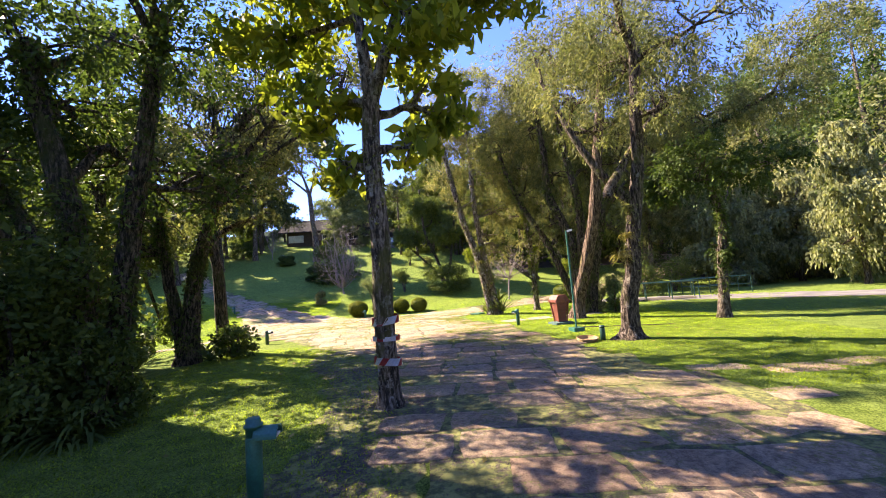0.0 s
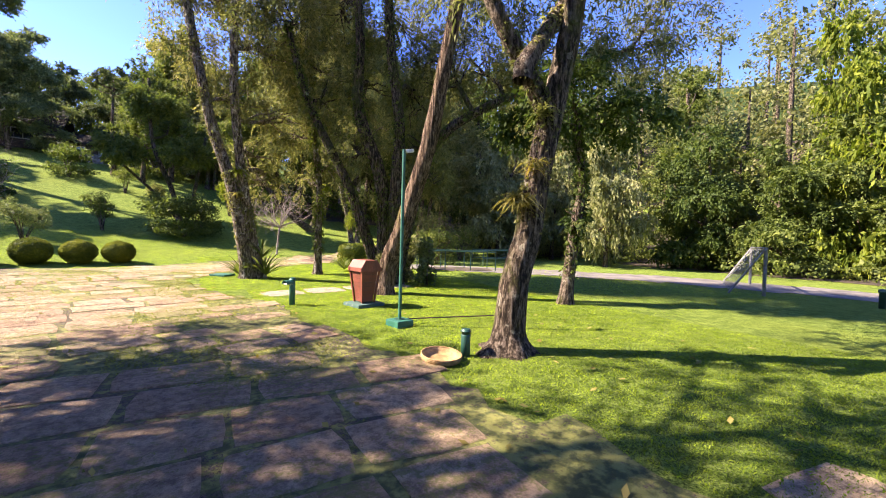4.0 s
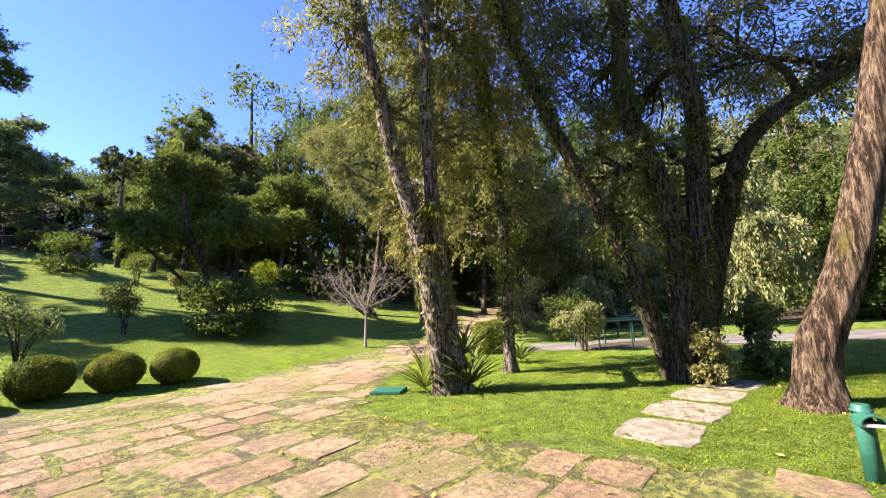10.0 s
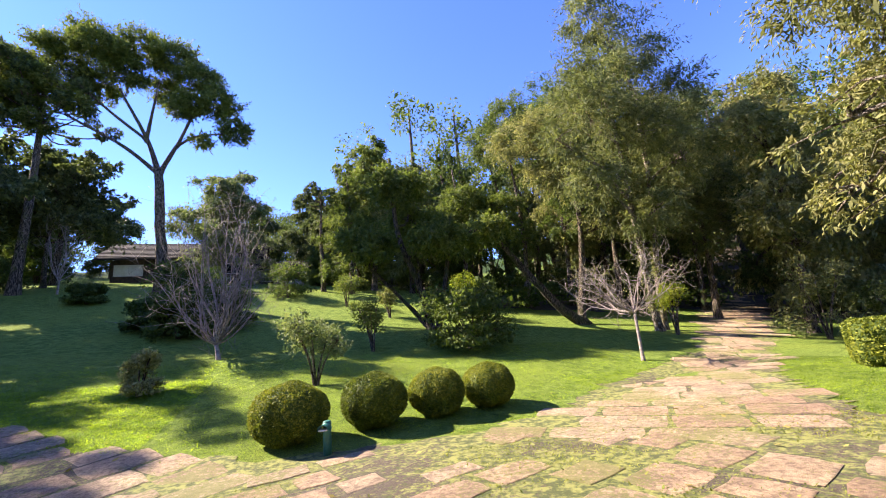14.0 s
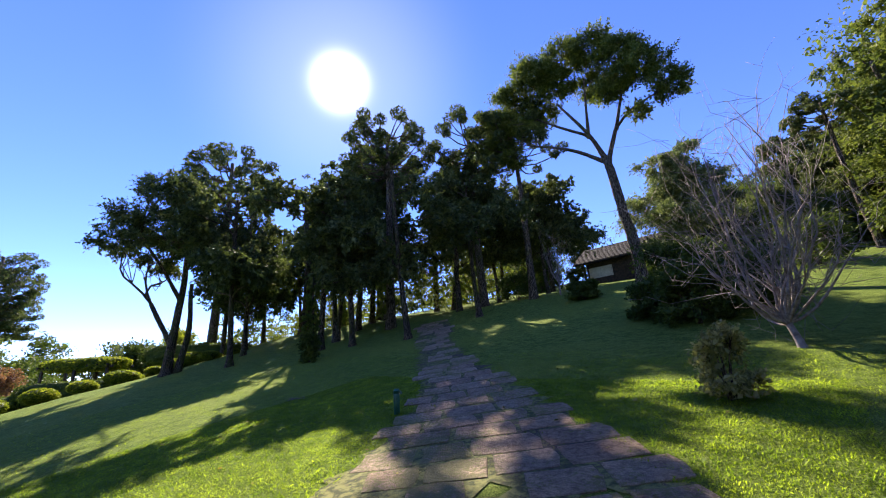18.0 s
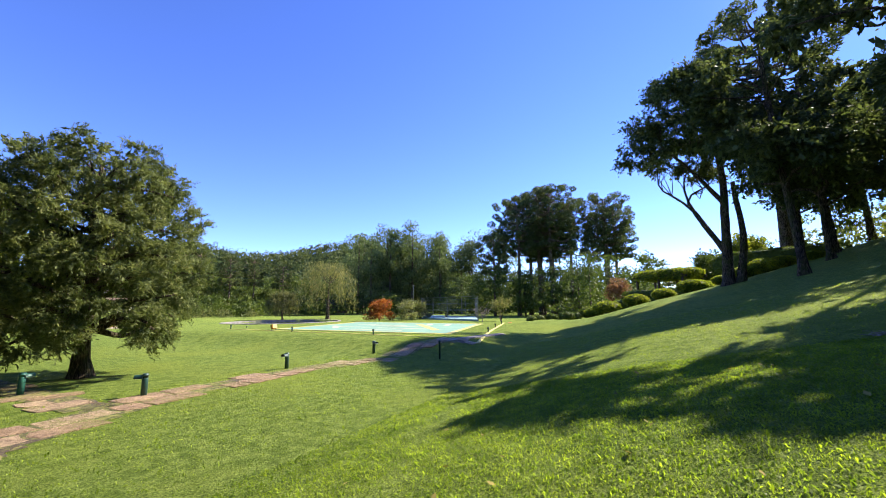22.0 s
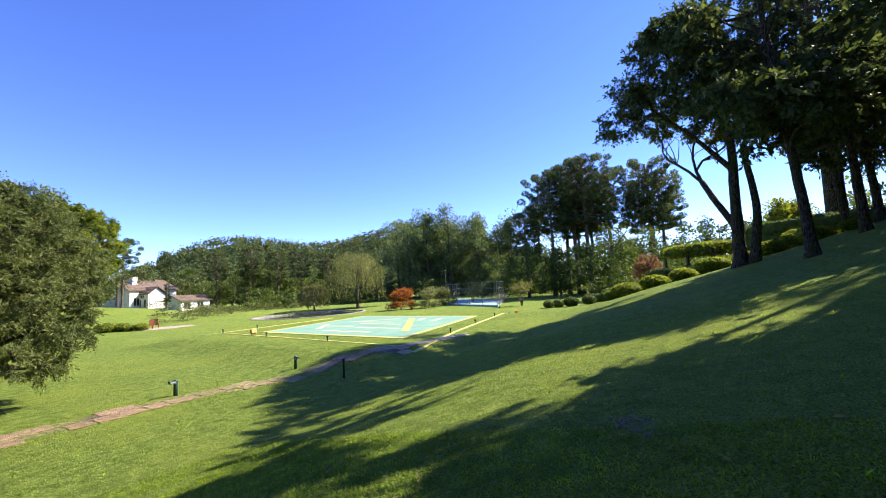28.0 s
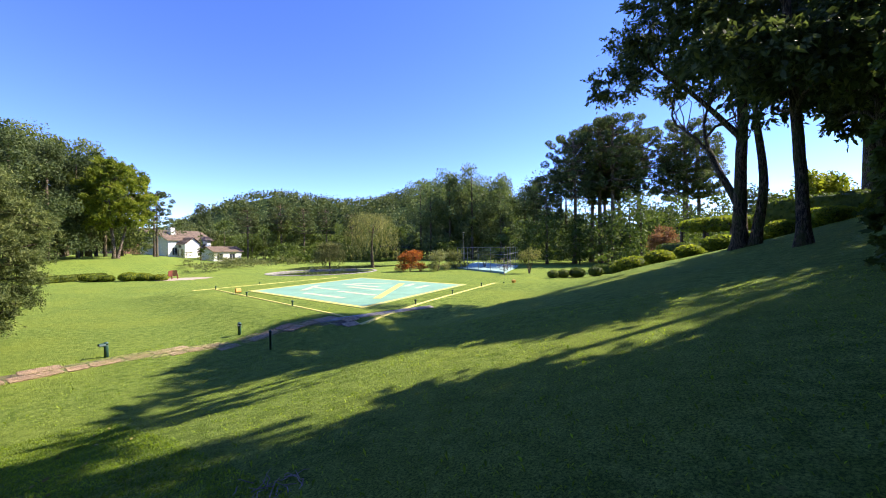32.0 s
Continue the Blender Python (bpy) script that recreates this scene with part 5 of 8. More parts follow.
def wood_mass(name, spots, h0, h1, w, material, label, n=700, size=.5, seed=1, low=.0, trunks=True):
    """Many far trees as one thing: leaves by the thousand over tapered trunks."""
    rng = np.random.default_rng(seed)
    crowns, sh = [], Shape()
    for x, y in spots:
        z, h = gz(x, y), h0 + (h1 - h0) * rng.random()
        ww = w * (.75 + .5 * rng.random())
        k = int(n * (.7 + .6 * rng.random()))
        m = 26
        s = rng.random(m)
        mid = np.stack([rng.normal(size=m) * ww * .42, rng.normal(size=m) * ww * .42, h * (low + (1 - low) * (.12 + .86 * s))], -1)
        mid[:, :2] *= (1.15 - .75 * s ** 2)[:, None]
        which = rng.integers(0, m, k)
        u = rng.normal(size=(k, 3))
        u *= (rng.random((k, 1)) ** .42) / np.linalg.norm(u, axis=1, keepdims=True)
        rad = (.6 + .8 * rng.random(m))[which][:, None]
        crowns.append(mid[which] + u * rad * [ww * .34, ww * .34, min(ww * .3, h * .09)] + [x, y, z])
        if trunks:
            sh.add(*tube([(x, y, z - .2), (x, y, z + h * .5), (x, y, z + h * .9)], [.016 * h, .011 * h, .004 * h], 6))
    top = thing(name, (0, 0, 0), label, "forest", kind="stuff")
    part("crowns", mesh_of("crowns", *leaf_shape(np.concatenate(crowns), size, rng, .3, .5, .2)), material, top)
    if trunks:
        part("trunks", sh, BARK_DARK, top)
    return top


# east: creepers and mossy trees along the drive, forest behind
copy_thing(WOODS[3], pose(22.3, 20.6, gz(22.3, 20.6), 0, 0, 40) @ Matrix.Diagonal((.95, .95, 1.15, 1)))
IVY = wood_tree("tree", (26.6, 17.4), 9, 3.6, LEAF_DARK, BARK_DARK, "leaning tree smothered in dark ivy", 207, 20000, .18, .9, .0)
copy_thing(IVY, pose(27.4, 13.6, gz(27.4, 13.6), 0, 0, 110) @ Matrix.Diagonal((.9, .9, .8, 1)))
copy_thing(WOODS[5], pose(30.5, 11.5, gz(30.5, 11.5), 0, 0, 60) @ Matrix.Diagonal((1.1, 1.1, 2.0, 1)))
plant(WOODS[4:6] + WOODS[1:2], scatter(26, 38, -22, 20, 4.4, 1), 11, .8, 1.15)
plant([WOODS[3], WOODS[0], WOODS[3]], scatter(19, 32, 26, 36, 3.8, 3, lambda x, y: y - 26 < (x - 10) * 1.1 and y < 24 + .5 * x and not (x < 24 and y > 31)), 13, .85, 1.2)
plant(WOODS[0:3], scatter(15, 42, 40, 52, 4.2, 4, lambda x, y: y > 42 + abs(x - 22) * .25 and abs(y - (37.6 + (x - 22) * .8)) > 3.4), 14, .95, 1.25)
plant(WOODS[0:3], scatter(-3, 16, 49, 62, 4.4, 5), 15, .75, 1.0)
wood_mass("forest_east", scatter(36, 64, -34, 34, 4.6, 2), 13, 20, 4.2, LEAF_OLIVE, "dense olive forest beyond the drive", 1800, .36, 1)
wood_mass("forest_north_east", scatter(0, 62, 52, 78, 4.6, 41), 15, 22, 4.2, LEAF_MID, "dense green forest above the lawn", 1800, .36, 2)
wood_mass("forest_interior", scatter(34, 60, 34, 52, 4.4, 42), 14, 21, 4.2, LEAF_DARK, "dark forest interior", 1500, .38, 3)
wood_mass("forest_north", scatter(-56, 4, 71, 92, 4.2, 6, lambda x, y: not .24 < (-4.4 - x) / (y - 17) < .54), 8, 12, 5.0, LEAF_DARK, "leafy wood behind the house", 4200, .28, 4)
wood_mass("undergrowth", scatter(20, 40, 30, 52, 2.6, 43, lambda x, y: abs(y - (37.6 + (x - 22) * .8)) > 3.2 and y > 33 + abs(x - 26) * .2), 1.4, 3.4, 2.4, LEAF_DARK, "dark undergrowth among the trees", 600, .24, 5, 0, False)
wood_mass("undergrowth_drive", scatter(25, 31, -24, 24, 2.2, 44), 1.2, 2.6, 2.4, LEAF_MID, "leafy creeper thicket along the drive", 900, .18, 6, 0, False)
wood_mass("undergrowth_north", scatter(4, 22, 42.5, 50, 2.4, 45), 1.4, 3.2, 2.4, LEAF_DARK, "dark undergrowth above the lawn", 700, .24, 7, 0, False)
sheet("forest_floor", [(21, 34), (27, 30), (31, 24), (26, 22), (26, -24), (60, -24), (60, 60), (-2, 60), (6, 44), (13, 41.5), (20, 43)], FOREST_FLOOR, .02, "brown leaf litter in deep forest shade", "ground", 1.2, .3)
plant(WOODS[1:3], [(-33, 65), (-35, 69), (1.5, 58)], 17, .6, .85)
plant([WOODS[1], WOODS[2]], [(6, 49), (-.5, 57), (4, 55)], 19, .6, .85)
# the trees round the house
wood_tree("tree", (-14.3, 60.6), 11.6, 6.6, LEAF_BLUE, BARK, "broad grey-green tree standing at the end of the house", 211, 90000, .19, .5, .16)
wood_tree("tree", (-1.0, 50.6), 13.5, 4.6, LEAF_MID, BARK, "tall fresh green tree above the rising lawn", 214, 60000, .17, .5, .12)
wood_tree("tree", (2.6, 49.6), 11.5, 4.6, LEAF_OLIVE, BARK, "olive-green tree above the rising lawn", 215, 50000, .17, .5, .1)
CEDAR = wood_tree("tree", (-6.6, 66.2), 11.5, 4.2, LEAF_PINE, BARK_DARK, "dark evergreen tree beside the outbuilding", 212, 44000, .19, .4, .04)
plant([CEDAR], [(-12.4, 72.5), (-3.0, 64.5), (-28.6, 72.0), (-31.0, 62.5), (-4.8, 60.2)], 213, .75, 1.0)
# south of the first lawn, behind and beside the walker
plant(WOODS[1:3], scatter(-14, -9.5, -6, 7, 4.2, 7) + scatter(-14, 14, -26, -9, 5.2, 8) + [(-12, 9), (-14, 4.0), (-10.8, 12.6)], 18, .65, .9)

# ---------------------------------------------------------------- the dark grove above the lawn
# gaps between the crowns, by the sunny places that they leave on the grass
GLADES = [(-22.2, 26.1), (-22.3, 27.3), (-24.2, 25.9), (-20.8, 25.5), (-19.4, 24.8), (-15.6, 24.4), (-14.2, 25.3), (-14.2, 26.4), (-17.8, 39.6), (-19.9, 37.9), (-8.3, 31.9), (-8.1, 28.4), (-23.0, 22.6), (-26.5, 31.4), (-27.4, 30.8), (-22.5, 15.9), (-13.2, 27.6), (-15.6, 30.4), (-12.4, 28.6)]


def grove_tree(base, h, seed, label, mat=LEAF_PINE, n=21000, w=4.3, two=False, extra=()):
    rng = np.random.default_rng(seed)
    ln = rng.normal(size=2) * .06 * h
    st = [([(0, 0, 0), (ln[0] * .3 + rng.normal() * .15, ln[1] * .3, h * .35), (ln[0], ln[1], h * .82)], .0165 * h, .007 * h)]
    if two:
        st.append(([(.2, 0, 0), (.5 - ln[0] * .4, -ln[1] * .4, h * .4), (.9 - ln[0], -ln[1], h * .75)], .014 * h, .006 * h))
    cl = []
    for k in range(15):
        a = k * 2.4 + rng.random()
        o = w * (.25 + .6 * rng.random())
        z = h * (.34 + .6 * ((k + .5) / 15)) + rng.normal() * .3
        rr = w * (.42 + .25 * rng.random()) * (1 - .35 * (k / 15))
        c = (ln[0] + math.cos(a) * o * (1.1 - .6 * k / 15), ln[1] + math.sin(a) * o * (1.1 - .6 * k / 15), z, rr, rr, h * .07)
        if not shades((base[0] + c[0], base[1] + c[1], gz(*base) + c[2], *c[3:]), GLADES):
            cl.append(c)
    cl += relc(base, extra)
    return tree("pine", base, st, cl, BARK_DARK, mat, label, n=int(n * len(cl) / 15) + 300, size=.25, seed=seed, clumps=18, hang=.25, spray=True, group="grove above the lawn", limb=.2, twigs=False)


# boughs added out over the lawn, placed by the shade they cast on it
REACH = {(-36.9, 32.1): [(-35.5, 29.6, 14.2, 1.5, 1.5, .9), (-37.7, 29.1, 14.2, 1.6, 1.5, .9), (-37.8, 27.9, 15, 1.4, 1.3, .8), (-34.6, 32.2, 14, 1.0, 1.0, .7), (-36.5, 28.6, 13, 1.3, 1.3, .8)],
         (-31.5, 35.6): [(-31.8, 32.4, 14.3, 1.5, 1.4, .9), (-30.6, 31.6, 13, 1.3, 1.2, .8), (-29.5, 30.6, 11.9, 1.2, 1.1, .7), (-32.6, 31.6, 14.2, 1.2, 1.1, .8)]}
LABELS = ("tall dark pine with a bare lower trunk", "dark pine with a lofty crown", "dark forked pine in the grove", "dark leaning pine on the slope")
for k, (x, y, h) in enumerate(((-25.2, 37.5, 12.5), (-36.9, 32.1, 14.5), (-33.0, 37.6, 13), (-29.1, 36.4, 13), (-31.5, 35.6, 13.5), (-44.5, 35.8, 12.5), (-48.3, 35.2, 13), (-27.2, 44.5, 14), (-27.4, 50, 12), (-31, 56, 13), (-38.8, 38.2, 16.5), (-41.5, 34.6, 13.5),
                               (-36, 43, 15.5), (-44, 41.5, 14.5), (-34, 49, 12.5), (-51, 40, 14.5), (-41, 49, 12), (-24.8, 54, 11.5), (-26.5, 58, 12), (-30, 47, 13), (-23.6, 42.2, 12), (-34.5, 40.5, 14.5), (-47, 42, 13))):
    grove_tree((x, y), h, 301 + k, LABELS[k % 4], two=k % 4 == 2, extra=REACH.get((x, y), ()))
A3 = araucaria((-30.4, 40.5), 16.5, 3.8, 311, "tall araucaria pine rising from the grove", 5, 10, "grove above the lawn")
for k, (x, y, s) in enumerate(((-37.5, 46, 1.08), (-53, 35.6, 1.36), (-42, 48.5, 1.1), (-47.0, 47.0, 1.0), (-26, 46, .95))):
    copy_thing(A3, pose(x, y, gz(x, y), 0, 0, k * 50 + 20) @ Matrix.Diagonal((s, s, s, 1)))
wood_mass("grove_undergrowth", scatter(-62, -30, 44, 58, 2.6, 46) + scatter(-64, -50, 38, 48, 2.8, 47), 2.0, 5.0, 2.6, LEAF_MID, "bushes and small trees behind the grove", 520, .28, 8, 0, False)
column = [(-28.2 + .15 * math.cos(k * 2.4), 33.15 + .15 * math.sin(k * 2.4), 2.7 + .36 * k, .62 - .03 * k, .62 - .03 * k, .45) for k in range(13)]
placed("conifer", (-28.2, 33.15), [([(-28.2, 33.15, 2.4), (-28.2, 33.2, 5), (-28.2, 33.15, 7.4)], .12, .03)], column, BARK_DARK, LEAF_DARK, "slim dark conifer leafy to the ground in the shade", n=14000, size=.13, seed=325, clumps=12, spray=True, hang=.3, twigs=False)
# crown balls west of the trunk are added only to shade the slope
b = (-42.8, 29.9)
placed("pine", b, [([(-42.8, 29.9, 2.9), (-42.6, 30, 6), (-42.4, 30.1, 9.5), (-41.6, 29.8, 13)], .34, .15), ([(-42.7, 29.9, 5.0), (-43.3, 29.2, 6.6), (-44.1, 28.5, 8.2)], .19, .15), ([(-42.5, 30, 8.4), (-41.6, 28.4, 10.4), (-40.2, 26.6, 12.2)], .16, .07), ([(-42.6, 30.5, 2.9), (-42.5, 30.9, 6), (-42.3, 30.6, 9.6)], .26, .13)],
       [(-41.4, 29.6, 14.6, 2.6, 2.6, 1.2), (-42.6, 31.0, 15, 2.4, 2.4, 1.1), (-40, 26.4, 13.4, 2.2, 2.2, 1.0), (-39.2, 25.4, 11.4, 1.8, 1.8, .8), (-41, 28, 16.6, 2.4, 2.4, 1.1), (-40.2, 30.6, 12, 1.8, 1.8, .8), (-43.6, 29.4, 13.2, 2.0, 2.0, .9), (-38.4, 27.4, 14.6, 1.8, 1.8, .9), (-46, 30, 13.6, 1.9, 1.9, 1.0), (-48, 29.2, 12.6, 1.7, 1.7, .9), (-47, 31.6, 14.4, 1.9, 1.9, 1.0), (-50, 30.2, 12.4, 1.6, 1.6, .9), (-44.4, 27.4, 13.4, 1.7, 1.7, .9), (-46.2, 26.6, 12.8, 1.5, 1.5, .8)],
       BARK_DARK, LEAF_PINE, "dark tree with one sawn-off limb", n=60000, size=.17, seed=321, clumps=22, hang=.25, spray=True, ridge=.04, sides=18, group="grove above the lawn")
rngl = np.random.default_rng(332)
boughs = []
for k in range(64):
    s = (k + .5) / 64
    a, z = k * 2.4, .75 + 5.7 * s
    o = 2.75 * max(.05, 1 - ((z - 3.3) / 3.4) ** 2) ** .5 * (.72 + .28 * rngl.random())
    boughs.append((-17.0 + math.cos(a) * o, 10.6 + math.sin(a) * o, z, .85 - .2 * s, .85 - .2 * s, .55))
for k in range(10):
    a = k * 2.4
    boughs.append((-17.0 + math.cos(a) * 1.2, 10.6 + math.sin(a) * 1.2, 2.0 + .4 * k, 1.1, 1.1, .6))
placed("tree", (-17.1, 10.5), [([(-17.1, 10.5, -.3), (-17, 10.6, 1.2), (-16.9, 10.7, 3.6), (-16.9, 10.7, 6)], .24, .05)], boughs,
       BARK_DARK, LEAF_CEDAR, "round-headed dense evergreen tree standing on the lawn", n=190000, size=.1, seed=331, clumps=22, slim=.24, spray=True, hang=.12, twigs=False)

# ---------------------------------------------------------------- the valley to the west
def corners_sheet(name, pts, material, label, category, lift=.02):
    """A level painted sheet with the given corners and some thickness."""
    bm = bmesh.new()
    z = max(gz(x, y) for x, y in pts) + lift
    top = [bm.verts.new((x, y, z)) for x, y in pts]
    low = [bm.verts.new((x, y, z - .35)) for x, y in pts]
    bm.faces.new(top)
    for i in range(len(pts)):
        bm.faces.new((low[i], low[(i + 1) % len(pts)], top[(i + 1) % len(pts)], top[i]))
    bmesh.ops.recalc_face_normals(bm, faces=bm.faces)
    return part(name, bm, material), z


PADC = [Vector(c) for c in ((-30.5, 15.7), (-43.0, 12.6), (-43.0, -0.8), (-30.5, 2.3))]
pad, pad_z = corners_sheet("helipad", [tuple(c) for c in PADC], PAD_GREEN, "", "")
tagged(pad, "square pale green landing pad with cream and yellow markings", "landing pad", kind="structure")


def on_pad(u, v):
    p = PADC[0] + (PADC[1] - PADC[0]) * u + (PADC[3] - PADC[0]) * v
    return p.x, p.y


def pad_strip(u0, v0, u1, v1, w, material, name="line_marking"):
    a, c = Vector(on_pad(u0, v0)), Vector(on_pad(u1, v1))
    d = (c - a).normalized()
    s = Vector((-d.y, d.x)) * w / 2
    bm = bmesh.new()
    vs = [bm.verts.new((p.x, p.y, pad_z + z)) for z in (.004, .008) for p in (a - s, c - s, c + s, a + s)]
    bm.faces.new(vs[4:])
    for i in range(4):
        bm.faces.new((vs[i], vs[(i + 1) % 4], vs[4 + (i + 1) % 4], vs[4 + i]))
    bmesh.ops.recalc_face_normals(bm, faces=bm.faces)
    return part(name, bm, material, pad)


for q in ((0, .012, 1, .012), (0, .988, 1, .988), (.012, .03, .012, .97), (.988, .03, .988, .97)):
    pad_strip(*q, .34, PAD_YELLOW)
for q in ((.14, .28, .14, .62), (.2, .72, .42, .86), (.3, .2, .3, .5), (.34, .56, .34, .8), (.48, .3, .48, .62), (.58, .42, .58, .78), (.66, .18, .82, .2), (.70, .3, .86, .34)):
    pad_strip(*q, .42, PAD_WHITE)
pad_strip(.22, .12, .82, .42, .5, PAD_YELLOW)
pad_strip(.8, .5, .62, .72, .4, PAD_WHITE)


def ground_line(name, a, c, w, material, label, category, lift=.008, h=.016):
    """A low strip that follows the land from a to c."""
    a, c = np.array(a, float), np.array(c, float)
    n = max(2, int(np.hypot(*(c - a)) / 1.2))
    d = (c - a) / np.hypot(*(c - a))
    s = np.array([-d[1], d[0]]) * w / 2
    p = a + (c - a) * np.linspace(0, 1, n + 1)[:, None]
    rows = []
    for side, z in ((-1, -.05), (-1, h), (1, h), (1, -.05)):
        q = p + side * s
        rows.append(np.stack([q[:, 0], q[:, 1], ground(q[:, 0], q[:, 1]) + lift + z], -1))
    v = np.stack(rows, 1).reshape(-1, 3)
    i = np.arange(n)[:, None] * 4
    k = np.arange(3)[None]
    f = np.stack([i + k, i + k + 1, i + k + 5, i + k + 4], -1).reshape(-1, 4)
    return tagged(part(name, mesh_of(name, v, f), material), label, category, kind="structure")


ground_line("kerb_near", (-28.5, 18.1), (-51.5, 12.0), .15, PAD_YELLOW, "low yellow-painted kerb round the landing pad", "kerb")
ground_line("kerb_side", (-28.5, 18.1), (-29.8, -7.3), .15, PAD_YELLOW, "low yellow-painted kerb beside the landing pad", "kerb")
ground_line("kerb_far", (-29.8, -7.3), (-46, -9.5), .14, PAD_YELLOW, "low yellow-painted kerb behind the landing pad", "kerb")
ground_line("kerb_strip", (-27.2, 17.0), (-33.5, 17.6), .35, STONE, "pale worn strip in the grass", "path")


def marker(x, y, h=.3):
    t = thing("marker_light", (x, y, gz(x, y)), "small dark marker light beside the yellow kerb", "light", "pad marker lights")
    bm = bmesh.new()
    rod(bm, (0, 0, -.05), (0, 0, h * .7), .035)
    part("post", bm, GREEN_DARK, t)
    bm = bmesh.new()
    lathe(bm, [(.045, h * .7), (.06, h * .74), (.06, h * .95), (.03, h)], 10)
    part("lamp", bm, GREEN_DARK, t)
    return t


MARK = marker(-28.75, 12.0)
for x, y in ((-29.1, 5.5), (-29.5, -1), (-33, 16.9), (-37.5, 15.7), (-42.5, 14.4), (-48, 12.9), (-36, -8.2)):
    copy_thing(MARK, pose(x, y, gz(x, y)))
t = thing("floodlight", (-29.3, 3.6, gz(-29.3, 3.6)), "small orange floodlight on the grass by the kerb", "light")
bm = bmesh.new()
box(bm, (.34, .22, .26), (0, 0, .25), (20, 0, 0), .03)
part("lamp_box", bm, ORANGE, t)
bm = bmesh.new()
rod(bm, (-.14, 0, -.03), (-.14, 0, .25), .02)
rod(bm, (.14, 0, -.03), (.14, 0, .25), .02)
part("stand", bm, STEEL, t)
copy_thing(t, pose(-50.2, 12.6, gz(-50.2, 12.6), 0, 0, 70))

# pond and lake
bm = bmesh.new()
bmesh.ops.create_circle(bm, cap_ends=True, segments=48, radius=1, matrix=pose(-66, -37, -.62) @ Matrix.Diagonal((14.8, 10.8, 1, 1)))
tagged(part("water", bm, WATER), "still dark green lake water", "lake", kind="structure")
bm = bmesh.new()
bmesh.ops.create_circle(bm, cap_ends=True, segments=40, radius=1, matrix=pose(-51.3, -21, -.42) @ Matrix.Diagonal((7.9, 6.9, 1, 1)))
tagged(part("pond_water", bm, WATER), "small ornamental pond reflecting the trees", "pond", kind="structure")
kerb = thing("pond_kerb", (-51.3, -21, -.44), "curved stone kerb round the small pond", "kerb", kind="structure")
for k in range(44):
    a = k * math.tau / 44
    bm = bmesh.new()
    box(bm, (1.08, .5, .36), (8.1 * math.cos(a), 7.1 * math.sin(a), .03), (0, 0, math.degrees(math.atan2(7.1 * math.cos(a), -8.1 * math.sin(a)))), .03)
    part("stone", bm, STONE, kerb)


# clipped hedges and box balls
def clipped(name, size, at, label, category="hedge", n=1600, leaf=.06, turn=0, round_=.25, group="", material=LEAF_BOX):
    """A clipped bush: a dense dark heart covered in small leaves."""
    rng = np.random.default_rng(int(abs(at[0] * 31 + at[1] * 17)) + n)
    t = thing(name, (at[0], at[1], gz(at[0], at[1])), label, category, group, turn=turn)
    e = 2 if round_ >= 1 else 5
    d = rng.normal(size=(n, 3))
    d /= (np.abs(d) ** e).sum(1, keepdims=True) ** (1 / e)
    d[:, 2] = np.maximum(d[:, 2], -.92)
    half = np.array(size) / 2
    lump = 1 + .05 * np.sin(d[:, :1] * 7 + at[0]) * np.cos(d[:, 1:2] * 6)
    p = d * half * (.97 + .05 * rng.random((n, 1))) * lump + [0, 0, half[2] * .95]
    bm = bmesh.new()
    bmesh.ops.create_icosphere(bm, subdivisions=3, radius=1)
    for v in bm.verts:
        c = v.co
        k = (abs(c.x) ** e + abs(c.y) ** e + abs(c.z) ** e) ** (-1 / e)
        v.co = Vector((c.x * k * half[0] * .93, c.y * k * half[1] * .93, c.z * k * half[2] * .94 + half[2] * .95))
    part("heart", bm, LEAF_DARK, t)
    part("leaves", mesh_of("leaves", *leaf_shape(p, leaf, rng, .4, .6)), material, t)
    return t


BALL = clipped("boxwood_ball", (1.24, 1.24, 1.0), (-5.65, 25.7), "large clipped boxwood ball beside the paving", "topiary", 16000, .034, 0, 1, "clipped boxwood balls")
for x, y, s in ((-4.2, 26.0, .96), (-2.92, 26.22, .9), (-1.72, 26.4, .88)):
    copy_thing(BALL, pose(x, y, gz(x, y), 0, 0, x * 90) @ Matrix.Diagonal((s, s, s * 1.02, 1)))
clipped("hedge", (1.8, 1.1, 1.1), (7.7, 24.5), "clipped box hedge beside the path", "hedge", 7000, .055, 35, .2)
clipped("hedge", (9, 1.4, .8), (-24.2, -32.6), "long clipped hedge in the lower garden", "hedge", 4200, .16, 32, .2)
PUFF = clipped("hedge_ball", (2.0, 1.8, 1.0), (-29.0, -27.2), "rounded yellow-green bush in a bed", "hedge", 900, .16, 0, 1, "rounded bushes in the bed", LEAF_LIGHT)
rngp = np.random.default_rng(5)
for k in range(9):
    x, y = -25.6 - .75 * k + rngp.normal() * .4, -30.6 + .75 * k + rngp.normal() * .5
    s = .7 + .35 * rngp.random()
    copy_thing(PUFF, pose(x, y, gz(x, y), 0, 0, k * 40) @ Matrix.Diagonal((s, s, s, 1)))
ROWB = clipped("bush", (1.7, 1.5, 1.1), (-60.5, 16.5), "rounded garden bush at the top of the lawn", "shrub", 900, .13, 0, 1, "bushes along the lawn's rim", LEAF_MID)
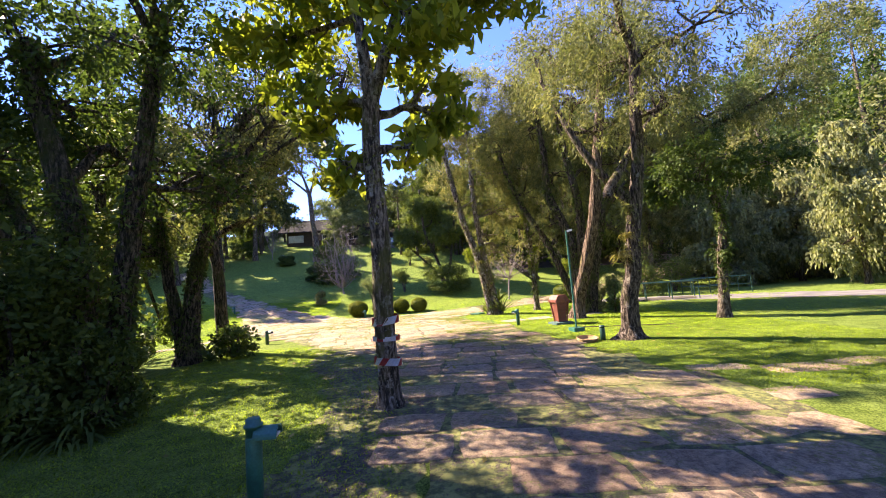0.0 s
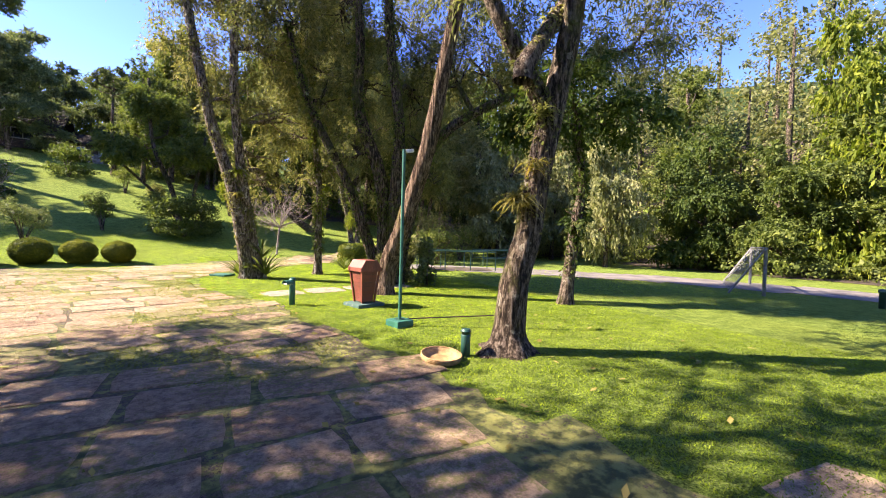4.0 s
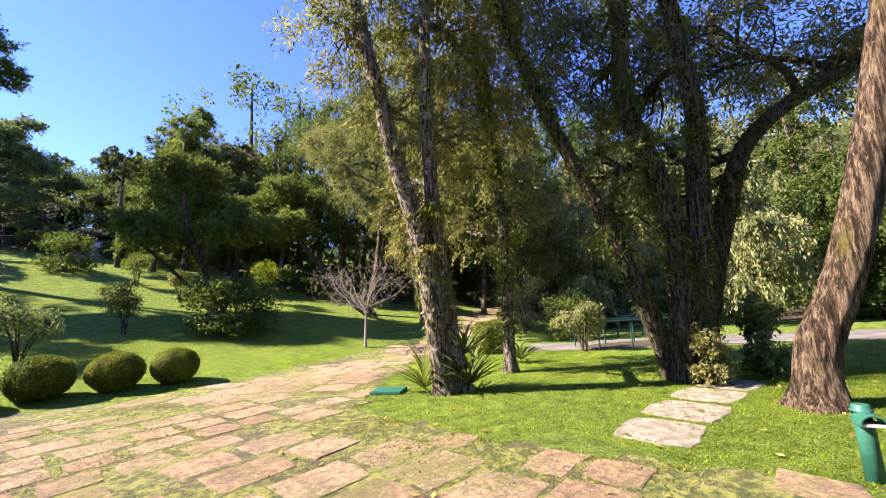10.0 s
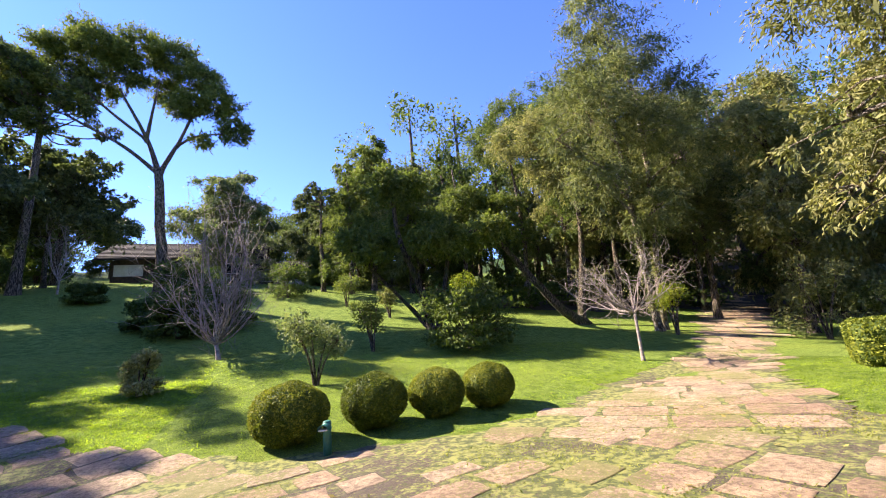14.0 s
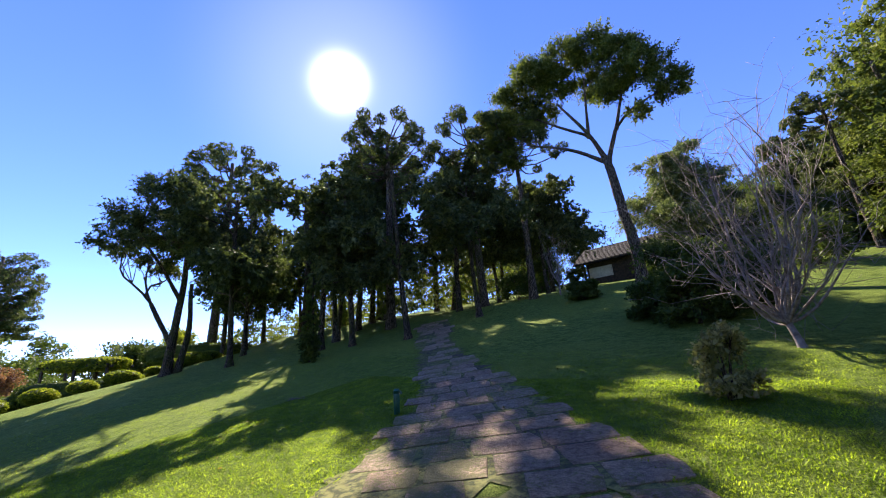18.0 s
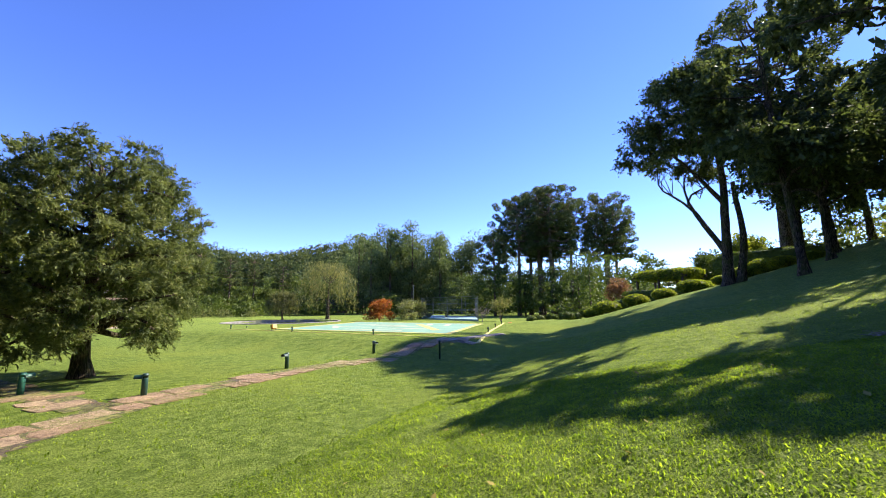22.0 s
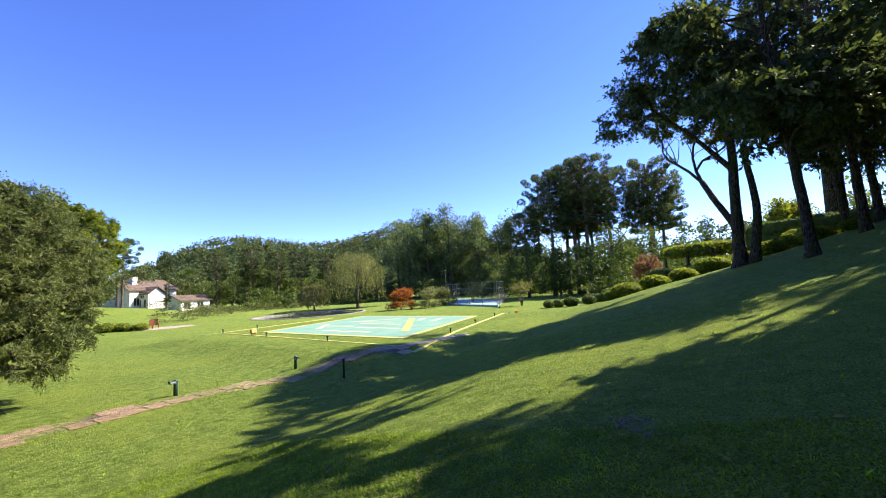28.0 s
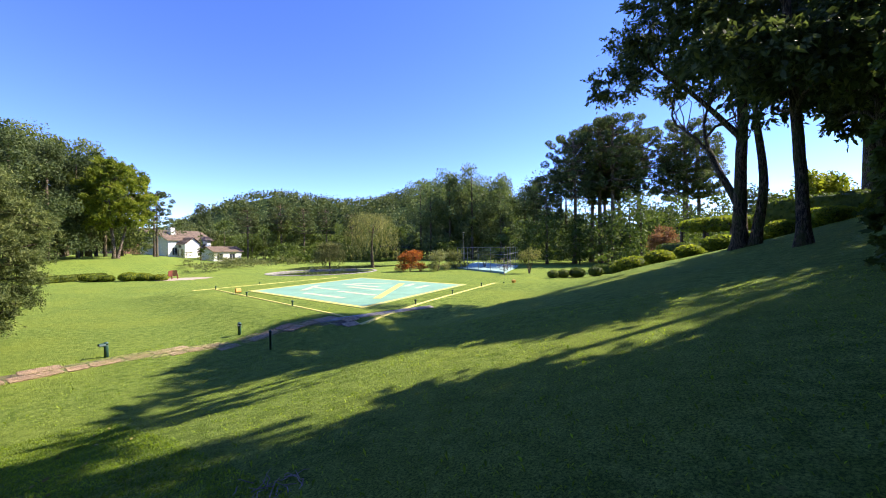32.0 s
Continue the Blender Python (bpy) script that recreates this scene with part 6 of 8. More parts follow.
for k, (x, y, s) in enumerate(((-58.5, 12.6, .8), (-59.4, 13.4, .85), (-60.2, 14.6, 1.0), (-60.0, 19.0, 1.3), (-60.8, 20.4, 1.4), (-60.6, 22.4, 1.5), (-61.4, 24.0, 1.2), (-60.8, 25.6, 1.1), (-60.4, 27.4, 1.0), (-59.5, 29.0, .8), (-57, 31.5, .75),
                               (-55.5, 32.4, .7), (-54, 33.2, .8), (-52.5, 34, .7), (-58.6, 30.4, .7), (-63.5, 29.5, 1.3), (-62.8, 27.2, 1.5), (-56, 36, 1.1), (-66, 20, 1.4))):
    copy_thing(ROWB, pose(x, y, gz(x, y), 0, 0, k * 50) @ Matrix.Diagonal((s, s, s, 1)))
clipped("hedge", (3.0, 1.4, 1.1), (-66.5, 15.6), "dark square-clipped hedge above the lawn", "hedge", 1500, .14, 70, .2, "", LEAF_DARK)
clipped("hedge", (12, 1.4, 1.3), (-64, 33.5), "long dark hedge behind the grove", "hedge", 2600, .18, 85, .2, "", LEAF_DARK)
YELL = clipped("pergola_vine", (7.0, 3.4, 1.2), (-61, 27.2), "mass of yellow-green vine over a pergola", "plant", 4200, .2, 45, .6, "", LEAF_LIGHT)
YELL.location.z = 4.35
perg = thing("pergola", (-61, 27.2, gz(-61, 27.2)), "dark wooden pergola carrying a vine", "pergola", turn=45)
for x in (-3, 0, 3):
    for y in (-1.3, 1.3):
        bm = bmesh.new()
        box(bm, (.2, .2, 3.4), (x, y, 1.2), bevel=.02)
        part("post", bm, WOOD_DARK, perg)
for y in (-1.3, 1.3):
    bm = bmesh.new()
    box(bm, (7.0, .14, .2), (0, y, 2.9), bevel=.02)
    part("beam", bm, WOOD_DARK, perg)
for k in range(8):
    bm = bmesh.new()
    box(bm, (.1, 3.4, .14), (-3.2 + k * .91, 0, 3.05), bevel=.015)
    part("rafter", bm, WOOD_DARK, perg)
RIM = clipped("bush", (2.7, 2.3, 1.25), (-53.7, 24.1), "rounded yellow-green bush on the lawn's rim", "shrub", 2600, .14, 0, 1, "bushes along the lawn's rim", LEAF_LIGHT)
for k, (x, y, s) in enumerate(((-51.9, 26.4, .85), (-50.0, 28.5, .9), (-58.5, 20.0, 1.0), (-57.2, 21.3, 1.25), (-47.4, 31.6, .75), (-46.2, 33.6, .7), (-48.6, 30.4, .62), (-50.5, 33.5, 1.0), (-59.2, 24.0, 1.15), (-56.4, 29.5, 1.2), (-44.6, 34.8, .5))):
    copy_thing(RIM, pose(x, y, gz(x, y) - .05, 0, 0, k * 50) @ Matrix.Diagonal((s, s, s, 1)))
clipped("hedge", (9, 1.4, 1.9), (-51.5, 34.2), "long dark hedge behind the grove", "hedge", 3600, .16, 60, .2, "", LEAF_DARK)
clipped("hedge", (8, 1.4, 1.5), (-56.8, 26.0), "long dark clipped hedge before the pergola", "hedge", 3000, .16, 50, .2, "", LEAF_DARK)
shrub((-56.5, 33.6), 4.4, 2.0, LEAF_LIGHT, "small sunlit yellow-green tree on the crest", 408, 5200, .2, bare=.2)
shrub((-62.5, 31.5), 5.2, 2.4, LEAF_DARK, "dark round tree behind the crest", 409, 5200, .24, bare=.05)
shrub((-65.5, 21.8), 4.8, 1.7, LEAF_PINK, "reddish-leaved small tree by the pergola", 401, 3600, .17, bare=.35)
shrub((-58.8, -10), 3.2, 2.4, LEAF_RED, "red and orange autumn shrub beside the court", 402, 3600, .17, bare=.02)
shrub((-62, -7.4), 3.0, 2.2, LEAF_WEEP, "grey-leaved shrub beside the court", 403, 2400, .16, bare=.05)
shrub((-67, -8), 3.4, 2.2, LEAF_OLIVE, "olive shrub beside the court", 404, 2400, .16, bare=.05)
shrub((-71, -5.2), 3.8, 2.2, LEAF_OLIVE, "thin autumn-leaved small tree by the court", 405, 1600, .14, bare=.3)
shrub((-63.5, 7.0), 3.4, 1.8, LEAF_OLIVE, "thin brownish tree at the court's corner", 406, 1500, .13, bare=.3)
bare_tree((-58.8, 6.2), 2.6, 1.3, 12, "small leafless white-twigged tree", 407, None, .5, .04, .5)

# willows and single trees
def willow(base, h, w, seed, label):
    rng = np.random.default_rng(seed)
    t = tree("willow", base, [([(0, 0, 0), (.1, 0, h * .3), (0, .1, h * .6)], .03 * h, .012 * h)], [(math.cos(a) * w * .4, math.sin(a) * w * .4, h * .78, w * .5, w * .5, h * .14) for a in (0, 1.3, 2.6, 3.9, 5.2)],
             BARK_DARK, LEAF_OLIVE, label, n=2600, size=.26, seed=seed, hang=1.0, slim=.25, twigs=False)
    pts = []
    for _ in range(170):
        a, o = rng.random() * math.tau, w * (.35 + .65 * rng.random())
        z1 = h * (.88 - .3 * (o / w) ** 2)
        z0 = h * (.12 + .35 * rng.random())
        k = 22
        pts.append(np.stack([np.full(k, math.cos(a) * o), np.full(k, math.sin(a) * o), np.linspace(z1, z0, k)], -1) + rng.normal(size=(k, 3)) * .12)
    part("frond_curtain", mesh_of("fronds", *leaf_shape(np.concatenate(pts), .34, rng, 0, .22, 1.6)), LEAF_OLIVE, t)
    return t


willow((-63.5, -24.6), 11, 5.2, 411, "yellowing weeping willow on the lake shore")
willow((-57, -28.2), 5.2, 2.6, 412, "small weeping willow beside the pond")
for k, (x, y, s) in enumerate(((-97, 4.5, 1.05), (-92.5, 1.0, .9), (-100, 1.5, 1.0), (-95, 7.6, 1.0), (-103.5, 6.5, .95), (-99, 11, .9), (-105, 17.5, .98), (-109, 19, .9), (-89, -3, .62), (-101.5, 4.2, .86), (-107, 17.2, .86))):
    if k == 0:
        AW = araucaria((x, y), 26.5, 5.6, 421, "tall araucaria pine in a valley group", 8, 9, "araucarias in the valley", .8)
    else:
        copy_thing(AW, pose(x, y, gz(x, y), 0, 0, k * 71) @ Matrix.Diagonal((s, s, s, 1)))
def arc(az0, az1, r0, r1, n, seed):
    rng = np.random.default_rng(seed)
    out = []
    for _ in range(n):
        a, r = radians(az0 + (az1 - az0) * rng.random()), r0 + (r1 - r0) * rng.random()
        out.append((-16 - math.sin(a) * r, 30 + math.cos(a) * r))
    return out


def dry(spots):
    return [(x, y) for x, y in spots if math.hypot((x + 66) / 17, (y + 37) / 13) > 1 and not (-75 < x < -45 and -110 < y < -78)]


wood_mass("valley_wood", dry(arc(112, 133, 112, 150, 40, 21)), 19, 27, 6.5, LEAF_BLUE, "tall pale eucalyptus wood across the valley", 3400, .5, 11)
wood_mass("valley_wood_dark", dry(arc(133, 160, 128, 170, 46, 22)), 7, 13.5, 5, LEAF_DARK, "dark wood across the lake", 2400, .5, 12)
wood_mass("valley_wood_green", dry(arc(150, 170, 120, 165, 30, 23)), 6, 13, 5, LEAF_FAR, "green wood behind the white house", 2400, .5, 13)
wood_mass("valley_conifers", [(-74.8, 17.4), (-77, 15.4), (-99.5, 7.4), (-93, 9.5), (-108, 18), (-96, 13.5), (-110, 22), (-112, 9), (-104, 12.5), (-90, 3)], 6, 11, 3.6, LEAF_DARK, "dark conifers below the araucarias", 1300, .35, 14)
wood_mass("valley_understory", dry(arc(110, 152, 104, 128, 70, 27)), 2.5, 6, 5, LEAF_DARK, "dark understory at the foot of the valley woods", 420, .6, 18, 0, False)
wood_mass("araucaria_understory", scatter(-120, -84, -12, 26, 4.2, 48), 5, 10.5, 4.4, LEAF_DARK, "dark bushes at the feet of the araucarias", 900, .4, 19, 0, False)
wood_mass("valley_wood_west", arc(72, 112, 120, 170, 52, 24), 11, 17, 6, LEAF_FAR, "wood on the far western slope", 900, .75, 15)
wood_mass("garden_wood", arc(171, 205, 96, 122, 40, 25), 18, 25, 6.5, LEAF_MID, "tall wood beyond the lower garden", 5200, .42, 16)
wood_mass("garden_wood_near", [(-28, -60), (-24, -54), (-20, -50), (-15, -46), (-8, -42), (-32.5, -66), (-22, -62), (-26, -68), (-17, -57), (-36, -72), (-30, -74), (-12, -52)], 17, 22, 6.0, LEAF_FAR, "dense dark wood on the edge of the lower garden", 11000, .32, 36)
b = (-32.2, -55.5)
placed("tree", b, [([(-32.2, -55.5, 2.2), (-31.8, -55.6, 8), (-31.4, -55.5, 15)], .32, .12), ([(-32.6, -55.3, 2.2), (-33.8, -55.2, 8), (-34.6, -55.2, 13)], .26, .1)],
       [(-32.6 + 4.2 * math.cos(k * 2.4) * (1 - (k / 21 - .45) ** 2 * 2.2), -55.5 + 4.2 * math.sin(k * 2.4) * (1 - (k / 21 - .45) ** 2 * 2.2), 8.2 + .47 * k, 2.0, 2.0, 1.3) for k in range(22)],
       BARK, LEAF_LIGHT, "tall yellowing tree with bare forked stems above the garden", n=80000, size=.26, seed=371, clumps=20, spray=True, hang=.2, twigs=False)
wood_mass("garden_shrubs", dry(arc(146, 163, 70, 112, 44, 26)), .8, 1.9, 2.0, LEAF_OLIVE, "low mixed garden shrubs before the white house", 420, .2, 17, 0, False)
# wooded hills
rngh = np.random.default_rng(9)
hx, hy = [], []
while len(hx) < 5200:
    a, r = radians(95 + 95 * rngh.random()), 170 + 480 * rngh.random() ** .8
    x, y = -16 - math.sin(a) * r, 30 + math.cos(a) * r
    if gz(x, y) > 4 or r > 230:
        hx.append(x)
        hy.append(y)
hx, hy = np.array(hx), np.array(hy)
cent = np.stack([hx, hy, ground(hx, hy) + 3.2], -1)
pts_ = np.repeat(cent, 26, 0) + rngh.normal(size=(len(cent) * 26, 3)) * [2.3, 2.3, 2.6]
tagged(part("hill_forest", mesh_of("hill_forest", *leaf_shape(pts_, 1.9, rngh, .6, .75)), LEAF_FAR), "dark green forest over the far hills", "forest", kind="stuff")

# ---------------------------------------------------------------- houses
def gable_roof(size, height, over, thick=.16):
    """A gabled roof: two thick sloping sheets and their gable ends."""
    w, d = size[0] / 2 + over, size[1] / 2 + over
    bm = bmesh.new()
    for s in (-1, 1):
        top = [bm.verts.new(p) for p in ((-w, 0, height), (w, 0, height), (w, s * d, 0), (-w, s * d, 0))]
        low = [bm.verts.new((v.co.x, v.co.y, v.co.z - thick)) for v in top]
        bm.faces.new(top)
        bm.faces.new(low[::-1])
        for i in range(4):
            bm.faces.new((top[i], top[(i + 1) % 4], low[(i + 1) % 4], low[i]))
    bmesh.ops.recalc_face_normals(bm, faces=bm.faces)
    return bm


def tile_course(size, height, over, s, f, n):
    """One course of tiles standing proud of a gabled roof."""
    w, d = size[0] / 2 + over, size[1] / 2 + over
    bm = bmesh.new()
    return box(bm, (2 * w, d / n * .6, .07), (0, s * d * f, height * (1 - f) + .03), (-s * math.degrees(math.atan2(height, d)), 0, 0), .02)


def walls(size, h, openings, thick=.3):
    """Four walls of a house, the front one cut through by its openings (x, z, width, height)."""
    w, d = size
    bm = bmesh.new()
    box(bm, (w, thick, h), (0, d / 2, h / 2))
    for s in (-1, 1):
        box(bm, (thick, d - thick * 2, h), (s * (w / 2 - thick / 2), 0, h / 2))
    xs = sorted({-w / 2, w / 2, *[o[0] - o[2] / 2 for o in openings], *[o[0] + o[2] / 2 for o in openings]})
    zs = sorted({0, h, *[o[1] for o in openings], *[o[1] + o[3] for o in openings]})
    for x0, x1 in zip(xs, xs[1:]):
        for z0, z1 in zip(zs, zs[1:]):
            cx, cz = (x0 + x1) / 2, (z0 + z1) / 2
            if not any(abs(cx - o[0]) < o[2] / 2 and o[1] < cz < o[1] + o[3] for o in openings):
                box(bm, (x1 - x0, thick, z1 - z0), (cx, -d / 2, cz))
    return bm


def house(name, at, turn, size, h, roof_h, wall, roof, openings, label, over=.6, trim=WHITE, tiles=9, chimney=None):
    t = thing(name, at, label, "house", turn=turn)
    part("wall", walls(size, h, openings), wall, t)
    r = part("roof", gable_roof(size, roof_h, over), roof, t)
    r.location.z = h
    for s in (-1, 1):
        for k in range(tiles):
            part("tile_course", tile_course(size, roof_h, over, s, (k + .5) / tiles, tiles), roof, r)
    for s in (-1, 1):
        bm = bmesh.new()
        a = [bm.verts.new((s * (size[0] / 2 - dx), y, z)) for dx in (0, .25) for y, z in ((-size[1] / 2, h - .2), (size[1] / 2, h - .2), (0, h + roof_h - .2))]
        for f in ((0, 1, 2), (5, 4, 3), (0, 3, 4, 1), (1, 4, 5, 2), (2, 5, 3, 0)):
            bm.faces.new([a[i] for i in f])
        bmesh.ops.recalc_face_normals(bm, faces=bm.faces)
        part("gable", bm, wall, t)
    for x, z, w, hh in openings:
        win = part("window", walls_frame(w, hh), trim, t)
        win.location = (x, -size[1] / 2, z + hh / 2)
        bm = bmesh.new()
        box(bm, (w - .1, .02, hh - .1), (0, .05, 0))
        part("pane", bm, GLASS, win)
    if chimney:
        bm = bmesh.new()
        box(bm, (chimney[2], chimney[2], chimney[3]), (chimney[0], chimney[1], h + chimney[3] / 2), bevel=.03)
        part("chimney", bm, trim, t)
    return t


def walls_frame(w, h):
    bm = bmesh.new()
    for s in (-1, 1):
        box(bm, (.09, .14, h), (s * (w / 2 - .045), 0, 0))
        box(bm, (w - .18, .14, .09), (0, 0, s * (h / 2 - .045)))
    box(bm, (.05, .1, h - .18), (0, 0, 0))
    return bm


zh = gz(-20, 65)
house("house", (-18.45, 66.58, zh - .6), 4, (12.6, 7), 2.5, 2.6, WOOD_DARK, ROOF_DARK, [(-4.9, .9, 2.4, 1.15), (.3, .9, 2.2, 1.15), (4.2, .9, 1.8, 1.15)], "long low dark timber house under a weathered roof", 1.1, tiles=11)
house("house", (-9.0, 64.0, gz(-9.0, 62.0) - .5), 4, (5.0, 4.5), 2.0, 1.3, WOOD_DARK, ROOF_DARK, [(-1.2, .7, 2.2, 1.0), (1.5, .7, 1.0, 1.0)], "small dark timber outbuilding with pale windows", .7)
bl = thing("window_blind", (-23.1, 62.7, zh + .88), "white blinds drawn down over a house window", "blind", turn=4)
for x in (-.56, .56):
    bm = bmesh.new()
    box(bm, (1.06, .03, 1.0), (x, 0, 0), bevel=.008)
    part("blind", bm, WHITE, bl)
wall_ = thing("garden_wall", (-2.5, 58.5, gz(-2.5, 58.5)), "low pale stone retaining wall on the slope", "wall", kind="structure", turn=4)
rngw = np.random.default_rng(3)
for r in range(3):
    for k in range(14):
        bm = bmesh.new()
        box(bm, (.88, .4, .34), (-6.2 + k * .92 + (r % 2) * .4, rngw.normal() * .02, .1 + r * .36), (0, 0, rngw.normal()), .03)
        part("stone", bm, STONE, wall_)
# the white house across the garden
house("villa", (-53.8, -102.3, gz(-53.8, -102.3) - .2), 201, (13, 11), 4.6, 3.0, WHITE, ROOF_BROWN, [(-4.6, .5, 1.6, 2.1), (-2.0, .5, 1.6, 2.1), (.6, .5, 1.6, 2.1), (-3.4, 3.0, 1.4, 1.1), (3.6, 1.2, 2.2, 2.4)], "white villa under a weathered brown tiled roof", .7, chimney=(-3.4, -2.6, 1.3, 3.6))
house("villa", (-54.6, -95.6, gz(-54.6, -95.6) - .2), 111, (4.2, 4.4), 3.9, 1.9, WHITE, ROOF_BROWN, [(-.9, .5, 1.0, 2.0), (.9, .5, 1.0, 2.0), (0, 2.8, 1.4, .9)], "white gabled bay of the villa with windows", .5, tiles=5)
house("villa", (-61.1, -89.2, gz(-61.1, -89.2) - .2), 201, (9, 5), 2.7, 1.5, WHITE, ROOF_BROWN, [(-2.6, .3, 2.0, 1.9), (1.4, .3, 2.0, 1.9)], "low white wing of the villa with a terracotta roof", .6, tiles=6)
house("villa", (-45.7, -116, gz(-45.7, -116) - .2), 190, (11, 9), 5.6, 3.2, ROOF_RED, ROOF_BROWN, [(-2.4, 2.6, 1.6, 1.4), (1.8, 2.6, 1.6, 1.4)], "brick gabled house behind the villa", .8)
house("boathouse", (-100, -58, .2), 125, (9, 5), 2.4, 1.6, ROOF_RED, ROOF_DARK, [(-2, .5, 1.6, 1.3), (2, .5, 1.6, 1.3)], "low brick house on the far lake shore", .7)
for x, y, k in ((-40.8, -66.5, .5), (-77.5, -73.2, .58), (-86, -75, .6), (-76.5, -85, .66), (-70, -93, .6), (-92, -70, .55)):
    copy_thing(AW, pose(x, y, gz(x, y) - .2, 0, 0, x * 7) @ Matrix.Diagonal((k, k, k, 1)))
spire = wood_mass("conifer", [(0, 0)], 17.6, 18, 3.0, LEAF_PINE, "tall dark conifer behind the villa", 5000, .4, 53)
spire.location = (-63.4, -112, gz(-63.4, -112) - .1)
tagged(spire, category="tree", kind="thing")
cyp = wood_mass("cypress", [(0, 0)], 10.4, 10.6, .8, LEAF_DARK, "slim dark column cypress before the villa", 1500, .3, 51)
cyp.location = (-54.0, -83.1, gz(-54, -83.1) - .1)
tagged(cyp, category="tree", kind="thing")
pole_t = thing("timber_pole", (-42.4, -75.8, gz(-42.4, -75.8)), "tall brown timber utility pole by the villa", "pole")
bm = bmesh.new()
rod(bm, (0, 0, -.3), (0, 0, 11), .26, .18)
part("pole", bm, WOOD_DARK, pole_t)

# ---------------------------------------------------------------- things beside the path
def bollard(at, h, turn, label, hooded=True, dark=False):
    """A green garden light: a round post with a cap and a half-round lamp hood."""
    paint = GREEN_DARK if dark else GREEN_PAINT
    t = thing("garden_light", (at[0], at[1], gz(*at[:2])), label, "garden light", "garden lights", turn=turn)
    bm = bmesh.new()
    lathe(bm, [(.062, -.08), (.062, h * .78), (.058, h * .8)], 18)
    part("post", bm, paint, t)
    bm = bmesh.new()
    lathe(bm, [(.058, h * .8), (.058, h * .9), (.072, h * .905), (.072, h * .93), (.058, h * .935), (.058, h * .985), (.05, h)], 18)
    part("cap", bm, paint, t)
    if not hooded:
        return t
    bm = bmesh.new()
    n = 12
    ring = []
    for y in (-.02, -.20):
        ring.append([bm.verts.new((.085 * math.cos(math.pi * k / n), y, h * .78 + .085 * math.sin(math.pi * k / n))) for k in range(n + 1)])
        ring.append([bm.verts.new((.075 * math.cos(math.pi * k / n), y, h * .78 + .075 * math.sin(math.pi * k / n))) for k in range(n + 1)])
    for a, c in ((ring[0], ring[2]), (ring[1], ring[3]), (ring[0], ring[1]), (ring[2], ring[3])):
        for k in range(n):
            bm.faces.new((a[k], a[k + 1], c[k + 1], c[k]))
    bmesh.ops.recalc_face_normals(bm, faces=bm.faces)
    hood = part("hood", bm, paint, t)
    bm = bmesh.new()
    box(bm, (.14, .15, .02), (0, -.11, h * .78 + .004), bevel=.004)
    part("lens", bm, WHITE, hood, "white lamp glass")
    return t


bollard((2.62, 14.42), .58, -63, "green garden light with a white-lined hood in the grass")
bollard((-1.6, 3.24), .70, 95, "green garden light with a boxy blue-green hood")
bollard((3.82, 9.78), .36, 200, "short dark green garden post beside a tree", False, True)
bollard((-6.6, 14.6), .5, 80, "dark garden light at a tree's foot", dark=True)
for k, (x, y, lab) in enumerate(((-16.6, 14.95, "green garden light beside the narrow path"), (-20.85, 14.6, "green garden light at the path's edge in the sun"), (-24.9, 15.0, "green garden light near the landing pad"),
                                 (-14.9, 28.0, "garden light beside the climbing path"), (-15.4, 12.2, "garden light by the path spur"), (-5.05, 24.95, "white-hooded garden light by a boxwood ball"))):
    bollard((x, y), .5, 40 + k * 60, lab, dark=k < 3)
post = thing("marker_post", (-24.65, 18.2, gz(-24.65, 18.2)), "slim dark green marker post on the lawn", "post")
bm = bmesh.new()
lathe(bm, [(.035, -.1), (.035, .58), (.05, .6), (.05, .66), (.02, .68)], 12)
part("post", bm, GREEN_DARK, post)
post = thing("marker_post", (16.2, 8.1, gz(16.2, 8.1)), "short dark post beside the drive", "post")
bm = bmesh.new()
lathe(bm, [(.07, -.1), (.07, .4), (.09, .42), (.09, .5), (.03, .52)], 12)
part("post", bm, GREEN_DARK, post)

# the litter bin: a tapered slatted box under a hipped lid, on a green plinth
BIN = thing("litter_bin", (3.98, 13.76, gz(3.98, 13.76)), "red-stained slatted wooden litter bin on a green plinth", "bin", turn=13)
BIN.scale = (.9, .9, .95)
bm = bmesh.new()
box(bm, (.74, .66, .08), (0, 0, .04), bevel=.012)
part("plinth", bm, PLINTH, BIN, "green-painted plinth")
LO, HI, ZB, ZT = .165, .25, .09, .83


def bin_at(z):
    return LO + (HI - LO) * (z - ZB) / (ZT - ZB)


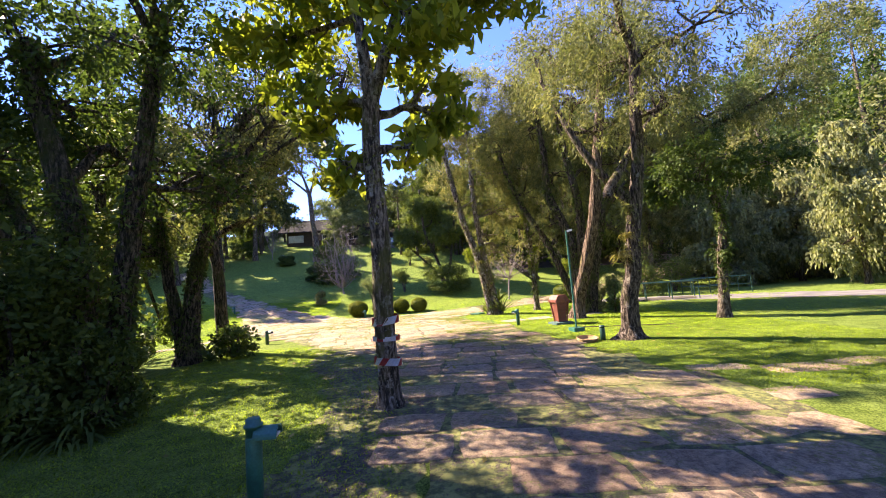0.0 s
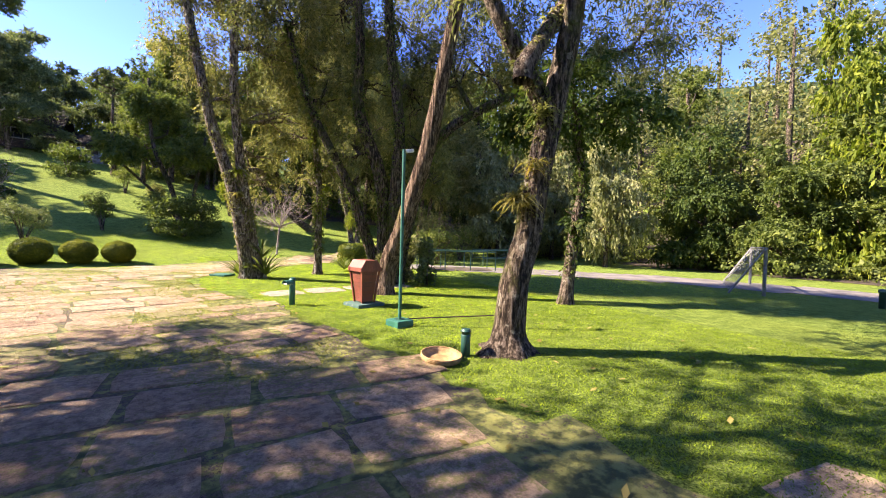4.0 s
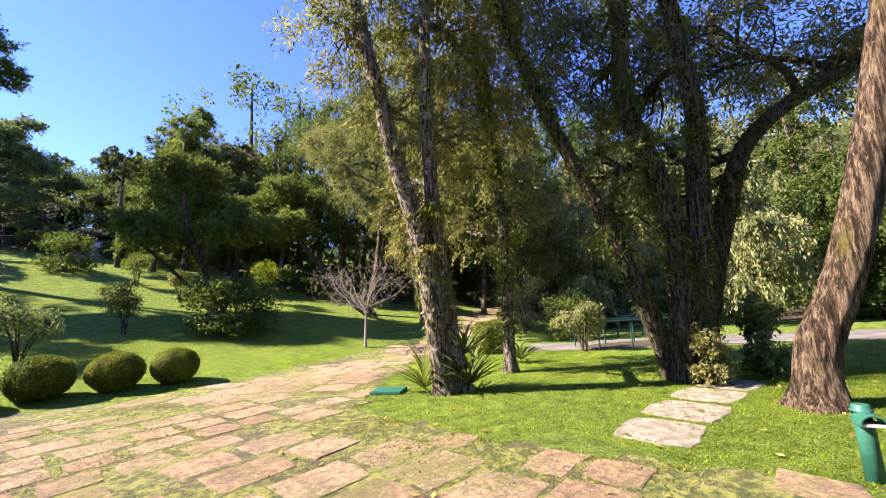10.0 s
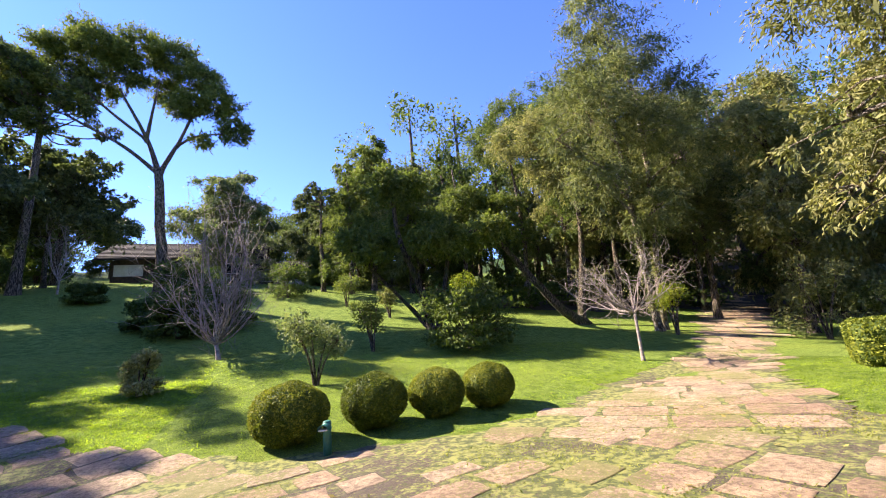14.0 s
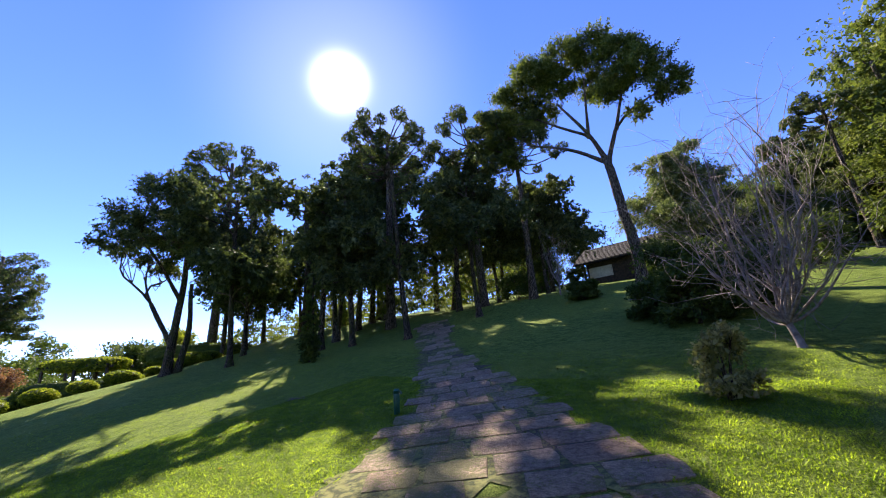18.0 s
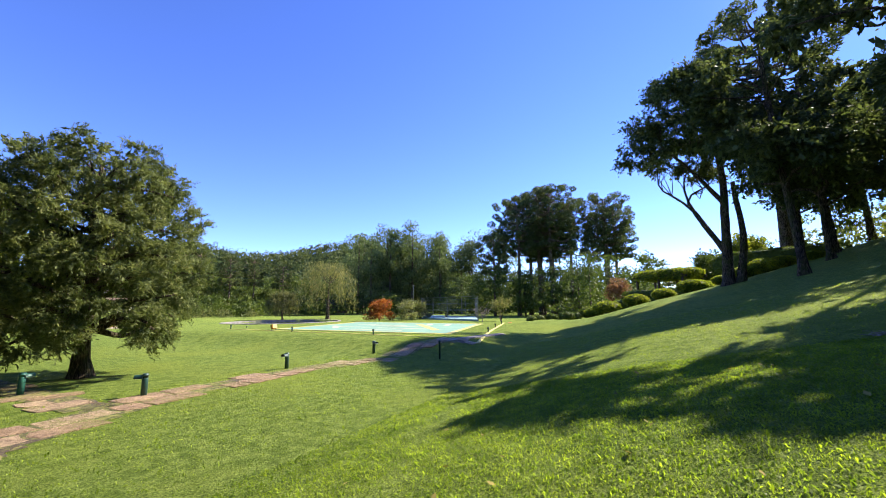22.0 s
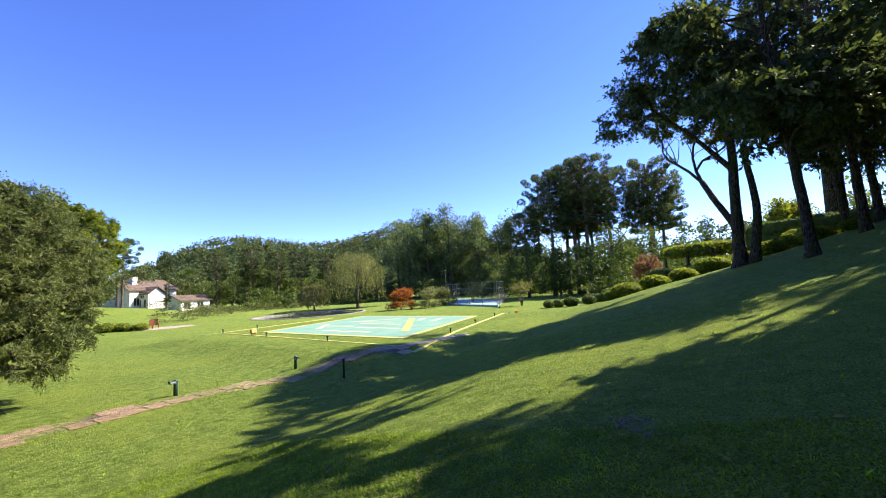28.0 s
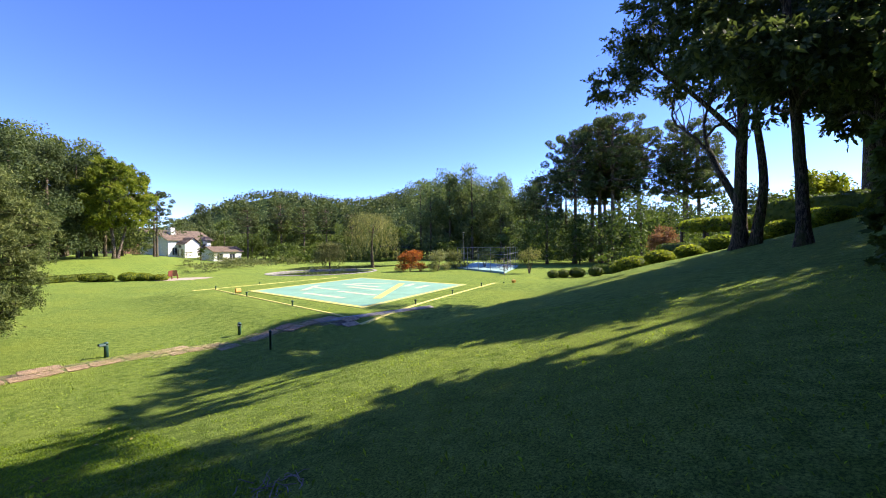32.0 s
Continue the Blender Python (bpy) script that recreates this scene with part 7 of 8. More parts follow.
for side in range(4):
    turn_ = pose(0, 0, 0, 0, 0, side * 90)
    for k in range(8):
        z0, z1 = ZB + .02 + k * .088, ZB + .02 + k * .088 + .082
        bm = bmesh.new()
        a0, a1 = bin_at(z0) - .012, bin_at(z1) - .012
        vs = [bm.verts.new(p) for p in ((-a0 + .03, -a0, z0), (a0 - .03, -a0, z0), (a1 - .03, -a1, z1), (-a1 + .03, -a1, z1), (-a0 + .03, -a0 + .02, z0), (a0 - .03, -a0 + .02, z0), (a1 - .03, -a1 + .02, z1), (-a1 + .03, -a1 + .02, z1))]
        for f in ((0, 1, 2, 3), (7, 6, 5, 4), (0, 4, 5, 1), (1, 5, 6, 2), (2, 6, 7, 3), (3, 7, 4, 0)):
            bm.faces.new([vs[i] for i in f])
        bmesh.ops.transform(bm, matrix=turn_, verts=bm.verts)
        part("slat", bm, RED_WOOD, BIN)
    bm = bmesh.new()
    rod(bm, turn_ @ Vector((-LO, -LO, ZB)), turn_ @ Vector((-HI, -HI, ZT)), .03, .03, 4)
    part("corner_post", bm, RED_WOOD, BIN)
    bm = bmesh.new()
    box(bm, (HI * 2 + .09, .045, .09), turn_ @ Vector((0, -HI - .01, ZT + .01)), (0, 0, side * 90), .006)
    part("rim", bm, RED_WOOD, BIN)
bm = bmesh.new()
w0, w1, zl0, zl1 = HI + .03, .17, ZT + .05, ZT + .22
low = [bm.verts.new((sx * w0, sy * w0, zl0)) for sx, sy in ((-1, -1), (1, -1), (1, 1), (-1, 1))]
mid = [bm.verts.new((sx * w1, sy * w0, zl1)) for sx, sy in ((-1, -1), (1, -1), (1, 1), (-1, 1))]
bm.faces.new(mid)
bm.faces.new(low[::-1])
for i in range(4):
    bm.faces.new((low[i], low[(i + 1) % 4], mid[(i + 1) % 4], mid[i]))
bmesh.ops.bevel(bm, geom=bm.edges[:], offset=.008, segments=2, affect="EDGES")
part("lid", bm, RED_WOOD, BIN)
bm = bmesh.new()
box(bm, (LO * 1.7, LO * 1.7, .62), (0, 0, .42), taper=1.35)
part("liner", bm, WOOD_DARK, BIN)

# the lamp pole
POLE = thing("lamp_pole", (3.82, 11.7, gz(3.82, 11.7)), "thin green metal lamp pole on a concrete foot", "lamp pole", turn=12)
bm = bmesh.new()
box(bm, (.34, .34, .13), (0, 0, .045), bevel=.015)
part("foot", bm, GREEN_PAINT, POLE)
bm = bmesh.new()
box(bm, (.14, .14, .012), (0, 0, .116), bevel=.003)
part("base_plate", bm, GREEN_DARK, POLE)
bm = bmesh.new()
rod(bm, (0, 0, .1), (0, 0, 3.0), .028, .028, 14)
part("pole", bm, GREEN_PAINT, POLE)
bm = bmesh.new()
box(bm, (.17, .09, .06), (.1, 0, 2.99), (0, -12, 0), .012)
part("lamp", bm, WHITE, POLE, "small white lamp head")
bm = bmesh.new()
rod(bm, (.13, .02, .1), (2.6, -.8, .02), .012, .012, 6)
part("cable", bm, WOOD_DARK, POLE, "dark cable lying in the grass")

# woven basket leaning on the grass
BASK = thing("basket", (3.42, 9.74, gz(3.42, 9.74) + .01), "shallow woven cane basket leaning on the grass", "basket", turn=-30)
BASK.scale = (.82, .82, .82)
tilt_ = pose(0, 0, .0, 4, 3, 0)
bm = bmesh.new()
lathe(bm, [(.235, 0), (.26, .01), (.29, .06), (.305, .1), (.29, .1), (.275, .06), (.245, .02), (.02, .018)], 32)
bmesh.ops.transform(bm, matrix=tilt_, verts=bm.verts)
part("bowl", bm, CANE, BASK)
for z, r in ((.035, .281), (.06, .293), (.085, .302), (.105, .303)):
    bm = bmesh.new()
    ring = []
    for k in range(32):
        a = k * math.tau / 32
        ring.append([bm.verts.new(((r + .012 * math.cos(j * math.tau / 6)) * math.cos(a), (r + .012 * math.cos(j * math.tau / 6)) * math.sin(a), z + .012 * math.sin(j * math.tau / 6) + .004 * (k % 2))) for j in range(6)])
    for k in range(32):
        for j in range(6):
            bm.faces.new((ring[k][j], ring[(k + 1) % 32][j], ring[(k + 1) % 32][(j + 1) % 6], ring[k][(j + 1) % 6]))
    bmesh.ops.recalc_face_normals(bm, faces=bm.faces)
    bmesh.ops.transform(bm, matrix=tilt_, verts=bm.verts)
    part("woven_band", bm, CANE, BASK)

# green hatch
t = thing("hatch_cover", (1.68, 20.9, gz(1.68, 20.9)), "flat green metal hatch cover in the grass", "hatch", turn=-46)
bm = bmesh.new()
box(bm, (.62, .5, .06), (0, 0, .035), bevel=.012)
part("cover", bm, GREEN_PAINT, t)
bm = bmesh.new()
box(bm, (.56, .44, .08), (0, 0, -.03))
part("frame", bm, GREEN_DARK, t)

# stepping slabs
for k, (x, y, w, d, a) in enumerate(((2.75, 16.15, .95, .85, 12), (3.85, 16.35, 1.0, .9, 6), (4.95, 16.5, .95, .9, 2), (6.0, 16.55, .95, .85, 0))):
    t = tagged(part("stepping_slab", flag_mesh_thick(w, d, 60 + k), PALE_SLAB), "pale stone stepping slab set in the lawn", "slab", "stepping slabs")
    t.matrix_basis = pose(x, y, gz(x, y) - .008, 0, 0, a)

for k, (x, y, w, d, a) in enumerate(((4.25, 6.4, .9, .42, -12), (5.25, 6.0, 1.0, .55, -4), (6.25, 6.1, .9, .5, 5), (7.4, 5.95, 1.0, .6, -3), (4.1, 4.9, .9, .5, 4))):
    t = tagged(part("flat_stone", flag_mesh_thick(w, d, 80 + k), FLAG), "worn flat stone sunk in the grass beside the path", "slab", "flat stones in the grass")
    t.matrix_basis = pose(x, y, gz(x, y) - .016, 0, 0, a)

# warning tape on the slim tree
for k, (z, h, lean_, w0_, w1_) in enumerate(((1.25, .1, 8, 0, 1), (1.0, .06, -3, 0, 1), (.68, .1, -12, .15, .85))):
    t = thing("warning_tape", (-.86 + .014 * z, 5.68 - .123 * z, 0), "red and white warning tape round a tree trunk", "tape", "warning tapes")
    n = 26
    for s in range(n):
        bm = bmesh.new()
        r = .2 - .008 * z
        vs = []
        for dz_ in (-h / 2, h / 2):
            for q in (s, s + 1):
                a = math.tau * (q + (1.6 if dz_ > 0 and k != 1 else 0)) / n - 1.2
                vs.append(bm.verts.new((r * math.cos(a), r * math.sin(a), z + dz_ + math.sin(a + 1) * .02 * lean_ / 8)))
        bm.faces.new((vs[0], vs[1], vs[3], vs[2]))
        bmesh.ops.solidify(bm, geom=bm.faces[:], thickness=.003)
        part("stripe", bm, RED_TAPE if (s // 2) % 2 else WHITE_TAPE, t)


def rosette(at, n, ln, label, seed, width=.06, material=LEAF_MID, name="agave", droop=.5, rise=0.0):
    """A rosette of long strap leaves that arch outwards."""
    rng = np.random.default_rng(seed)
    t = thing(name, (at[0], at[1], gz(*at) + rise), label, "plant")
    shapes = []
    for v in range(4):
        k = 7
        s = np.linspace(0, 1, k)
        ang = radians(70 - 12 * v)
        up = np.sin(ang) * s - droop * (1 - .2 * v) * s ** 2 * .8
        out = np.cos(ang) * s + .25 * s ** 2
        w = width * np.sin(np.pi * (.12 + .86 * s)) ** .7
        vv = np.stack([np.stack([out * ln, -w, up * ln + .3 * w], -1), np.stack([out * ln, 0 * w, up * ln], -1), np.stack([out * ln, w, up * ln + .3 * w], -1)], 1).reshape(-1, 3)
        i = np.arange(k - 1)[:, None] * 3
        j = np.arange(2)[None]
        me = mesh_of("strap_leaf", vv, np.stack([i + j, i + j + 1, i + j + 4, i + j + 3], -1).reshape(-1, 4), True)
        me.materials.append(material)
        shapes.append(me)
    for k in range(n):
        ob = new("leaf", shapes[k % 4])
        ob.parent = t
        sc = .7 + .5 * rng.random()
        ob.matrix_basis = pose(0, 0, .08 + .25 * (k % 4 == 0) * rng.random(), 0, 0, k * 137.5 + rng.random() * 20) @ Matrix.Diagonal((sc, sc, sc, 1))
    return t


rosette((2.85, 19.8), 60, .95, "spiky agave clump at the foot of a pale tree", 501, width=.03, droop=.35)
rosette((2.15, 20.3), 44, .75, "second agave clump behind the tree", 502, width=.028, droop=.35)
rosette((2.75, 19.75), 34, .7, "small spiky plant on the trunk's side", 503, width=.026, droop=.35, rise=.6)
rosette((6.15, 21.6), 40, .7, "spiky bromeliad clump beside a slender tree", 504, width=.03)
rosette((-7.2, 11.9), 22, .6, "dark strap-leaved plant under a tree", 505, material=LEAF_DARK)
rosette((-8.1, 10.3), 48, 1.1, "dark strap-leaved clump at the foot of mossy trunks", 506, width=.03, material=LEAF_DARK, droop=.6)
rosette((-6.5, 10.9), 26, .7, "strap-leaved tuft beside a mossy trunk", 507, width=.025, material=LEAF_DARK, droop=.6)


# climbing frame of thin green posts, goal, drive-side things
def rail_frame(name, at, turn, w, d, h, posts, label, category, rails=(1.0,), r=.025, material=GREEN_DARK):
    t = thing(name, (at[0], at[1], gz(*at)), label, category, turn=turn)
    for i in range(posts):
        for y in ((-d / 2, d / 2) if d else (0,)):
            bm = bmesh.new()
            x = -w / 2 + w * i / (posts - 1)
            rod(bm, (x, y, -.1), (x, y, h), r, r, 8)
            part("post", bm, material, t)
    for f in rails:
        for y in ((-d / 2, d / 2) if d else (0,)):
            bm = bmesh.new()
            rod(bm, (-w / 2, y, h * f), (w / 2, y, h * f), r * .9, r * .9, 8)
            part("rail", bm, material, t)
    return t


rail_frame("trellis", (11.6, 21.4), -25, 3.6, 1.6, .9, 4, "thin green metal frame with slim posts on the grass", "trellis", (1.0,))
rail_frame("trellis", (15.6, 22.6), -12, 3.0, 1.4, .9, 3, "second thin green metal frame near the drive", "trellis", (1.0, .5))
t = tagged(part("planting_bed", flag_mesh_thick(3.6, 1.7, 71), FOREST_FLOOR), "dark soil bed under a green frame", "soil bed")
t.matrix_basis = pose(11.6, 21.4, gz(11.6, 21.4) + .01, 0, 0, -25)
GOAL = thing("goal", (17.8, 11.4, gz(17.8, 11.4)), "small steel-framed goal with a fine net", "goal", turn=24)
for x in (-2.1, 2.1):
    bm = bmesh.new()
    rod(bm, (x, 0, -.1), (x, 0, 1.5), .05, .05, 10)
    part("post", bm, STEEL, GOAL)
    bm = bmesh.new()
    rod(bm, (x, 0, 1.5), (x, .9, 0), .03, .03, 8)
    part("stay", bm, STEEL, GOAL)
bm = bmesh.new()
rod(bm, (-2.1, 0, 1.48), (2.1, 0, 1.48), .05, .05, 10)
part("crossbar", bm, STEEL, GOAL)
bm = bmesh.new()
for k in range(22):
    x = -2.0 + k * .19
    rod(bm, (x, .03, 1.46), (x, .87, .02), .004, .004, 4)
for k in range(8):
    f = (k + .5) / 8
    rod(bm, (-2.05, .9 * f, 1.46 * (1 - f)), (2.05, .9 * f, 1.46 * (1 - f)), .004, .004, 4)
part("net", bm, STEEL, GOAL)
t = thing("boulder", (24.7, 43.2, gz(24.7, 43.2)), "pale flat boulder at the forest path", "rock")
bm = bmesh.new()
bmesh.ops.create_icosphere(bm, subdivisions=3, radius=1)
for v in bm.verts:
    v.co = Vector((v.co.x * 1.6, v.co.y * .8, v.co.z * .5)) * (1 + .12 * noise.noise(v.co * 1.7))
part("rock", bm, SAND, t)

# red garden chairs and their round terrace
sheet("terrace", [(-33.8 + 3.1 * math.cos(a), -24.6 + 2.4 * math.sin(a)) for a in np.linspace(0, math.tau, 25)[:-1]], SAND, .02, "round pink gravel terrace in the lower garden", "terrace", .5, .05)


def chair(at, turn):
    t = thing("garden_chair", (at[0], at[1], gz(*at) + .02), "low red wooden garden chair on the terrace", "chair", "terrace chairs", turn=turn)
    for x in (-.3, .3):
        for y in (-.3, .3):
            bm = bmesh.new()
            box(bm, (.07, .07, .5 if y < 0 else .6), (x, y, .25 if y < 0 else .3), bevel=.01)
            part("leg", bm, RED_WOOD, t)
        bm = bmesh.new()
        box(bm, (.1, .75, .04), (x, -.02, .55), bevel=.01)
        part("armrest", bm, RED_WOOD, t)
    for k in range(5):
        bm = bmesh.new()
        box(bm, (.58, .1, .03), (0, -.28 + k * .12, .36), bevel=.006)
        part("seat_slat", bm, RED_WOOD, t)
    for k in range(5):
        bm = bmesh.new()
        box(bm, (.1, .03, .75), (-.24 + k * .12, .36, .72), (-14, 0, 0), .006)
        part("back_slat", bm, RED_WOOD, t)
    return t


CH = chair((-32.4, -25.2), 30)
copy_thing(CH, pose(-33.4, -26.2, gz(-33.4, -26.2) + .02, 0, 0, -20))

# tennis court with its fence, and a lamp post
court, cz_ = corners_sheet("court", [(-61.5, 4.5), (-77, -2.5), (-88, -19), (-67.5, -8.0)], COURT, "", "", .25)
tagged(court, "pale blue-green hard court behind a mesh fence", "court", kind="structure")
fence = thing("court_fence", (0, 0, 0), "tall thin wire-mesh fence round the court", "fence")
ring_ = [(-61.5, 4.5), (-77, -2.5), (-88, -19), (-67.5, -8.0), (-61.5, 4.5)]
for (x0, y0), (x1, y1) in zip(ring_, ring_[1:]):
    k = int(math.hypot(x1 - x0, y1 - y0) / 3.2)
    for i in range(k):
        f = i / k
        bm = bmesh.new()
        x, y = x0 + (x1 - x0) * f, y0 + (y1 - y0) * f
        rod(bm, (x, y, cz_ - .3), (x, y, cz_ + 3.2), .035, .035, 6)
        part("post", bm, STEEL, fence)
    for z in (.3, 1.2, 2.2, 3.15):
        bm = bmesh.new()
        rod(bm, (x0, y0, cz_ + z), (x1, y1, cz_ + z), .018, .018, 4)
        part("wire", bm, STEEL, fence)
t = thing("lamp_post", (-84.9, -20.4, gz(-84.9, -20.4)), "tall thin floodlight post beside the court", "lamp post")
bm = bmesh.new()
rod(bm, (0, 0, -.3), (0, 0, 6.6), .07, .05, 8)
part("post", bm, STEEL, t)
bm = bmesh.new()
box(bm, (.5, .3, .14), (0, 0, 6.6), bevel=.02)
part("lamp", bm, STEEL, t)
# masts on the hills
for (az, r, h, lab) in ((127.6, 470, 22, "lattice radio mast on the wooded hill"), (139.5, 560, 26, "thin radio mast on the far ridge")):
    a = radians(az)
    x, y = -16 - math.sin(a) * r, 30 + math.cos(a) * r
    t = thing("radio_mast", (x, y, gz(x, y)), lab, "mast")
    bm = bmesh.new()
    rod(bm, (0, 0, -1), (0, 0, h + 6), .45, .3, 6)
    part("mast", bm, STEEL, t)
    bm = bmesh.new()
    box(bm, (4, 1.2, 1.2), (0, 0, h + 6), bevel=.1)
    part("antenna", bm, STEEL, t)

# ---------------------------------------------------------------- grass
def blades(name, regions, label, seed=5, avoid=(), on=None, material=BLADE, broad=.13):
    """Mown grass: short bent blades inside boxes (x0, x1, y0, y1, count, length)."""
    rng = np.random.default_rng(seed)
    P, L = [], []
    for x0, x1, y0, y1, n, ln in regions:
        x, y = x0 + (x1 - x0) * rng.random(n), y0 + (y1 - y0) * rng.random(n)
        ok = np.ones(n, bool)
        for poly in avoid:
            ok &= ~inside(poly, x, y)
        if on:
            ok &= inside(on, x, y)
            ok &= np.sin(x * 1.9 + 1.3 * np.sin(y * 1.1)) + np.sin(y * 2.3 + 1.7 * np.sin(x * .9)) + rng.normal(size=n) * .5 > -.1
        x, y = x[ok], y[ok]
        P.append(np.stack([x, y, ground(x, y)], -1))
        L.append(ln * np.exp(rng.normal(size=len(x)) * .3))
    P, L = np.concatenate(P), np.concatenate(L)
    n = len(P)
    a = rng.random(n) * math.tau
    tilt = .5 + .9 * rng.random(n)
    out = np.stack([np.cos(a) * np.sin(tilt), np.sin(a) * np.sin(tilt), np.cos(tilt)], -1)
    side = np.stack([-np.sin(a), np.cos(a), rng.normal(size=n) * .3], -1)
    w = (L * broad)[:, None]
    mid = P + out * L[:, None] * .5
    tip = P + out * L[:, None] - np.stack([0 * a, 0 * a, L * .25 * np.sin(tilt)], -1)
    v = np.stack([P - [0, 0, .008], mid + side * w, tip, mid - side * w], 1).reshape(-1, 3)
    return tagged(part(name, mesh_of(name, v, np.arange(4 * n).reshape(-1, 4)), material), label, "grass", kind="stuff")


PAVED = (MAIN, EAST, NORTH, GARDEN, SIDE)
blades("grass_slope", [(-20, -8, 21, 31, 280000, .032), (-30, -8, 14, 34, 80000, .04)], "short mown grass on the sunlit slope", 5, PAVED)
blades("grass_glade", [(2, 9, 5, 17, 190000, .027), (-7, -.3, 1, 13, 90000, .032), (4, 16, 10, 24, 40000, .036)], "short mown grass and clover in the glade", 6, PAVED)
blades("grass_lawn", [(-13, 5, 25, 33, 90000, .034), (1, 9, 17, 28, 100000, .03)], "mown grass of the rising lawn", 7, PAVED)
blades("grass_joints", [(-9, 4, 11, 27, 90000, .03), (-7, 3.6, 17.5, 24, 200000, .034), (0, 3.6, 10, 19, 160000, .034), (-2.5, 3.6, 8, 20, 60000, .028)], "grass and moss growing in the paving joints", 8, (), MAIN, MOSS)
blades("grass_path", [(-24, -9, 25, 39, 50000, .03)], "thin grass over the climbing path", 9, (), NORTH, MOSS)
blades("grass_garden_path", [(-29, -9.5, 14.5, 20.6, 22000, .036)], "thin grass over the narrow path", 10, (), GARDEN, MOSS)


def fallen_leaves(regions, label, seed=21):
    """Dry leaves lying on the grass and the stones."""
    rng = np.random.default_rng(seed)
    P = []
    for x0, x1, y0, y1, n in regions:
        x, y = x0 + (x1 - x0) * rng.random(n), y0 + (y1 - y0) * rng.random(n)
        P.append(np.stack([x, y, ground(x, y) + .03 + .012 * rng.random(n)], -1))
    P = np.concatenate(P)
    a = rng.random(len(P)) * math.tau
    d = np.stack([np.cos(a), np.sin(a), rng.normal(size=len(P)) * .25], -1)
    s = np.stack([-np.sin(a), np.cos(a), rng.normal(size=len(P)) * .3], -1)
    ln = (.03 + .03 * rng.random(len(P)))[:, None]
    v = np.stack([P - d * ln, P + s * ln * .5, P + d * ln, P - s * ln * .5], 1).reshape(-1, 3)
    return tagged(part("fallen_leaves", mesh_of("fallen_leaves", v, np.arange(4 * len(P)).reshape(-1, 4)), LEAF_HAY), label, "leaves", kind="stuff")


fallen_leaves([(-4, 5, 2, 20, 200), (2, 8, 8, 18, 160), (-10, 2, 18, 27, 110), (-20, -9, 22, 33, 160)], "scattered dry brown leaves on grass and paving")
twigs_ = thing("dead_twigs", (-19.9, 28.3, gz(-19.9, 28.3)), "small heap of dead twigs in a bare patch of lawn", "twigs")
rngt = np.random.default_rng(61)
for _ in range(34):
    a, o = rngt.random() * math.tau, .3 * rngt.random() ** .5
    p = np.array([math.cos(a) * o, math.sin(a) * o, .01 + .03 * rngt.random()])
    b2 = rngt.random() * math.tau
    q = p + np.array([math.cos(b2), math.sin(b2), .35 * rngt.random()]) * (.08 + .14 * rngt.random())
    part("twig", Shape().add(*tube(bent(p, q, 4, .08, rngt), np.linspace(.006, .003, 4), 4)), TWIG, twigs_)

# ---------------------------------------------------------------- paving, stone by stone
def flag_mesh(w, d, h, rng):
    """One uneven paving stone with a worn edge."""
    bm = bmesh.new()
    pts = []
    for sx, sy in ((-1, -1), (0, -1), (1, -1), (1, 0), (1, 1), (0, 1), (-1, 1), (-1, 0)):
        k = 1.0 if sx == 0 or sy == 0 else 0.95
        pts.append((sx * w / 2 * k + rng.normal() * 0.022, sy * d / 2 * k + rng.normal() * 0.02))
    low = [bm.verts.new((x, y, -0.04)) for x, y in pts]
    mid = [bm.verts.new((x, y, h - 0.005)) for x, y in pts]
    top = [bm.verts.new((x * 0.965, y * 0.95, h + rng.normal() * 0.002)) for x, y in pts]
    for a, b in ((low, mid), (mid, top)):
        for i in range(8):
            bm.faces.new((a[i], a[(i + 1) % 8], b[(i + 1) % 8], b[i]))
    c = bm.verts.new((0, 0, h))
    for i in range(8):
        bm.faces.new((top[i], top[(i + 1) % 8], c))
    me = bpy.data.meshes.new("flagstone")
    bm.to_mesh(me)
    bm.free()
    me.materials.append(FLAG)
    return me


flag_rng = np.random.default_rng(77)
FLAGS = {}
for wi in (0.5, 0.65, 0.8, 0.95, 1.1, 1.3):
    for di in (0.42, 0.52, 0.62, 0.68, 0.75):
        FLAGS[wi, di] = [flag_mesh(wi, di, 0.02, flag_rng) for _ in range(4)]


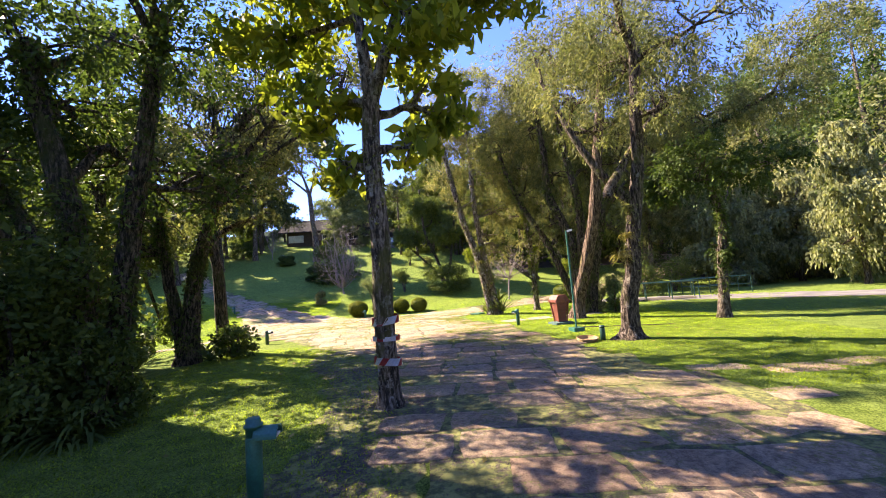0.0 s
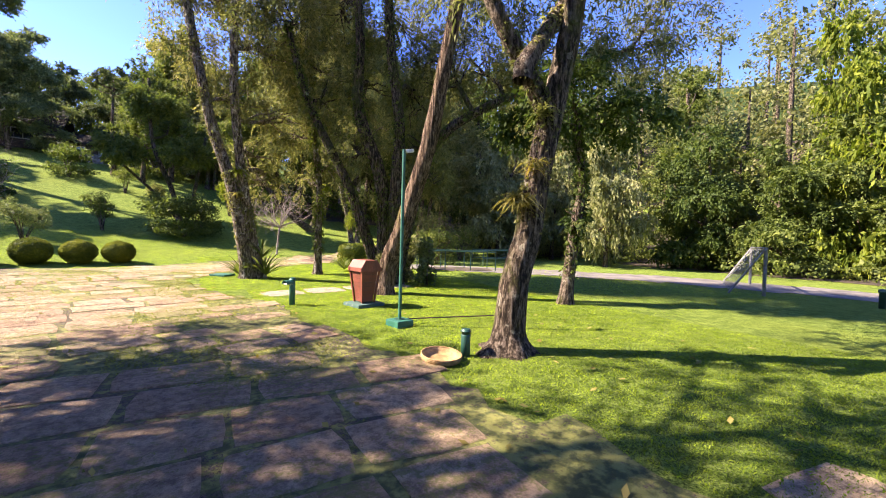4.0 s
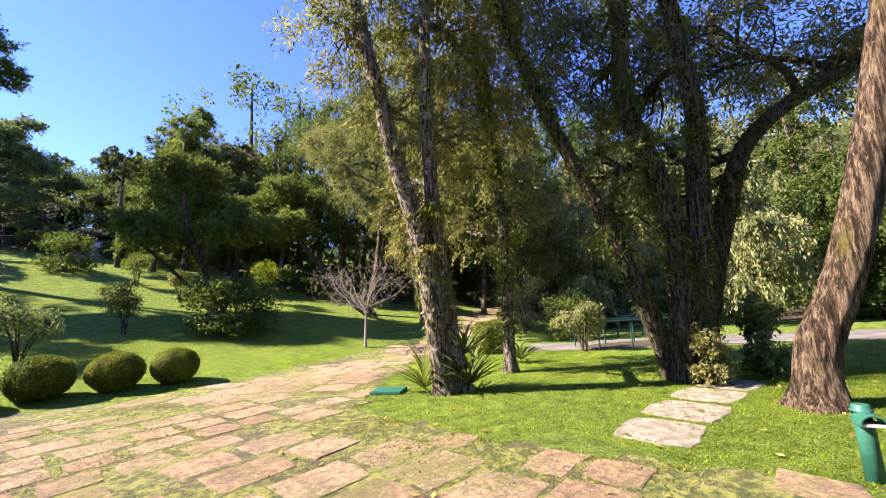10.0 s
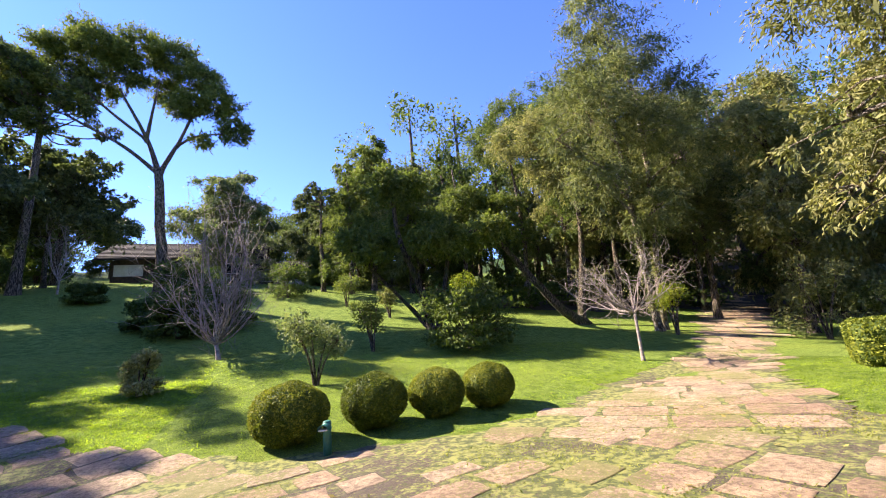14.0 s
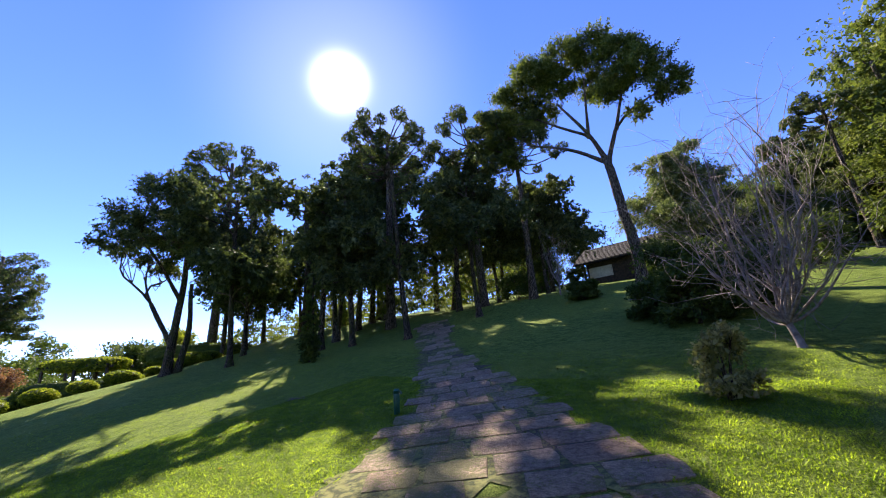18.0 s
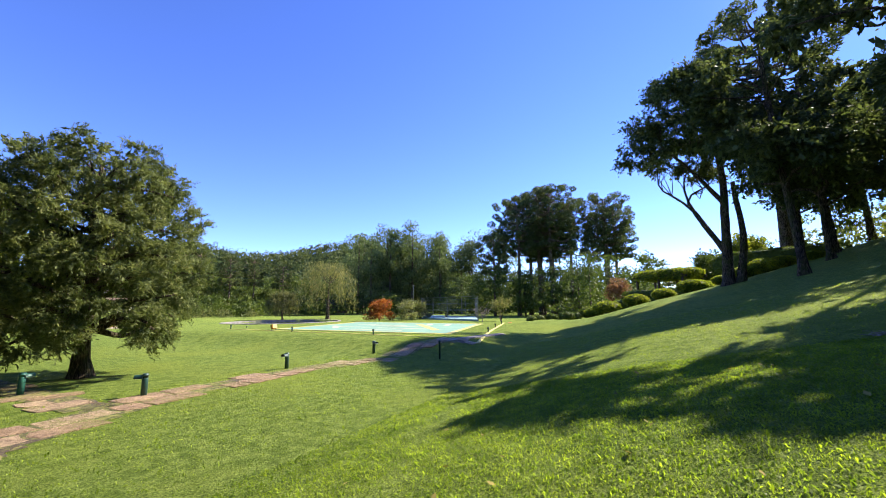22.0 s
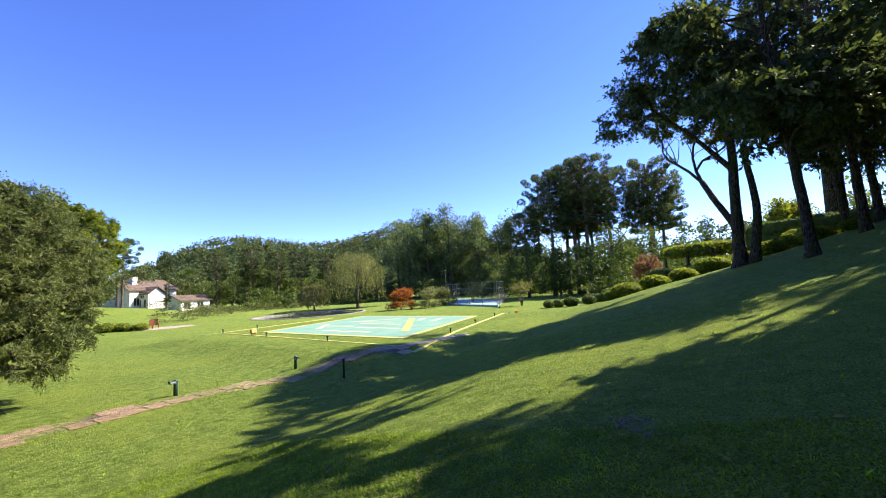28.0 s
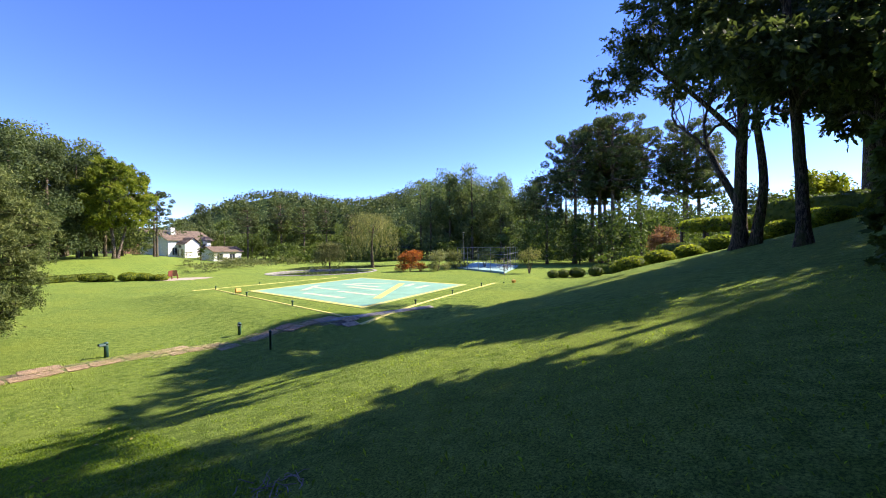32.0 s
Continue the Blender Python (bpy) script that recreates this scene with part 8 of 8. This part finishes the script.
def pave(name, poly, angle, label, keep=1.0, most=300, near=None, lift=0.004, depth=(0.42, 0.52, 0.62), rim=0.9, grown=0.12, widths=(0.5, 0.65, 0.8, 0.95, 1.1), joint=0.055, where=None):
    """Courses of stones across an outline; the nearest are parts, the rest one mesh."""
    top = thing(name, (0, 0, 0), label, "pavement", kind="structure")
    rng = np.random.default_rng(len(name) * 7 + int(angle))
    c, s = math.cos(radians(angle)), math.sin(radians(angle))
    ox, oy = np.mean([p[0] for p in poly]), np.mean([p[1] for p in poly])
    span = max(math.hypot(p[0] - ox, p[1] - oy) for p in poly) + 1
    laid, v = [], -span
    while v < span:
        d = depth[rng.integers(0, len(depth))]
        u = -span + rng.random() * 0.8
        while u < span:
            w = widths[rng.integers(0, len(widths))]
            uc, vc = u + w / 2, v + d / 2
            x, y = ox + uc * c - vc * s, oy + uc * s + vc * c
            u += w + joint
            if rng.random() > keep or not inside(poly, x, y) or (where and not where(x, y)):
                continue
            # fewer stones towards the ragged rim, and gaps where grass has won
            near_rim = sum(not inside(poly, x + 0.75 * math.cos(q * 0.785), y + 0.75 * math.sin(q * 0.785)) for q in range(8)) / 8
            lost = math.sin(x * 0.9 + 1.4 * math.sin(y * 0.7)) + math.sin(y * 1.1 + 1.2 * math.sin(x * 0.8))
            if rng.random() < near_rim * rim + (0.35 * grown if lost > 1.1 else 0.0):
                continue
            laid.append((x, y, w, d, rng.integers(0, 4), angle + rng.normal() * 1.3, rng.normal() * 0.003))
        v += d + joint
    if near:
        laid.sort(key=lambda f: (f[0] - near[0]) ** 2 + (f[1] - near[1]) ** 2)
    rest_v, rest_f, count = [], [], 0
    for i, (x, y, w, d, k, a, dz) in enumerate(laid):
        me = FLAGS[w, d][k]
        z = gz(x, y)
        gx1, gy1 = (gz(x + 0.3, y) - gz(x - 0.3, y)) / 0.6, (gz(x, y + 0.3) - gz(x, y - 0.3)) / 0.6
        up = Vector((-gx1, -gy1, 1)).normalized()
        m = Matrix.Translation((x, y, z + lift + dz)) @ up.to_track_quat("Z", "Y").to_matrix().to_4x4()
        fwd = m.to_3x3() @ Vector((1, 0, 0))
        m = m @ pose(0, 0, 0, 0, 0, a - math.degrees(math.atan2(fwd.y, fwd.x)))
        if i < most:
            ob = new("flagstone", me)
            ob.parent = top
            ob.matrix_basis = m
        else:
            for p in me.polygons:
                rest_f.append([j + count for j in p.vertices])
            rest_v += [tuple(m @ q.co) for q in me.vertices]
            count += len(me.vertices)
    if rest_v:
        me = bpy.data.meshes.new("flagstones")
        me.from_pydata(rest_v, [], rest_f)
        tagged(part("flagstones", me, FLAG, top), kind="stuff")
    return top


def side_of(x, y):
    """North-east of the line where the courses turn towards the rising path."""
    return y > 24.7 - 0.72 * (x + 3.3)


pave("stone_path_main", MAIN, -3, "wide path of broad reddish sandstone flags with dark joints", 0.99, 300, (1, 6), depth=(0.62, 0.68), widths=(0.8, 0.95, 0.95), joint=0.06, where=lambda x, y: y < 11, grown=0)
def kept_clear(x, y):
    """Where the flags lie close; elsewhere the square is overgrown."""
    return y < 18.2 + 0.35 * math.sin(x * 1.7) and x < 0.5 + 0.4 * math.sin(y * 1.3)


def westward(x, y):
    """The corner of the square from which the path climbs."""
    return x < -6.4 and y > 20.5


pave("stone_square", MAIN, 15, "sunlit sandstone flags with grass in the joints", 0.98, 220, (-2.5, 15), depth=(0.62, 0.68, 0.75), widths=(0.8, 0.95, 1.1), joint=0.065, where=lambda x, y: y >= 11 and not side_of(x, y) and kept_clear(x, y) and not westward(x, y), grown=0.2)
pave("stone_square_overgrown", MAIN, 17, "scattered worn flags half lost in grass", 0.84, 300, (-1, 19), depth=(0.42, 0.52, 0.62), widths=(0.5, 0.65, 0.8), joint=0.11, where=lambda x, y: y >= 11 and not side_of(x, y) and not kept_clear(x, y) and not westward(x, y), grown=1.2)
pave("stone_path_north", MAIN, 40, "broad shaded flags at the foot of the climbing path", 0.99, 160, (-10, 25), depth=(0.62, 0.68), widths=(0.65, 0.8, 0.95), joint=0.06, where=lambda x, y: westward(x, y) and not side_of(x, y), grown=0, rim=.5)
pave("stone_path_east", MAIN, -42, "broad flags turning towards the rising path", 0.98, 200, (0, 24), depth=(0.62, 0.75), widths=(0.95, 1.1, 1.3), joint=0.06, where=side_of, grown=0.2)
pave("stone_path_east", EAST, -42, "sunlit sandstone path curving up between lawns", 0.98, 300, (4, 26), depth=(0.62, 0.75), widths=(0.95, 1.1, 1.3), joint=0.06, grown=0.2)
pave("stone_path_north", NORTH, 41, "shaded sandstone path climbing the lawn", 0.98, 300, (-11, 27), depth=(0.62, 0.68), widths=(0.65, 0.8, 0.95), joint=0.06, rim=.6, grown=0)
pave("stone_path_garden", GARDEN, 5, "narrow brown flagstone path across the lower lawn", 0.95, 200, (-15, 16), rim=0.35, grown=0.6)
pave("stone_path_side", SIDE, 0, "short flagstone spur through the grass", 0.95, 60, (-15, 14), rim=0.2)
